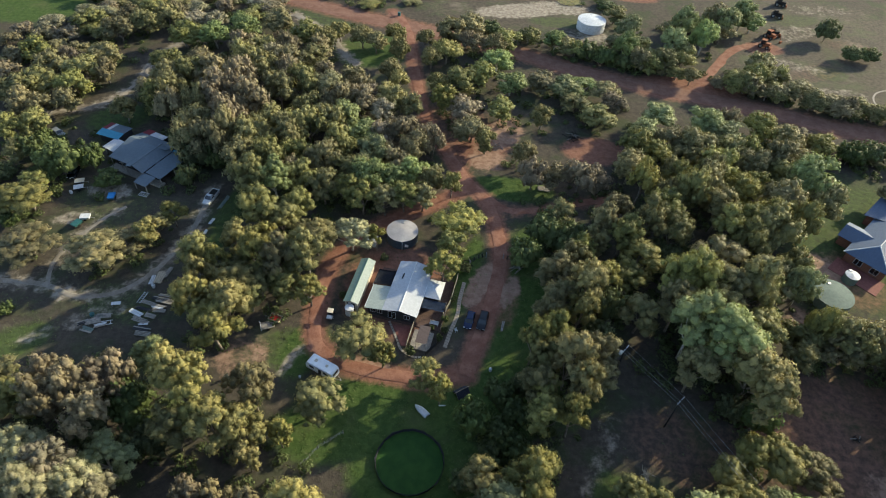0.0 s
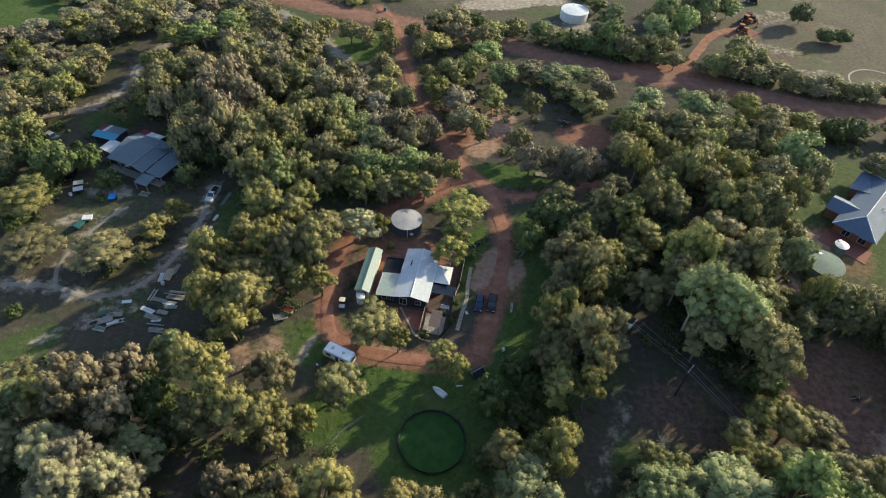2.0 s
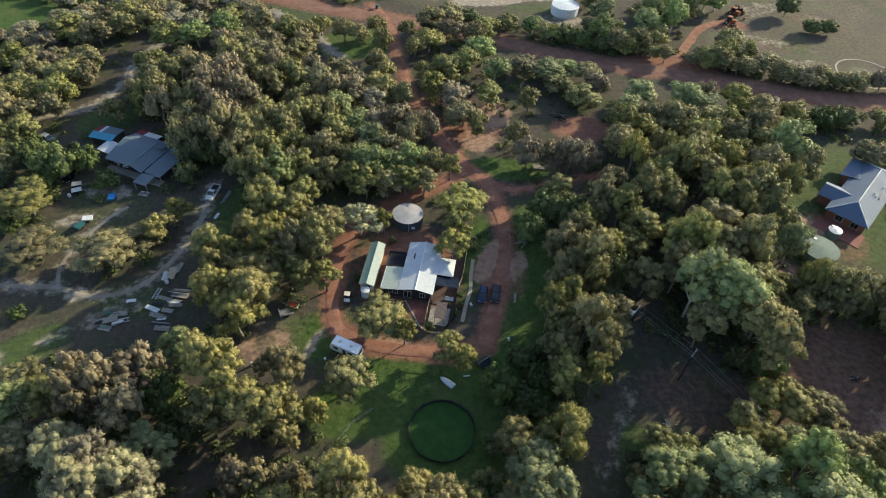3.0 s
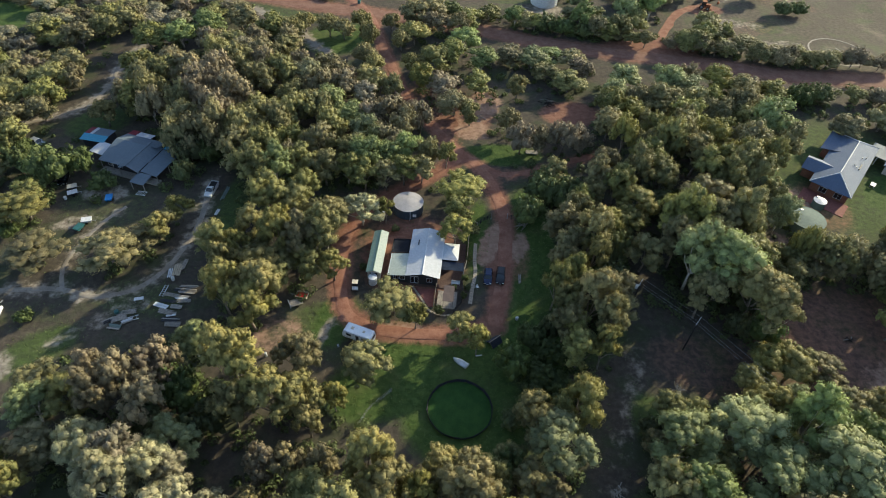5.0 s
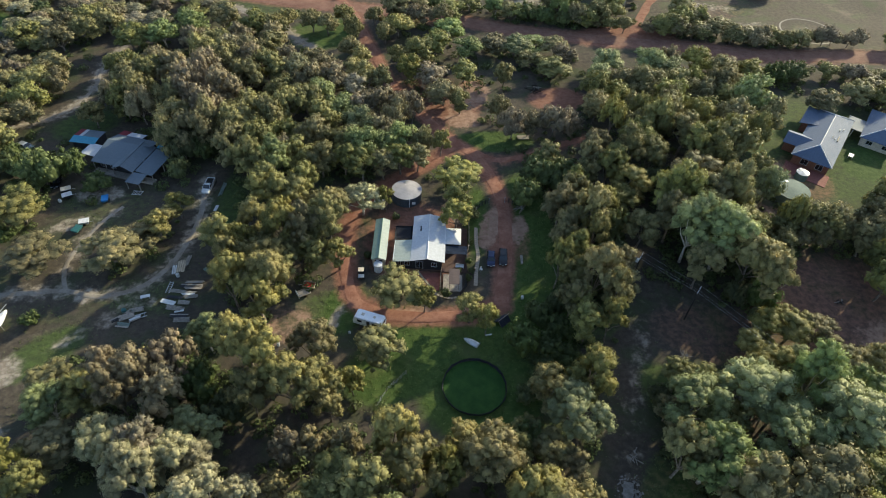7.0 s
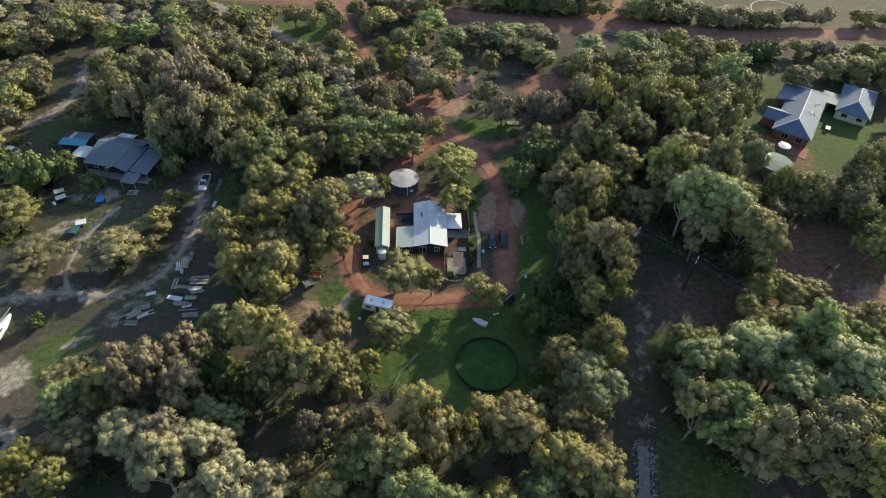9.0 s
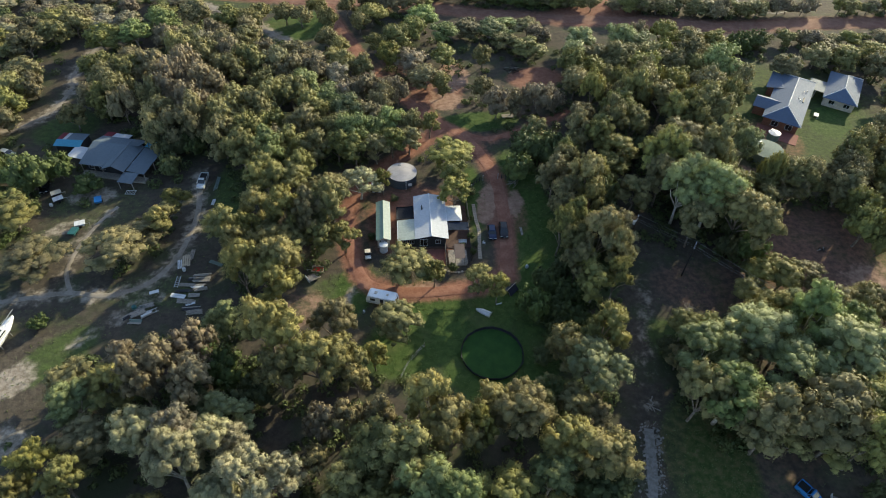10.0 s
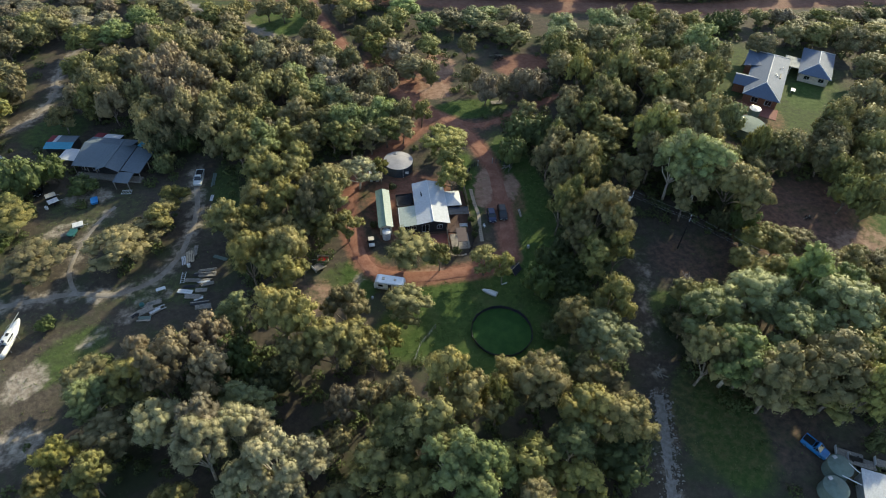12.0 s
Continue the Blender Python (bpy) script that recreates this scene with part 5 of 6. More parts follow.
boards("timber_stack", "dark boards with white sheets on top", (-58.9, 70.4, 0), -6, 4, 3.6, 0.22, P_DARK, 2)
boards("timber_stack", "white crumpled sheet on old boards", (-59.0, 71.7, 0), 8, 2, 2.0, 0.4, P_WHITE)
for x, y, turn, n, length, mat in ((-67.3, 72.6, 12, 4, 3.0, P_WOOD), (-68.6, 72.3, -8, 3, 2.4, P_PALEGREEN), (-67.0, 70.4, 28, 3, 2.2, P_WHITE), (-70.6, 70.6, 35, 3, 2.0, P_DARK), (-57.6, 77.9, -6, 3, 4.4, P_DARK), (-60.0, 76.7, -14, 3, 3.2, P_WOOD),
                                  (-57.2, 75.0, 4, 3, 2.8, P_WOOD), (-60.2, 72.4, -16, 4, 3.0, P_WOOD), (-58.2, 69.2, -4, 4, 3.2, P_WOOD), (-59.2, 85.2, 82, 3, 3.0, P_WOOD), (-61.6, 82.8, 95, 3, 2.6, P_WHITE)):
    boards("timber_stack", "loose stack of weathered boards beside the track", (x, y, 0), turn, n, length, 0.2, mat, 2, 0.1)
boards("timber_stack", "brown planks heaped beside the track", (-68.7, 71.1, 0), 20, 5, 2.8, 0.22, P_WOOD, 3)
boards("timber_stack", "bluish sheets in a low heap", (-69.0, 69.1, 0), -12, 3, 2.6, 0.35, P_PALEGREEN)
boards("timber_stack", "long pale planks beside the parked ute", (-54.5, 108.0, 0), 78, 3, 5.0, 0.22, P_PALEGREEN, 2)
boards("timber_stack", "short pale boards on the grass", (-55.2, 101.6, 0), 75, 2, 2.0, 0.3, P_WHITE)
boards("timber_stack", "short pale boards on the grass", (-55.5, 98.0, 0), 80, 2, 1.4, 0.3, P_WHITE)
boards("timber_stack", "heap of grey palings in a clearing", (22.4, 122.9, 0), -6, 6, 3.4, 0.22, P_WOOD, 2)
boards("timber_stack", "pale plank lying on grass", (0.4, 59.2, 0), 5, 1, 1.4, 0.2, P_WHITE)
boards("timber_stack", "grey planks lying in long grass", (11.6, 78.4, 0), 80, 2, 2.6, 0.2, P_WOOD)


def open_frame(name, label, place, turn, long, wide, material, rungs):
    """A ladder or a bed frame lying down."""
    f = thing(name, label, "frame", place, turn)
    for y in (-wide / 2, wide / 2):
        part("rail", boxed((-long / 2, y - 0.04, 0), (long / 2, y + 0.04, 0.1)), material, f)
    for k in range(rungs):
        x = -long / 2 + long * (k + 0.5) / rungs
        part("rung", boxed((x - 0.03, -wide / 2, 0.03), (x + 0.03, wide / 2, 0.08)), material, f)


open_frame("ladder", "white ladder lying on grass", (-61.8, 78.0, 0), 80, 3.0, 0.7, P_WHITE, 6)
open_frame("bed_frame", "white metal frame lying on a heap", (-66.1, 71.1, 0), 18, 2.2, 0.9, P_WHITE, 3)
open_frame("cattle_rack", "tan timber cattle rack beside the road", (74.4, 186.4, 0), -30, 4.5, 2.0, P_PINE, 4)
open_frame("cattle_rack", "tan timber cattle rack beside the road", (81.8, 182.7, 0), 40, 3.5, 1.5, P_PINE, 3)
open_frame("paver_frame", "pale slatted pallet on the yard grass", (-73.8, 108.6, 0), -12, 2.4, 1.3, P_WHITE, 7)


def folding_table():
    t = thing("folding_table", "white folding table tipped on the grass", "table", (-65.9, 75.5, 0), 10)
    part("tabletop", boxed((-0.9, -0.4, 0.70), (0.9, 0.4, 0.74), 0.01), P_WHITE, t)
    for x in (-0.75, 0.75):
        for y in (-0.3, 0.3):
            part("leg", tubed((x, y, -0.02), (x * 0.95, y, 0.7), 0.025), P_METAL, t)


folding_table()


def drum(name, label, place, r, high, material):
    d = thing(name, label, "container", place)
    n = 14
    ring = lambda rad, z: [(rad * math.cos(2 * math.pi * a / n), rad * math.sin(2 * math.pi * a / n), z) for a in range(n)]
    part("shell", loft(bmesh.new(), [ring(r * 0.95, -0.01), ring(r, 0.04), ring(r, high * 0.34), ring(r * 1.03, high * 0.36), ring(r, high * 0.38), ring(r, high * 0.66), ring(r * 1.03, high * 0.68), ring(r, high * 0.7), ring(r, high * 0.95), ring(r * 0.85, high)]), material, d)
    part("cap", tubed((r * 0.4, 0, high), (r * 0.4, 0, high + 0.06), 0.07), P_DARK, d)


drum("drum", "small white gas bottle standing on dry ground", (-39.5, 61.1, 0), 0.25, 0.95, P_WHITE)
drum("drum", "white plastic drum on grass", (9.2, 67.6, 0), 0.3, 0.7, P_WHITE)
drum("drum", "white plastic drum beside timber stacks", (-60.6, 80.9, 0), 0.35, 0.8, P_WHITE)
drum("bin", "teal rubbish bin beside the red road", (-24.4, 212.0, 0), 0.55, 1.3, P_TEAL)
drum("drum", "teal plastic tub on a heap of planks", (-69.4, 72.5, 0), 0.45, 0.7, P_TEAL)
drum("drum", "white plastic drum under trees", (-82.4, 113.4, 0), 0.35, 0.8, P_WHITE)
drum("drum", "white plastic drum on the sandy yard", (-90.3, 107.0, 0), 0.35, 0.7, P_WHITE)
drum("drum", "white drum on dry paddock", (137.2, 209.2, 0), 0.6, 1.2, P_WHITE)
drum("drum", "white drum on dry paddock", (141.9, 209.7, 0), 0.6, 1.2, P_WHITE)
drum("drum", "small white drum near the caravan", (-26.2, 62.6, 0), 0.22, 0.5, P_WHITE)


def small_trailer(label, place, turn, material, cover):
    t = thing("garden_trailer", label, "trailer", place, turn)
    part("tub", loft(bmesh.new(), [[(-0.9, -0.6, 0.4), (0.9, -0.6, 0.4), (0.9, 0.6, 0.4), (-0.9, 0.6, 0.4)], [(-1.05, -0.75, 0.9), (1.05, -0.75, 0.9), (1.05, 0.75, 0.9), (-1.05, 0.75, 0.9)]]), material, t)
    part("cover", boxed((-1.08, -0.78, 0.9), (1.08, 0.78, 1.0), 0.04), cover, t)
    for s in (-1, 1):
        part("wheel", tubed((0, s * 0.66, 0.28), (0, s * 0.82, 0.28), 0.28, 0.28, 12), P_RUBBER, t)
    part("drawbar", tubed((0.9, 0, 0.42), (1.9, 0, 0.38), 0.04), P_METAL, t)
    part("stand", tubed((1.7, 0, -0.02), (1.7, 0, 0.42), 0.04), P_METAL, t)


small_trailer("small trailer with a white cover in the yard", (-89.0, 108.4, 0), 25, P_DARK, P_WHITE)
small_trailer("small trailer heaped with dark and white gear", (-89.8, 110.6, 0), 20, P_DARK, P_TANK)
small_trailer("small bright blue box trailer on the yard grass", (-80.3, 106.4, 0), 100, P_BLUE, P_BLUE)
small_trailer("teal garden trailer on the grass", (-83.9, 96.6, 0), 70, P_TEAL, P_TEAL)
small_trailer("low white covered trailer on the grass", (-83.0, 98.9, 0), 10, P_WHITE, P_WHITE)


def flat_deck(label, place, turn, long):
    t = thing("flat_trailer", label, "trailer", place, turn)
    for k in range(5):
        part("plank", boxed((-long / 2, -0.8 + 0.33 * k, 0.5), (long / 2, -0.5 + 0.33 * k, 0.55)), P_WOOD, t)
    for y in (-0.6, 0.6):
        part("beam", boxed((-long / 2, y - 0.05, 0.36), (long / 2, y + 0.05, 0.5)), P_METAL, t)
    for x in (-0.4, 0.5):
        for s in (-1, 1):
            part("wheel", tubed((x, s * 0.86, 0.3), (x, s * 1.03, 0.3), 0.3, 0.3, 12), P_RUBBER, t)
    part("headboard", boxed((-long / 2, -0.8, 0.5), (-long / 2 + 0.06, 0.8, 1.2)), P_WHITE, t)


flat_deck("grey timber-decked flat trailer", (42.0, 8.6, 0), -36, 4.4)
flat_deck("grey timber-decked flat trailer", (43.1, 6.9, 0), -36, 4.6)
flat_deck("grey timber-decked flat trailer", (46.6, 5.4, 0), -38, 3.6)


def tractor(label, place, turn, material, boom=False):
    """An earth-moving machine: chassis, cab, wheels and a boom or blade."""
    t = thing("earthmover", label, "tractor", place, turn)
    part("chassis", boxed((-1.0, -1.9, 0.6), (1.0, 1.9, 1.3), 0.08), material, t)
    part("bonnet", boxed((-0.7, -1.9, 1.3), (0.7, -0.3, 1.9), 0.1), material, t)
    part("cab", boxed((-0.75, -0.2, 1.3), (0.75, 1.3, 2.6), 0.06), M_GLASS, t)
    part("cab_roof", boxed((-0.85, -0.3, 2.6), (0.85, 1.4, 2.75), 0.05), material, t)
    for s in (-1, 1):
        wheel(t, s * 1.15, -1.2, 0.55, 0.4)
        wheel(t, s * 1.15, 1.1, 0.75, 0.45)
    if boom:
        part("boom", tubed((0, -1.6, 1.5), (0, -3.2, 2.9), 0.2, 0.16, 6), material, t)
        part("dipper", tubed((0, -3.2, 2.9), (0, -4.3, 1.0), 0.15, 0.12, 6), material, t)
        part("bucket", boxed((-0.5, -4.7, 0.0), (0.5, -4.1, 0.8), 0.08), P_RUST, t)
    else:
        part("blade", boxed((-1.4, -2.5, 0.0), (1.4, -2.3, 0.9), 0.04), P_RUST, t)


tractor("rusty orange-brown tractor on bare earth", (104.5, 211.0, 0), 60, P_RUST)
tractor("old brown loader on bare earth", (108.8, 218.6, 0), 40, P_RUST, True)
tractor("dark tractor in the paddock", (110.5, 220.8, 0), 80, P_CHAR)
tractor("dark machine parked in the paddock", (116.8, 236.8, 0), 70, P_CHAR)
tractor("dark machine parked in the paddock", (121.7, 247.5, 0), 70, P_CHAR)


def helipad():
    p = thing("helipad", "pale ring with a letter mark on reddish bare ground", "helipad", (139.7, 178.3, 0.0), 18, kind="structure")
    bm = bmesh.new()
    n = 56
    ring = lambda r, z: [(r * math.cos(2 * math.pi * a / n), r * math.sin(2 * math.pi * a / n), z) for a in range(n)]
    loft(bm, [ring(9.2, -0.02), ring(9.2, 0.03), ring(9.75, 0.03), ring(9.75, -0.02)], False)
    part("ring", bm, P_WOOD, p)
    for lo, hi in (((-1.7, -2.4, -0.02), (-1.2, 2.4, 0.03)), ((1.2, -2.4, -0.02), (1.7, 2.4, 0.03)), ((-1.2, -0.25, -0.02), (1.2, 0.25, 0.03))):
        part("mark", boxed(lo, hi), P_WOOD, p)


helipad()


def heap(name, label, place, wide, material, count, seed, length=2.0):
    """A heap of crossed sticks or logs."""
    h = thing(name, label, "heap", place)
    rng = random.Random(seed)
    for k in range(count):
        a, r = rng.uniform(0, 6.28), rng.uniform(0, wide / 2)
        c = Vector((r * math.cos(a), r * math.sin(a), 0.08 + (wide / 2 - r) * 0.35 * rng.random()))
        w = Vector((rng.uniform(-1, 1), rng.uniform(-1, 1), rng.uniform(-0.12, 0.18))).normalized() * length * rng.uniform(0.3, 0.6)
        part("log", tubed(c - w, c + w, 0.09, 0.05, 5), material if k % 4 else P_WOOD, h)


heap("bonfire_heap", "unlit heap of charred branches on red earth", (31.7, 146.6, 0), 5.0, P_CHAR, 34, 5, 2.4)
heap("log_heap", "dark logs beside the driveway", (4.0, 96.0, 0), 2.6, P_CHAR, 8, 6)
heap("log_heap", "grey branches lying in grass beside the driveway", (14.4, 94.4, 0), 3.0, P_WOOD, 7, 7, 2.6)
heap("log_heap", "weathered branches on bare ground", (9.6, 138.5, 0), 4.0, P_WOOD, 12, 8, 2.4)
heap("log_heap", "bleached fallen branches under a gum tree", (-7.0, 19.8, 0), 4.0, P_PINE, 12, 9, 2.8)
heap("log_heap", "fallen weathered branches beside the rubble track", (20.0, 31.5, 0), 3.4, P_WOOD, 12, 10, 1.5)
# a black stump, stood in for by heaped charred sticks
heap("log_heap", "black charred stump on bare ground, built as a small stick heap", (76.1, 59.3, 0), 1.6, P_CHAR, 9, 11, 1.2)


def coop():
    c = thing("chicken_coop", "low dark mesh-covered coop with a pale ridge pole", "coop", (3.9, 62.2, 0), 35)
    for s in (-1, 1):
        part("side", loft(bmesh.new(), [[(-1.3, s * 1.0, 0), (1.3, s * 1.0, 0), (1.3, s * 1.05, 0.02), (-1.3, s * 1.05, 0.02)], [(-1.3, s * 0.02, 1.1), (1.3, s * 0.02, 1.1), (1.3, s * 0.07, 1.14), (-1.3, s * 0.07, 1.14)]]), P_CLOTH, c)
    part("ridge_pole", tubed((-1.6, 0, 1.15), (1.6, 0, 1.15), 0.05), P_PINE, c)
    for x in (-1.3, 1.3):
        part("leg", tubed((x, -1.0, -0.03), (x, 0.05, 1.15), 0.035), P_PINE, c)


coop()


def pump_shed():
    s = thing("pump_shed", "small pale pump shed beside the water tank", "shed", (-17.9, 98.6, 0), -10)
    wall_block(s, (-1.0, -0.8, -0.05), (1.0, 0.8, 1.7), P_TANK, 0.06)
    part("roof", slab(bmesh.new(), [(-1.15, -0.95, 1.7), (1.15, -0.95, 1.7), (1.15, 0.95, 1.9), (-1.15, 0.95, 1.9)], 0.04, (1, 0)), R_WHITE, s)
    part("door", boxed((-0.4, -0.84, 0), (0.35, -0.79, 1.55)), P_DARK, s)
    p = thing("plastic_chair", "white moulded plastic chair on its side", "chair", (2.2, 76.2, 0), 30)
    part("seat", boxed((-0.25, -0.25, 0.38), (0.25, 0.25, 0.43), 0.02), P_WHITE, p)
    part("backrest", boxed((-0.25, 0.22, 0.43), (0.25, 0.28, 0.85), 0.02), P_WHITE, p)
    for x in (-0.22, 0.22):
        for y in (-0.22, 0.22):
            part("leg", tubed((x * 1.1, y * 1.1, -0.01), (x, y, 0.4), 0.025), P_WHITE, p)
    t = thing("garden_table", "small white table on the lawn", "table", (109.6, 107.0, 0), 45)
    part("tabletop", boxed((-0.9, -0.6, 0.68), (0.9, 0.6, 0.74), 0.02), P_WHITE, t)
    for x in (-0.75, 0.75):
        for y in (-0.45, 0.45):
            part("leg", boxed((x - 0.04, y - 0.04, -0.01), (x + 0.04, y + 0.04, 0.68)), P_WHITE, t)


pump_shed()
car("car", "white car half hidden under trees", (-104.0, 128.6, 0), 60, P_METAL, 4.4, 1.8, 1.5)

# ---- power line ----
POLES = [(32.9, 68.7, 9.2), (40.9, 58.8, 9.2), (50.8, 42.0, 9.2)]


def power_pole(x, y, high, turn, box_on=False):
    p = thing("power_pole", "timber power pole darkened for shade, with a steel crossarm and insulators", "power pole", (x, y, 0), turn, "power line")
    # near-black paint puts the shade on the pole into its colour
    part("pole", tubed((0, 0, -0.5), (0, 0, high), 0.15, 0.10, 10), P_CHAR, p)
    arm = part("crossarm", boxed((-1.1, -0.08, high - 0.3), (1.1, 0.06, high - 0.16), 0.01), P_METAL, p)
    for k in (-1.0, -0.35, 0.35, 1.0):
        part("insulator", tubed((k, 0, high - 0.16), (k, 0, high + 0.06), 0.06, 0.045, 8), P_WHITE, arm)
    for s in (-1, 1):
        part("brace", tubed((s * 0.75, 0.0, high - 0.3), (0, 0.1, high - 0.95), 0.03), P_METAL, p)
    if box_on:
        part("transformer", boxed((-0.95, 0.1, high - 1.4), (-0.35, 0.6, high - 0.6), 0.05), P_WHITE, p)
        part("side_arm", tubed((-0.6, 0.3, high - 0.6), (-1.7, 0.9, high + 0.5), 0.05), P_METAL, p)


for (px, py, ph), way, on in zip(POLES, (50.5, 46, 28), (True, False, False)):
    power_pole(px, py, ph, way, on)


def power_wires():
    for a, b in zip(POLES, POLES[1:]):
        way = Vector((b[0] - a[0], b[1] - a[1], 0))
        side = Vector((way.y, -way.x, 0)).normalized()
        for k in (-1.0, 0.35, 1.0):
            pts = []
            for j in range(13):
                u = j / 12
                q = Vector(a).lerp(Vector(b), u) + side * k
                pts.append((q.x, q.y, q.z + 0.06 - 0.0035 * way.length_squared ** 0.5 * 4 * 4 * u * (1 - u) * 0.35))
            bm = bmesh.new()
            for p, q in zip(pts, pts[1:]):
                tube(bm, p, q, 0.013, 0.013, 5, False)
            ob = part("power_cable", bm, P_METAL, None, "bare aluminium overhead power cable")
            tagged(ob, category="cable", group="power cables", kind="structure")


power_wires()


def gateway(place, turn, ways):
    """Low dark gate wings that curve away from both sides of a drive."""
    g = thing("entrance_gate", "low dark steel gate wings standing open beside a driveway", "gate", place, turn)
    for side in ways:
        pts = [(side * (1.9 + 0.9 * k), -0.16 * k * k, 0) for k in range(5)]
        for k, (x, y, z) in enumerate(pts):
            part("post", boxed((x - 0.07, y - 0.07, -0.15), (x + 0.07, y + 0.07, 1.35 if k else 1.6)), P_METAL if k in (0, 4) else P_DARK, g)
        for h in (0.35, 0.75, 1.15):
            for a, b in zip(pts, pts[1:]):
                part("rail", tubed((a[0], a[1], h), (b[0], b[1], h), 0.035, None, 5), P_DARK, g)


gateway((9.9, 97.4, 0.0), 0, (-1, 1))

# ---- the trees of the place, stand by stand ----
scatter(PEPPERMINT, [(-118.2, 180.8, 9, 10.5), (-107.8, 177.6, 9, 10.5), (-102.4, 184.4, 9, 10.5), (-118, 155.8, 8.5, 9.9), (-107.6, 154, 9, 10.5), (-106.6, 162.5, 8, 9.3), (-107, 146.1, 8.9, 10.3), (-117, 145.1, 8.9, 10.3), (-121, 141.9, 8.7, 10.1), (-105.7, 139.3, 7.6, 8.3), (-109.4, 134.7, 7.9, 8.2), (-108.6, 127.4, 8.5, 9.5), (-111.8, 124.2, 9, 7.8), (-126.5, 162.7, 8, 9.3), (-96.8, 188.7, 8.8, 10.2), (-87.5, 178, 9, 10.5), (-61.6, 173.3, 9, 10.5), (-64.6, 164.4, 12.3, 9.2), (-62.2, 191.7, 9, 10.5), (-78, 155.5, 11, 10.5), (-77.7, 142.4, 13.1, 8.4), (-81.7, 140.4, 11.1, 8.3), (-70.3, 139, 13, 8.2), (-67.2, 129.7, 12.4, 9.5)])  # northwest
scatter(PEPPERMINT, [(-61.8, 122.5, 14.2, 9.1), (-67.4, 122, 12.5, 7.6)])  # northwest
scatter(BANKSIA, [(-115.3, 134.9, 9.4, 8.2), (-71.4, 155.3, 11.8, 10.5), (-62.5, 152.5, 14.6, 10.5), (-65.3, 142.2, 14.6, 10.5)])  # northwest
scatter(PALE_GUM, [(-78.4, 179.1, 9, 10.5), (-71.1, 185.5, 9.5, 10.5)])  # northwest
scatter(SHRUB, [(-64.2, 120.4, 7.7, 7.7), (-103.8, 118.1, 6.7, 7.8)])  # northwest
scatter(MARRI, [(-88.7, 136.3, 8.4, 7.4)])  # northwest
scatter(PEPPERMINT, [(-107.3, 117.1, 6.9, 6.8), (-60.5, 57.5, 8, 5)])  # west
scatter(MARRI, [(-95.5, 100, 7.9, 12.6), (-88.4, 86.8, 6.2, 11.7), (-73.2, 85.4, 8.3, 12.3), (-68.9, 89.1, 6.6, 7.9), (-64.6, 94.9, 6.9, 6.8), (-62.3, 98.9, 7.7, 6.2), (-65.4, 92.2, 8.4, 5.4)])  # west
scatter(SHRUB, [(-82.5, 111.1, 4, 7.5), (-95.3, 113.8, 9, 10.5), (-89.3, 117, 6.6, 7.7), (-64.9, 113.8, 5.3, 6)])  # west
scatter(BANKSIA, [(-67.6, 55.2, 12, 6.3), (-64, 49.1, 15.2, 7)])  # west
scatter(PEPPERMINT, [(-51.6, 185.8, 9, 10.5), (-45.5, 170.3, 9, 10.5), (-52.2, 167.3, 10.4, 10.5), (-57.7, 157.5, 13, 10.5), (-50.7, 148.9, 11.9, 10.3), (-45.7, 154, 12.4, 10.5), (-42, 144.3, 9.7, 9.3), (-50.1, 134.8, 10.7, 9.7), (-34.6, 137.1, 11.4, 9.8), (-38.8, 132.6, 13.1, 9.6), (-44.2, 128.6, 13.3, 9.4), (-52, 126.5, 13.4, 9.3), (-59, 126.5, 15, 7.8), (-39.9, 122.2, 10.2, 9.2), (-32.9, 121.2, 11.7, 9.1), (-30, 127.6, 11.7, 9.4), (-13.9, 148.9, 8.3, 7), (-0.2, 164.9, 9, 10.5)])  # north
scatter(MARRI, [(-41.4, 190.5, 6.8, 7.1), (-33.5, 186.8, 7.9, 8), (-28.7, 184.4, 7.5, 7), (-44.6, 183.2, 8.8, 6.9), (-23.2, 190.8, 7.6, 7.1), (-20.8, 178.4, 9.5, 7), (-22.1, 167.3, 8.4, 7.5), (-18.9, 161.5, 8.2, 6.4), (-20.2, 151.9, 8.8, 9.6), (-13, 188.6, 7.8, 6.5), (-10.6, 177, 7.9, 7), (-7.5, 163, 7.4, 7.3), (-6.2, 181.1, 8.5, 9.9), (-5.1, 196, 9, 10.5), (-5.2, 154.3, 9, 8.4)])  # north
scatter(BANKSIA, [(-56.4, 142.4, 13.4, 10.5), (-59.5, 132.7, 14.3, 9.6), (-33.8, 148.5, 11, 10.5), (-28.4, 148.5, 10.3, 10.4), (-19.7, 135.2, 8.4, 9.8), (-15.1, 136.1, 10.2, 9.8), (-15.5, 124.6, 8.9, 9.3), (-11, 128.9, 10.6, 7.9), (-6.9, 132, 10.7, 7.2), (-9, 136.1, 8.5, 7.9)])  # north
scatter(PALE_GUM, [(-30.7, 139.8, 10.4, 8.3), (-25.3, 133.4, 8.7, 9.7), (-21.1, 124.9, 10.4, 9.4)])  # north
scatter(SHRUB, [(-59.6, 120.8, 6.6, 7.7)])  # north
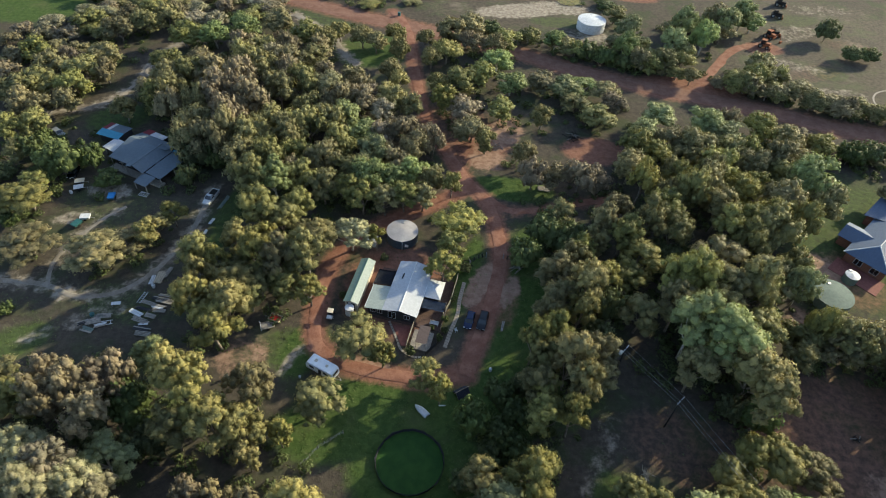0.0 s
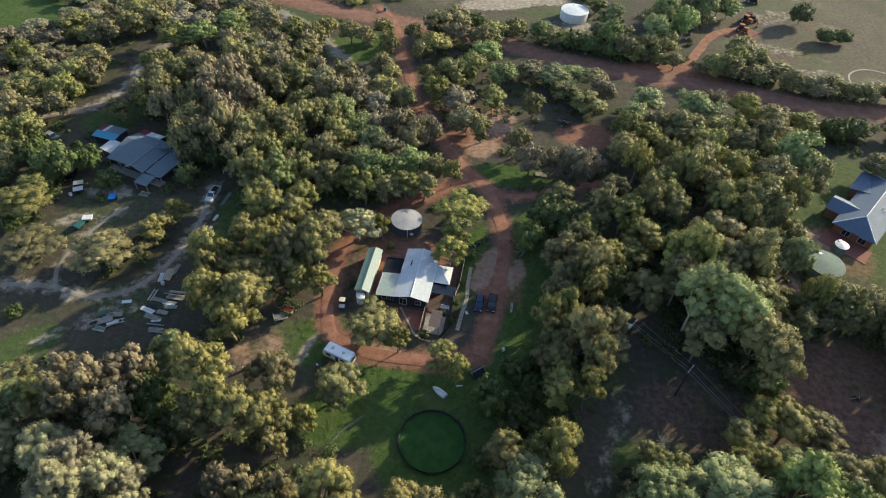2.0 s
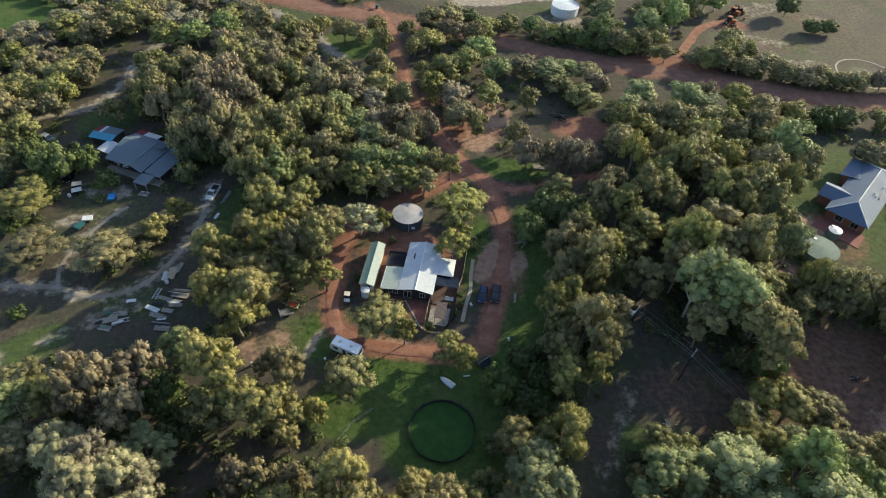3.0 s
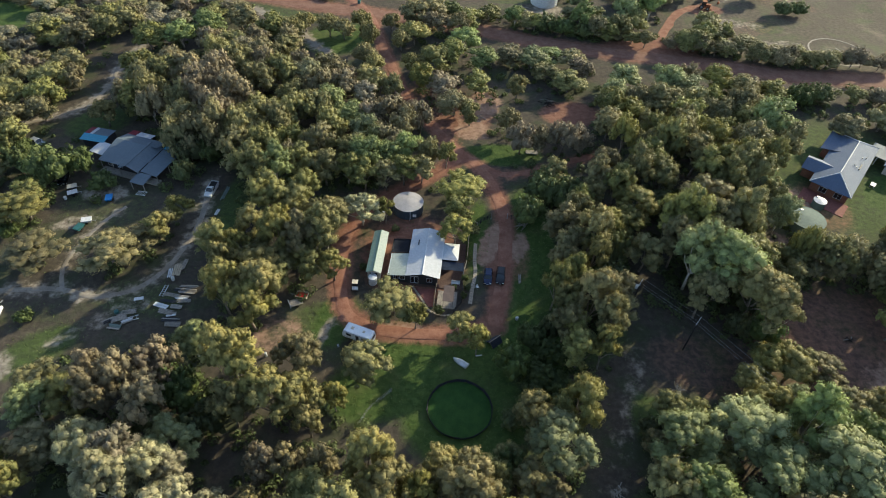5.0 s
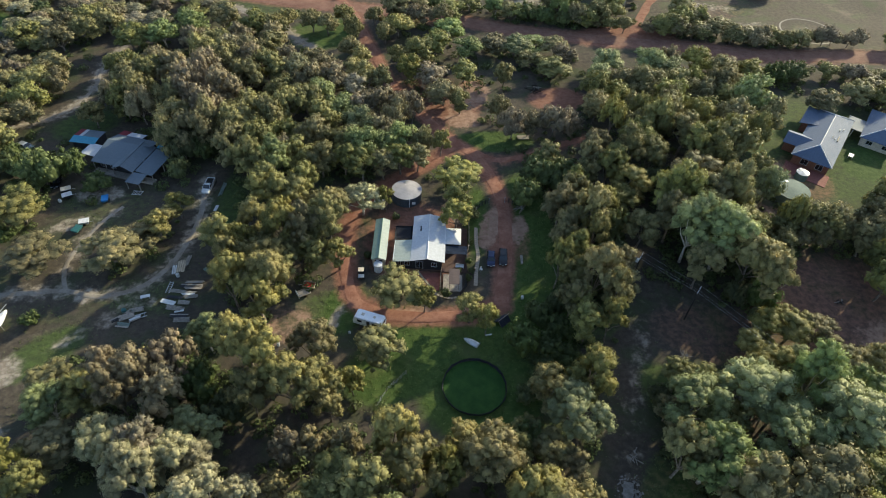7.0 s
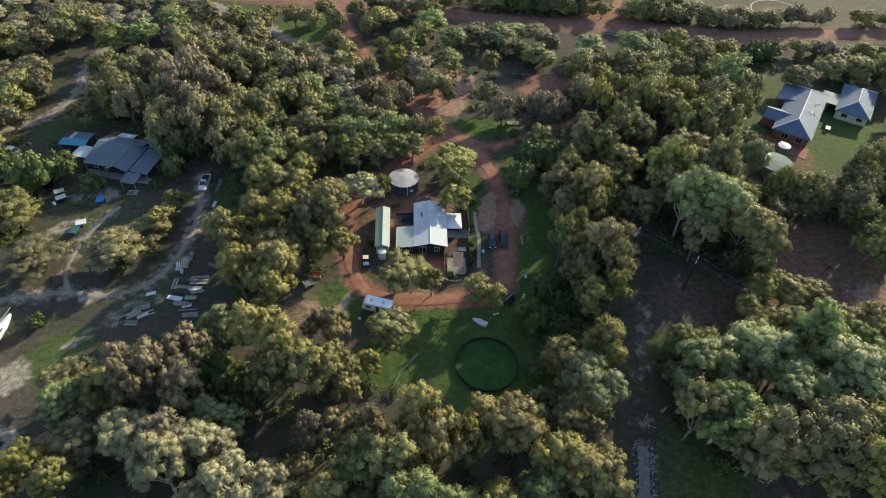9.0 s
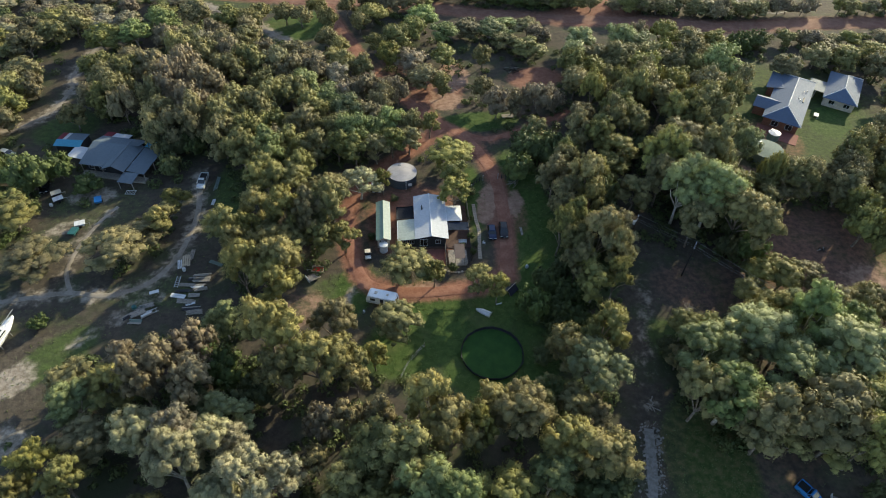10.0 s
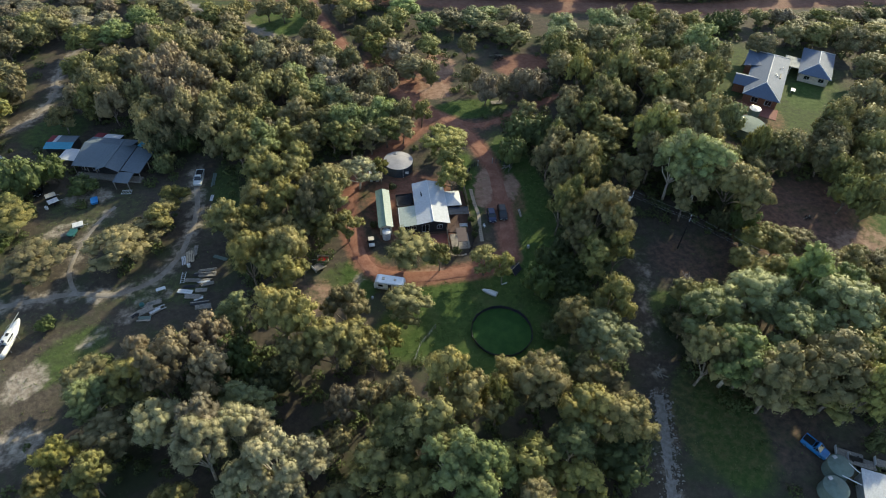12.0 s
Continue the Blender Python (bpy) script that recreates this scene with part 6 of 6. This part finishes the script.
scatter(PEPPERMINT, [(-52, 116.9, 13.3, 10.4), (-45.9, 118.9, 13.3, 9), (-47.1, 109.1, 14.9, 8.6), (-36.6, 113.7, 10.7, 8.8), (-25.6, 118.6, 10, 9), (-5.9, 118, 9.4, 6), (-42.8, 98.8, 14.9, 9.4), (-37.9, 98.2, 12.1, 8.1), (-35.2, 102.1, 12.4, 6.9), (-34.1, 83.8, 15.5, 7.4), (-37.7, 80.6, 10.3, 7.4), (-32.6, 80.4, 10, 7.4), (-39, 77, 9.1, 7.2), (-42.5, 46.7, 14, 6.8), (-21.1, 55.6, 8.2, 9.7)])  # row
scatter(PALE_GUM, [(-42.3, 110.2, 14.2, 8.6), (-21.1, 115.3, 11.7, 8.9), (-15.9, 116.4, 8.9, 8.2), (-10.8, 119.4, 9.3, 7.6)])  # row
scatter(MARRI, [(-1.1, 116.6, 8.8, 5.3), (-39.2, 92.9, 10.8, 5.3), (-39, 85.2, 15.7, 7.5), (-46.4, 82.8, 12.6, 6.2), (-49.1, 79.3, 12.8, 6.1), (-42, 79.1, 11.7, 9.8), (-47.6, 71.3, 15.6, 7.5), (-42.2, 67.3, 13.5, 10.1), (-41.4, 71.5, 15.4, 9.2), (-43.5, 54.8, 19, 8.6), (-40, 51.1, 17.1, 9), (-35.8, 47.6, 14.4, 8.9), (-31.7, 48, 12.2, 8), (-26, 48.8, 8.7, 4.3)])  # row
scatter(BANKSIA, [(-61.8, 52.2, 14.4, 8.1), (-57.3, 53.9, 12.1, 8.2), (-56.4, 48.2, 14.5, 7.9), (-55.6, 55.9, 12.8, 6.3)])  # row
scatter(SHRUB, [(-52, 51.8, 8.4, 8.4), (-47.4, 46.2, 6.9, 8.1), (-56.8, 46.8, 8.6, 8.1)])  # row
scatter(PEPPERMINT, [(-30.8, 110.7, 10.8, 8.7), (-25.5, 110.1, 9.8, 7.2), (-21.4, 108.3, 9.4, 7.2), (-16.2, 108.5, 9.1, 7.2), (-11.9, 110.2, 9.7, 7.3), (-7.6, 110.9, 8.2, 6.6), (0.1, 95.5, 9.1, 6.8), (-31.5, 87.1, 14.6, 7.5), (-29.1, 85.7, 15.5, 7.6)])  # yard
scatter(MARRI, [(1.5, 103.6, 7.8, 12), (-1.4, 89.3, 8.6, 7.2), (-16.6, 96.7, 8.4, 3.8), (-29.2, 93.8, 10.5, 10), (-27.6, 79.5, 8.8, 6.2), (-15.6, 70, 6.8, 11.2), (-11.3, 66.2, 7.8, 4.6), (-2.8, 62.7, 7.7, 7.3), (-0.1, 59.4, 9.4, 4.4)])  # yard
scatter(SHRUB, [(10.6, 60.8, 6.5, 6.2)])  # yard
scatter(BANKSIA, [(0.4, 149.9, 7.6, 10.5), (43.9, 160.7, 6.9, 8.2), (18.7, 122.4, 10.8, 6.9), (23.6, 123.4, 8.1, 7.7), (30.5, 122.9, 10.5, 8.5), (34.8, 122.9, 9.1, 6.9)])  # drive
scatter(PEPPERMINT, [(4.7, 169.2, 8.6, 10), (3, 140.4, 8.3, 10), (7.1, 135.7, 8.1, 6.6), (10.6, 152, 7.1, 8.8), (0.4, 199.9, 8.6, 10), (13.6, 192.4, 7.7, 10), (20.9, 199.1, 5.9, 8.5), (33.7, 193.6, 6.3, 8.5), (51.5, 199.6, 5.8, 10), (57.1, 199.9, 6.4, 10), (59.3, 190.5, 6.2, 10), (52.1, 219.4, 6.7, 9), (23.6, 170.4, 5.8, 10), (33, 159.7, 5.4, 9.1), (38.5, 152.7, 7.1, 10), (46.9, 139.1, 10.9, 8.3), (54.6, 124.1, 12.6, 7.6)])  # drive
scatter(PALE_GUM, [(9.9, 178.2, 8.1, 10), (14.1, 165.9, 8.2, 10), (29.3, 195.4, 7.4, 8.5), (30.2, 166.7, 6.9, 10), (35.8, 169.1, 5.5, 10), (55.5, 153.6, 8.4, 10), (50.2, 145.7, 9, 8.5)])  # drive
scatter(SHRUB, [(8.2, 204.1, 4.2, 8.4), (40.1, 191.4, 6.1, 8.5), (45.1, 189.7, 5.6, 8.5), (52.9, 187.2, 6.4, 8.5), (5.6, 55, 7.2, 7)])  # drive
scatter(MARRI, [(42.8, 166.5, 6.5, 9.4), (22.5, 149.6, 7.8, 6.6), (43.5, 127.9, 10.7, 9.4), (44.7, 120, 15, 7.5), (17, 130.4, 8.7, 7.2)])  # drive
scatter(PEPPERMINT, [(73, 213.9, 7, 10), (81.8, 217.7, 7.2, 10), (70.3, 191.4, 9, 10), (87.9, 210.3, 7.6, 8.7), (85, 179.1, 7.2, 9.7), (95, 188.4, 8.2, 10), (97.8, 182.4, 6.8, 10), (87.8, 178.1, 8.3, 9.4), (104.2, 176.6, 6.7, 10), (108, 171.9, 5.9, 9.6), (96.6, 175.6, 5.6, 9.4), (112.7, 171.2, 6, 10), (119.2, 170.5, 5.8, 10), (125.2, 169.1, 5.5, 9.4), (63.2, 139.5, 11, 11.6), (72.1, 139.5, 10, 9.9), (82.9, 136.1, 12, 10), (76.4, 133.9, 10.6, 10), (61.1, 120.3, 15.3, 9), (83.4, 129, 10.8, 10), (89.5, 119.6, 12.7, 10), (141.9, 122, 10.3, 10)])  # northeast
scatter(PEPPERMINT, [(132.8, 127.5, 8.9, 10), (112.4, 127.5, 8.6, 10), (125.7, 131.5, 8.6, 10)])  # northeast
scatter(PALE_GUM, [(95.1, 223.6, 7.8, 10), (101.8, 221.2, 7.3, 10), (67.9, 151.5, 11.1, 10), (72.8, 147.7, 8.6, 10), (88.6, 126.2, 15, 13)])  # northeast
scatter(SHRUB, [(128.5, 219.5, 7.5, 8.5), (132.5, 206.5, 4.8, 7.6), (138.4, 206.7, 4.8, 7.6), (107.3, 144.7, 6.7, 7.8), (113.9, 145.9, 6.8, 7.9)])  # northeast
scatter(BANKSIA, [(75.6, 154.3, 8.9, 7.2)])  # northeast
scatter(MARRI, [(83.5, 151.5, 9.8, 10), (90.4, 147.8, 8.6, 10), (99.5, 147.2, 7.5, 8.7)])  # northeast
scatter(PEPPERMINT, [(55.6, 117.1, 16.2, 10.3), (47.7, 110.3, 14.5, 10), (49.4, 103.5, 13, 8.3), (44.2, 105, 15.4, 8.3), (77.3, 117.2, 13.8, 10), (66.4, 108.7, 13.8, 9.9), (71.5, 105.2, 16.6, 11.1), (79.8, 110.5, 14.7, 8.6), (65.3, 101, 14.9, 8.1), (61.7, 105.2, 14.4, 8.3), (50.3, 87.2, 18.2, 10), (55.7, 86.4, 15.5, 9.9), (60.8, 85.9, 18.5, 8.7), (46.4, 86.9, 18.2, 8.7), (77.3, 78.3, 11.7, 9.6), (81.1, 76.4, 12.1, 8.3), (73.2, 79.2, 14.3, 6.1), (93.9, 77.2, 11.6, 10.9), (105.3, 77.6, 11.7, 11.1), (118.9, 91.7, 12.7, 10.3), (134.3, 105.4, 10.1, 11.1), (97.7, 66.6, 10.9, 10.4), (83.6, 59.2, 12.5, 8.4), (86.8, 55.5, 14.5, 8.3)])  # east
scatter(PEPPERMINT, [(87.3, 65.5, 12.3, 8.7), (103.6, 84.5, 13.3, 8.1)])  # east
scatter(PALE_GUM, [(46.4, 74.3, 18.8, 11.5), (51.8, 71.1, 19, 12.5), (74, 90.6, 12.6, 7.1)])  # east
scatter(MARRI, [(55.2, 65.5, 18.1, 12), (56.2, 59.5, 17.9, 8.4)])  # east
scatter(SHRUB, [(47.2, 99.2, 6.7, 8.3), (54.3, 55.5, 4.8, 4.4)])  # east
scatter(PEPPERMINT, [(37.6, 109.9, 11.9, 7.1), (32.8, 103, 15.3, 6.9), (19.9, 72, 14.2, 6.7), (16.4, 60.7, 13.5, 6.3), (18.1, 55.3, 12.2, 7), (16.5, 69.8, 14.8, 5.7)])  # gully
scatter(MARRI, [(27.2, 83.3, 17.5, 7.8), (32.3, 88.5, 11.9, 6.4), (26, 77.6, 14.9, 6.5), (22.6, 64.6, 17.8, 8), (24.9, 60.4, 16, 6.4), (22.6, 55.2, 14.2, 5.3)])  # gully
scatter(SHRUB, [(16, 95.7, 7.5, 8.2), (21.4, 103.5, 8.4, 9.9), (26.2, 100.2, 8.7, 8.4), (29.6, 74.7, 7.1, 7.3), (32.9, 83.4, 8.1, 7.7)])  # gully
scatter(MARRI, [(-30, 44.1, 10, 4.9), (15, 43.5, 14.5, 8.1), (7.6, 42.5, 11.9, 7.1), (0.5, 24, 14.9, 8.7), (4.9, 21.1, 15.4, 9.1), (-5.4, 30.3, 17.2, 8.9), (-8.1, 34.1, 12.5, 7.1), (-20, 34.3, 18.5, 8.4), (-17.3, 29.9, 16.1, 9.6), (-12.6, 29.7, 14.1, 6.9), (-37.8, 31.5, 9.8, 4.3), (-78.5, 39.7, 11.7, 6), (-79.9, 35.2, 10.4, 5.3)])  # front
scatter(PALE_GUM, [(29.4, 35.1, 16.3, 10.9), (40.1, 36.7, 15.4, 12.4), (29, 26.1, 16.9, 12.4), (42.6, 27.9, 16.1, 14), (51.6, 37.2, 19, 9.3), (53.3, 29, 17.6, 13.3), (-23, 21.7, 17.5, 9), (-19.3, 18.9, 16.3, 9.8)])  # front
scatter(BEIGE_GUM, [(-64.2, 41.5, 11.8, 8.5), (-57.5, 38.1, 16.4, 8.1), (-52.5, 36.1, 14.7, 8), (-57.5, 33.3, 18.2, 7.9), (-49.8, 35.3, 12.5, 6.3), (-47.6, 28.5, 17, 9.8), (-42.8, 29.1, 12.9, 7.3), (-52.4, 26.4, 13.8, 7.8), (-46.7, 24.6, 11.5, 6.1), (-21.9, 96.2, 9, 9.2)])  # front
scatter(BANKSIA, [(-36.7, 36.5, 12.7, 5.5), (-32.4, 36, 11.9, 5.5), (-27.4, 35.7, 11.8, 5.5)])  # front
scatter(PEPPERMINT, [(41.3, 19.2, 19.2, 13.2), (32.1, 19.8, 17.6, 11.1), (51.9, 20.8, 15.9, 12.6), (24.9, 27.6, 16.8, 8.3), (45.7, 13.9, 17.8, 8), (-24.8, 27.2, 16.5, 10.2), (-29.8, 29.6, 12.8, 11.3), (-29.1, 20.7, 13, 9.7), (-34.1, 25.3, 12.3, 7.7), (-73.6, 35.4, 12.1, 6.3)])  # front
scatter(SHRUB, [(2.7, 36.1, 6, 5.5), (3.9, 17, 8.1, 10.6), (46.7, 8.5, 4.7, 4.1)])  # front

scatter(PEPPERMINT, [(92, 74, 13, 9), (97, 81, 14, 10), (103, 72, 12, 9), (109, 80, 13, 10), (109, 88, 11, 8)])  # by the brick house
scatter(SHRUB, [(-6.4, 70, 1.8, 2.2), (-0.2, 78.4, 1.6, 1.6), (0, 75.6, 1.7, 1.6), (1.3, 84, 1.5, 1.4), (-1, 73.6, 1.6, 1.7), (-2.6, 76.2, 1.3, 1.1), (3.4, 92.5, 2.2, 2.6), (-14.5, 94, 1.6, 2.2), (-21.6, 82.5, 1.5, 2)])  # garden shrubs


def hedge(line, x0, x1, off, seed, tall=1.0):
    """Trees and tall bushes in a row along one side of a lane."""
    rng = random.Random(seed)
    for k in range(2, len(line) - 2, 2):
        x, y = line[k]
        if not x0 < x < x1 or rng.random() < 0.12:
            continue
        d = line[k + 1] - line[k - 1]
        d /= np.linalg.norm(d)
        wide = rng.uniform(5.5, 8.0)
        kind = rng.choice([PEPPERMINT, MARRI, BANKSIA])
        scatter(kind, [(x + d[1] * off + rng.uniform(-1, 1), y - d[0] * off + rng.uniform(-1, 1), tall * wide * rng.uniform(0.75, 1.1), wide)])


hedge(ROAD, -8, 12, 6.8, 62)
hedge(ROAD, 66, 215, -7.0, 63)
hedge(ROAD, 92, 215, 15.5, 64, 0.75)
hedge(ROAD, 22, 66, -8.2, 66, 0.8)
scatter(PEPPERMINT, [(70, 78.5, 9, 8), (77, 76, 9.5, 8), (84, 78.5, 11, 9), (63, 81, 9, 7.5), (88, 72, 12, 9)])  # below the brick house


def grow(rows, spacing, kinds, seed, size=(6.5, 9.5)):
    """Fills stretches of bush, given as x and y from and to, with trees wherever a gap is left."""
    rng = random.Random(seed)
    lanes = np.vstack([DRIVE, LOOP, ROAD, WEST, WEST_FORK, NORTH_WEST, EAST, SPUR, NORTH_PATH])
    near = list(PLANTED)
    for x0, x1, y0, y1 in rows:
        x = x0
        while x < x1:
            y = y0
            while y < y1:
                px, py = x + rng.uniform(-0.4, 0.4) * spacing, y + rng.uniform(-0.4, 0.4) * spacing
                kind, wide = rng.choice(kinds), rng.uniform(*size)
                y += spacing
                if np.min((lanes[:, 0] - px) ** 2 + (lanes[:, 1] - py) ** 2) < (wide / 2 + 2.2) ** 2:
                    continue
                if is_open(px, py, 0.4 * wide):
                    continue
                if patches(np.array([px]), np.array([py]), DRY + GRASS + GRASS_EDGE + RED + SANDY_AND_LIT)[0] > 0.3:
                    continue
                if any((px - a) ** 2 + (py - b) ** 2 < r * r for a, b, r in ((-78, 118, 19), (104, 112, 26), (126, 113, 17), (-89, 129, 8))):
                    continue
                if any((px - a) ** 2 + (py - b) ** 2 < (0.62 * wide) ** 2 for a, b, h in near):
                    continue
                tall = sorted(near, key=lambda q: (q[0] - px) ** 2 + (q[1] - py) ** 2)[:3]
                high = min(sum(q[2] for q in tall) / 3 * rng.uniform(0.7, 1.05), 1.9 * wide)
                if kind is SHRUB:
                    high = min(high, 0.8 * wide)
                near.append((px, py, high))
                scatter(kind, [(px, py, high, wide)])
            x += spacing


grow([(-150, -62, 134, 235), (-60, -20, 118, 178), (-20, -8, 118, 150)], 8.5, [PEPPERMINT, BANKSIA, BANKSIA, BEIGE_GUM], 21, (7.0, 9.5))
grow([(-165, -70, 200, 260), (-60, 60, 218, 262)], 7.5, [PEPPERMINT, MARRI, SHRUB], 22)
grow([(40, 86, 96, 148)], 9.0, [PEPPERMINT, MARRI, MARRI], 29, (9.5, 13.0))
grow([(40, 78, 66, 148), (16, 40, 84, 110), (45, 104, 128, 148)], 7.0, [PEPPERMINT, PEPPERMINT, MARRI], 23)
scatter(PEPPERMINT, [(31, 25, 9, 9), (36, 19.5, 9.5, 9), (43, 17, 9.5, 9.5), (50, 16, 9, 9), (28, 32, 8, 8)])
scatter(PALE_GUM, [(10.5, 36.2, 14, 10.5)])
scatter(PEPPERMINT, [(5.3, 32.9, 7, 7), (8.4, 30.2, 6, 6.5), (3.1, 37.4, 5, 5.5), (8.1, 41.8, 6, 6)])
scatter(PEPPERMINT, [(18.5, 67, 13, 7), (20.5, 71.5, 14, 7), (19.5, 77, 12.5, 6), (22, 81, 13, 7), (18.5, 60, 12, 6), (29, 70, 12, 7), (28, 64, 11, 6.5), (22, 88, 13, 7), (26, 92, 13, 7)])  # gully
scatter(SHRUB, [(-85.8, 71.4, 2.6, 3.8), (10.5, 53.5, 5, 6), (13.5, 57, 6, 6), (9, 49.5, 4, 5), (13, 51, 5, 6), (14.5, 63, 6, 5)])
scatter(SHRUB, [(57, 60.5, 7, 7), (60, 64.5, 8, 7.5), (61, 69, 8, 7), (57.5, 67, 8, 7), (53, 62, 6, 6), (50, 75, 8, 8), (55, 79, 8, 8), (60, 76, 8, 8)])  # under the tall gums; most unseen, added to block sun passing beneath
scatter(PEPPERMINT, [(31.5, 43, 9, 7), (34.5, 40.5, 10, 7.5), (27.6, 37.6, 7, 5)])
scatter(SHRUB, [(4.2, 44.8, 2.5, 4), (28.2, 41.5, 3, 5), (7.8, 47.7, 3, 5)])
scatter(PALE_GUM, [(74.1, 209.9, 13, 9), (78.6, 200.4, 13, 10), (89.9, 215, 13, 10), (98.2, 222.5, 12, 9), (67.7, 196, 12, 9), (54.5, 205.2, 11, 9), (51.4, 190.7, 11, 9)])  # beyond the road
scatter(PEPPERMINT, [(55.4, 186.6, 9, 8.5), (59.5, 185.3, 8, 8), (95.3, 189.6, 9, 9), (99.4, 184.5, 8, 8), (87, 218.2, 12, 10), (91.2, 181.9, 9, 8), (63.7, 186.2, 9, 9)])
scatter(MARRI, [(53.5, 51.6, 9, 8), (58, 51, 9, 8.5), (63, 49.8, 8, 8), (48.6, 48.1, 8, 7)])
grow([(-74, -30, 14, 62), (-52, -41, 62, 104), (-30, 4, 8, 36), (30, 80, 16, 46)], 6.0, [MARRI, PEPPERMINT, PALE_GUM], 24)
grow([(14, 36, 60, 110), (-125, -98, 84, 126)], 6.5, [SHRUB, SHRUB, PEPPERMINT], 25, (4.5, 7.0))
grow([(13, 31, 46, 100)], 7.0, [PEPPERMINT, SHRUB, SHRUB], 27, (4.5, 6.5))
grow([(122, 200, 50, 140)], 7.0, [PEPPERMINT, MARRI], 26)


def undergrowth():
    """Low scrub between the trees, as one growth."""
    rng = np.random.default_rng(12)
    spots = [(o.location.x, o.location.y) for o in scene.collection.objects if o.name.startswith(("peppermint_tree", "marri_tree", "gum_tree", "banksia_tree", "shrub"))]
    verts, faces, total = [], [], 0
    lanes = np.vstack([DRIVE, LOOP, ROAD, WEST, WEST_FORK, NORTH_WEST, EAST])
    for x, y in spots:
        for k in range(6):
            px, py = x + rng.normal(0, 4.5), y + rng.normal(0, 4.5)
            if np.min((lanes[:, 0] - px) ** 2 + (lanes[:, 1] - py) ** 2) < 20 or (-31 < px < 14 and 54 < py < 104):
                continue
            if is_open(px, py) or patches(np.array([px]), np.array([py]), DRY + GRASS + RED)[0] > 0.45:
                continue
            r = rng.uniform(0.6, 1.9)
            n = int(42 * r)
            d = rng.normal(0, 1, (n, 3))
            d /= np.linalg.norm(d, axis=1)[:, None]
            d[:, 2] = np.abs(d[:, 2])
            place = np.array((px, py, r * 0.15)) + d * r * rng.uniform(0.5, 1.05, (n, 1)) * np.array((1, 1, 0.75))
            nor = d + rng.normal(0, 0.5, (n, 3))
            t1 = np.cross(nor, rng.normal(0, 1, (n, 3)))
            t1 /= np.linalg.norm(t1, axis=1)[:, None]
            t2 = np.cross(nor, t1)
            t2 /= np.linalg.norm(t2, axis=1)[:, None]
            s = 0.30 * rng.uniform(0.7, 1.3, (n, 1))
            verts.append(np.stack([place + t1 * s, place - t1 * s * 0.5 + t2 * s * 0.8, place - t1 * s * 0.5 - t2 * s * 0.8], 1).reshape(-1, 3))
            faces += (np.arange(3 * n).reshape(-1, 3) + total).tolist()
            total += 3 * n
    me = bpy.data.meshes.new("undergrowth")
    me.from_pydata(np.vstack(verts).tolist(), [], faces)
    me.materials.append(L_SHRUB)
    tagged(new("undergrowth", me), "low dark green scrub under the trees", "undergrowth", kind="stuff")


undergrowth()


def grass_tufts():
    """Clumps of longer grass and weeds on the open ground, as one growth."""
    rng = np.random.default_rng(31)
    n = 26000
    x, y = rng.uniform(-100, 60, n), rng.uniform(0, 130, n)
    cover = np.maximum(patches(x, y, GRASS), patches(x, y, GRASS_EDGE)) + 0.25 * patches(x, y, DRY) + 0.06
    lanes = np.vstack([DRIVE, LOOP, WEST, WEST_FORK, SPUR])
    keep = rng.random(n) < cover
    keep &= ~((x + 4.3) ** 2 + (y - 48) ** 2 < 42)
    keep &= ~((np.abs(x + 9) < 11) & (np.abs(y - 84) < 10))
    keep &= ~((np.abs(x + 78) < 13) & (np.abs(y - 119) < 10))
    x, y = x[keep], y[keep]
    far = np.ones(len(x), bool)
    for px, py in lanes:
        far &= (x - px) ** 2 + (y - py) ** 2 > 4.0
    x, y = x[far], y[far]
    m = len(x)
    blades = 5
    base = np.repeat(np.stack([x, y, np.full(m, -0.05)], 1), blades, 0)
    k = m * blades
    size = np.repeat(rng.uniform(0.08, 0.21, m), blades)[:, None]
    off = np.concatenate([rng.normal(0, 1, (k, 2)) * size * 0.9, np.zeros((k, 1))], 1)
    a = rng.uniform(0, 6.28, k)
    side = np.stack([np.cos(a), np.sin(a), np.zeros(k)], 1) * size * 0.45
    tip = np.stack([rng.normal(0, 0.6, k), rng.normal(0, 0.6, k), rng.uniform(0.6, 1.3, k)], 1) * size
    p = base + off
    tri = np.stack([p - side, p + side, p + tip], 1).reshape(-1, 3)
    me = bpy.data.meshes.new("grass_tufts")
    me.from_pydata(tri.tolist(), [], np.arange(3 * k).reshape(-1, 3).tolist())
    me.materials.append(L_GRASS)
    tagged(new("grass_tufts", me), "tufts of green grass and weeds on open ground", "grass", kind="stuff")


L_GRASS = leafage("grass_blades", (0.150, 0.205, 0.055), (0.070, 0.115, 0.030), 0.04)
grass_tufts()
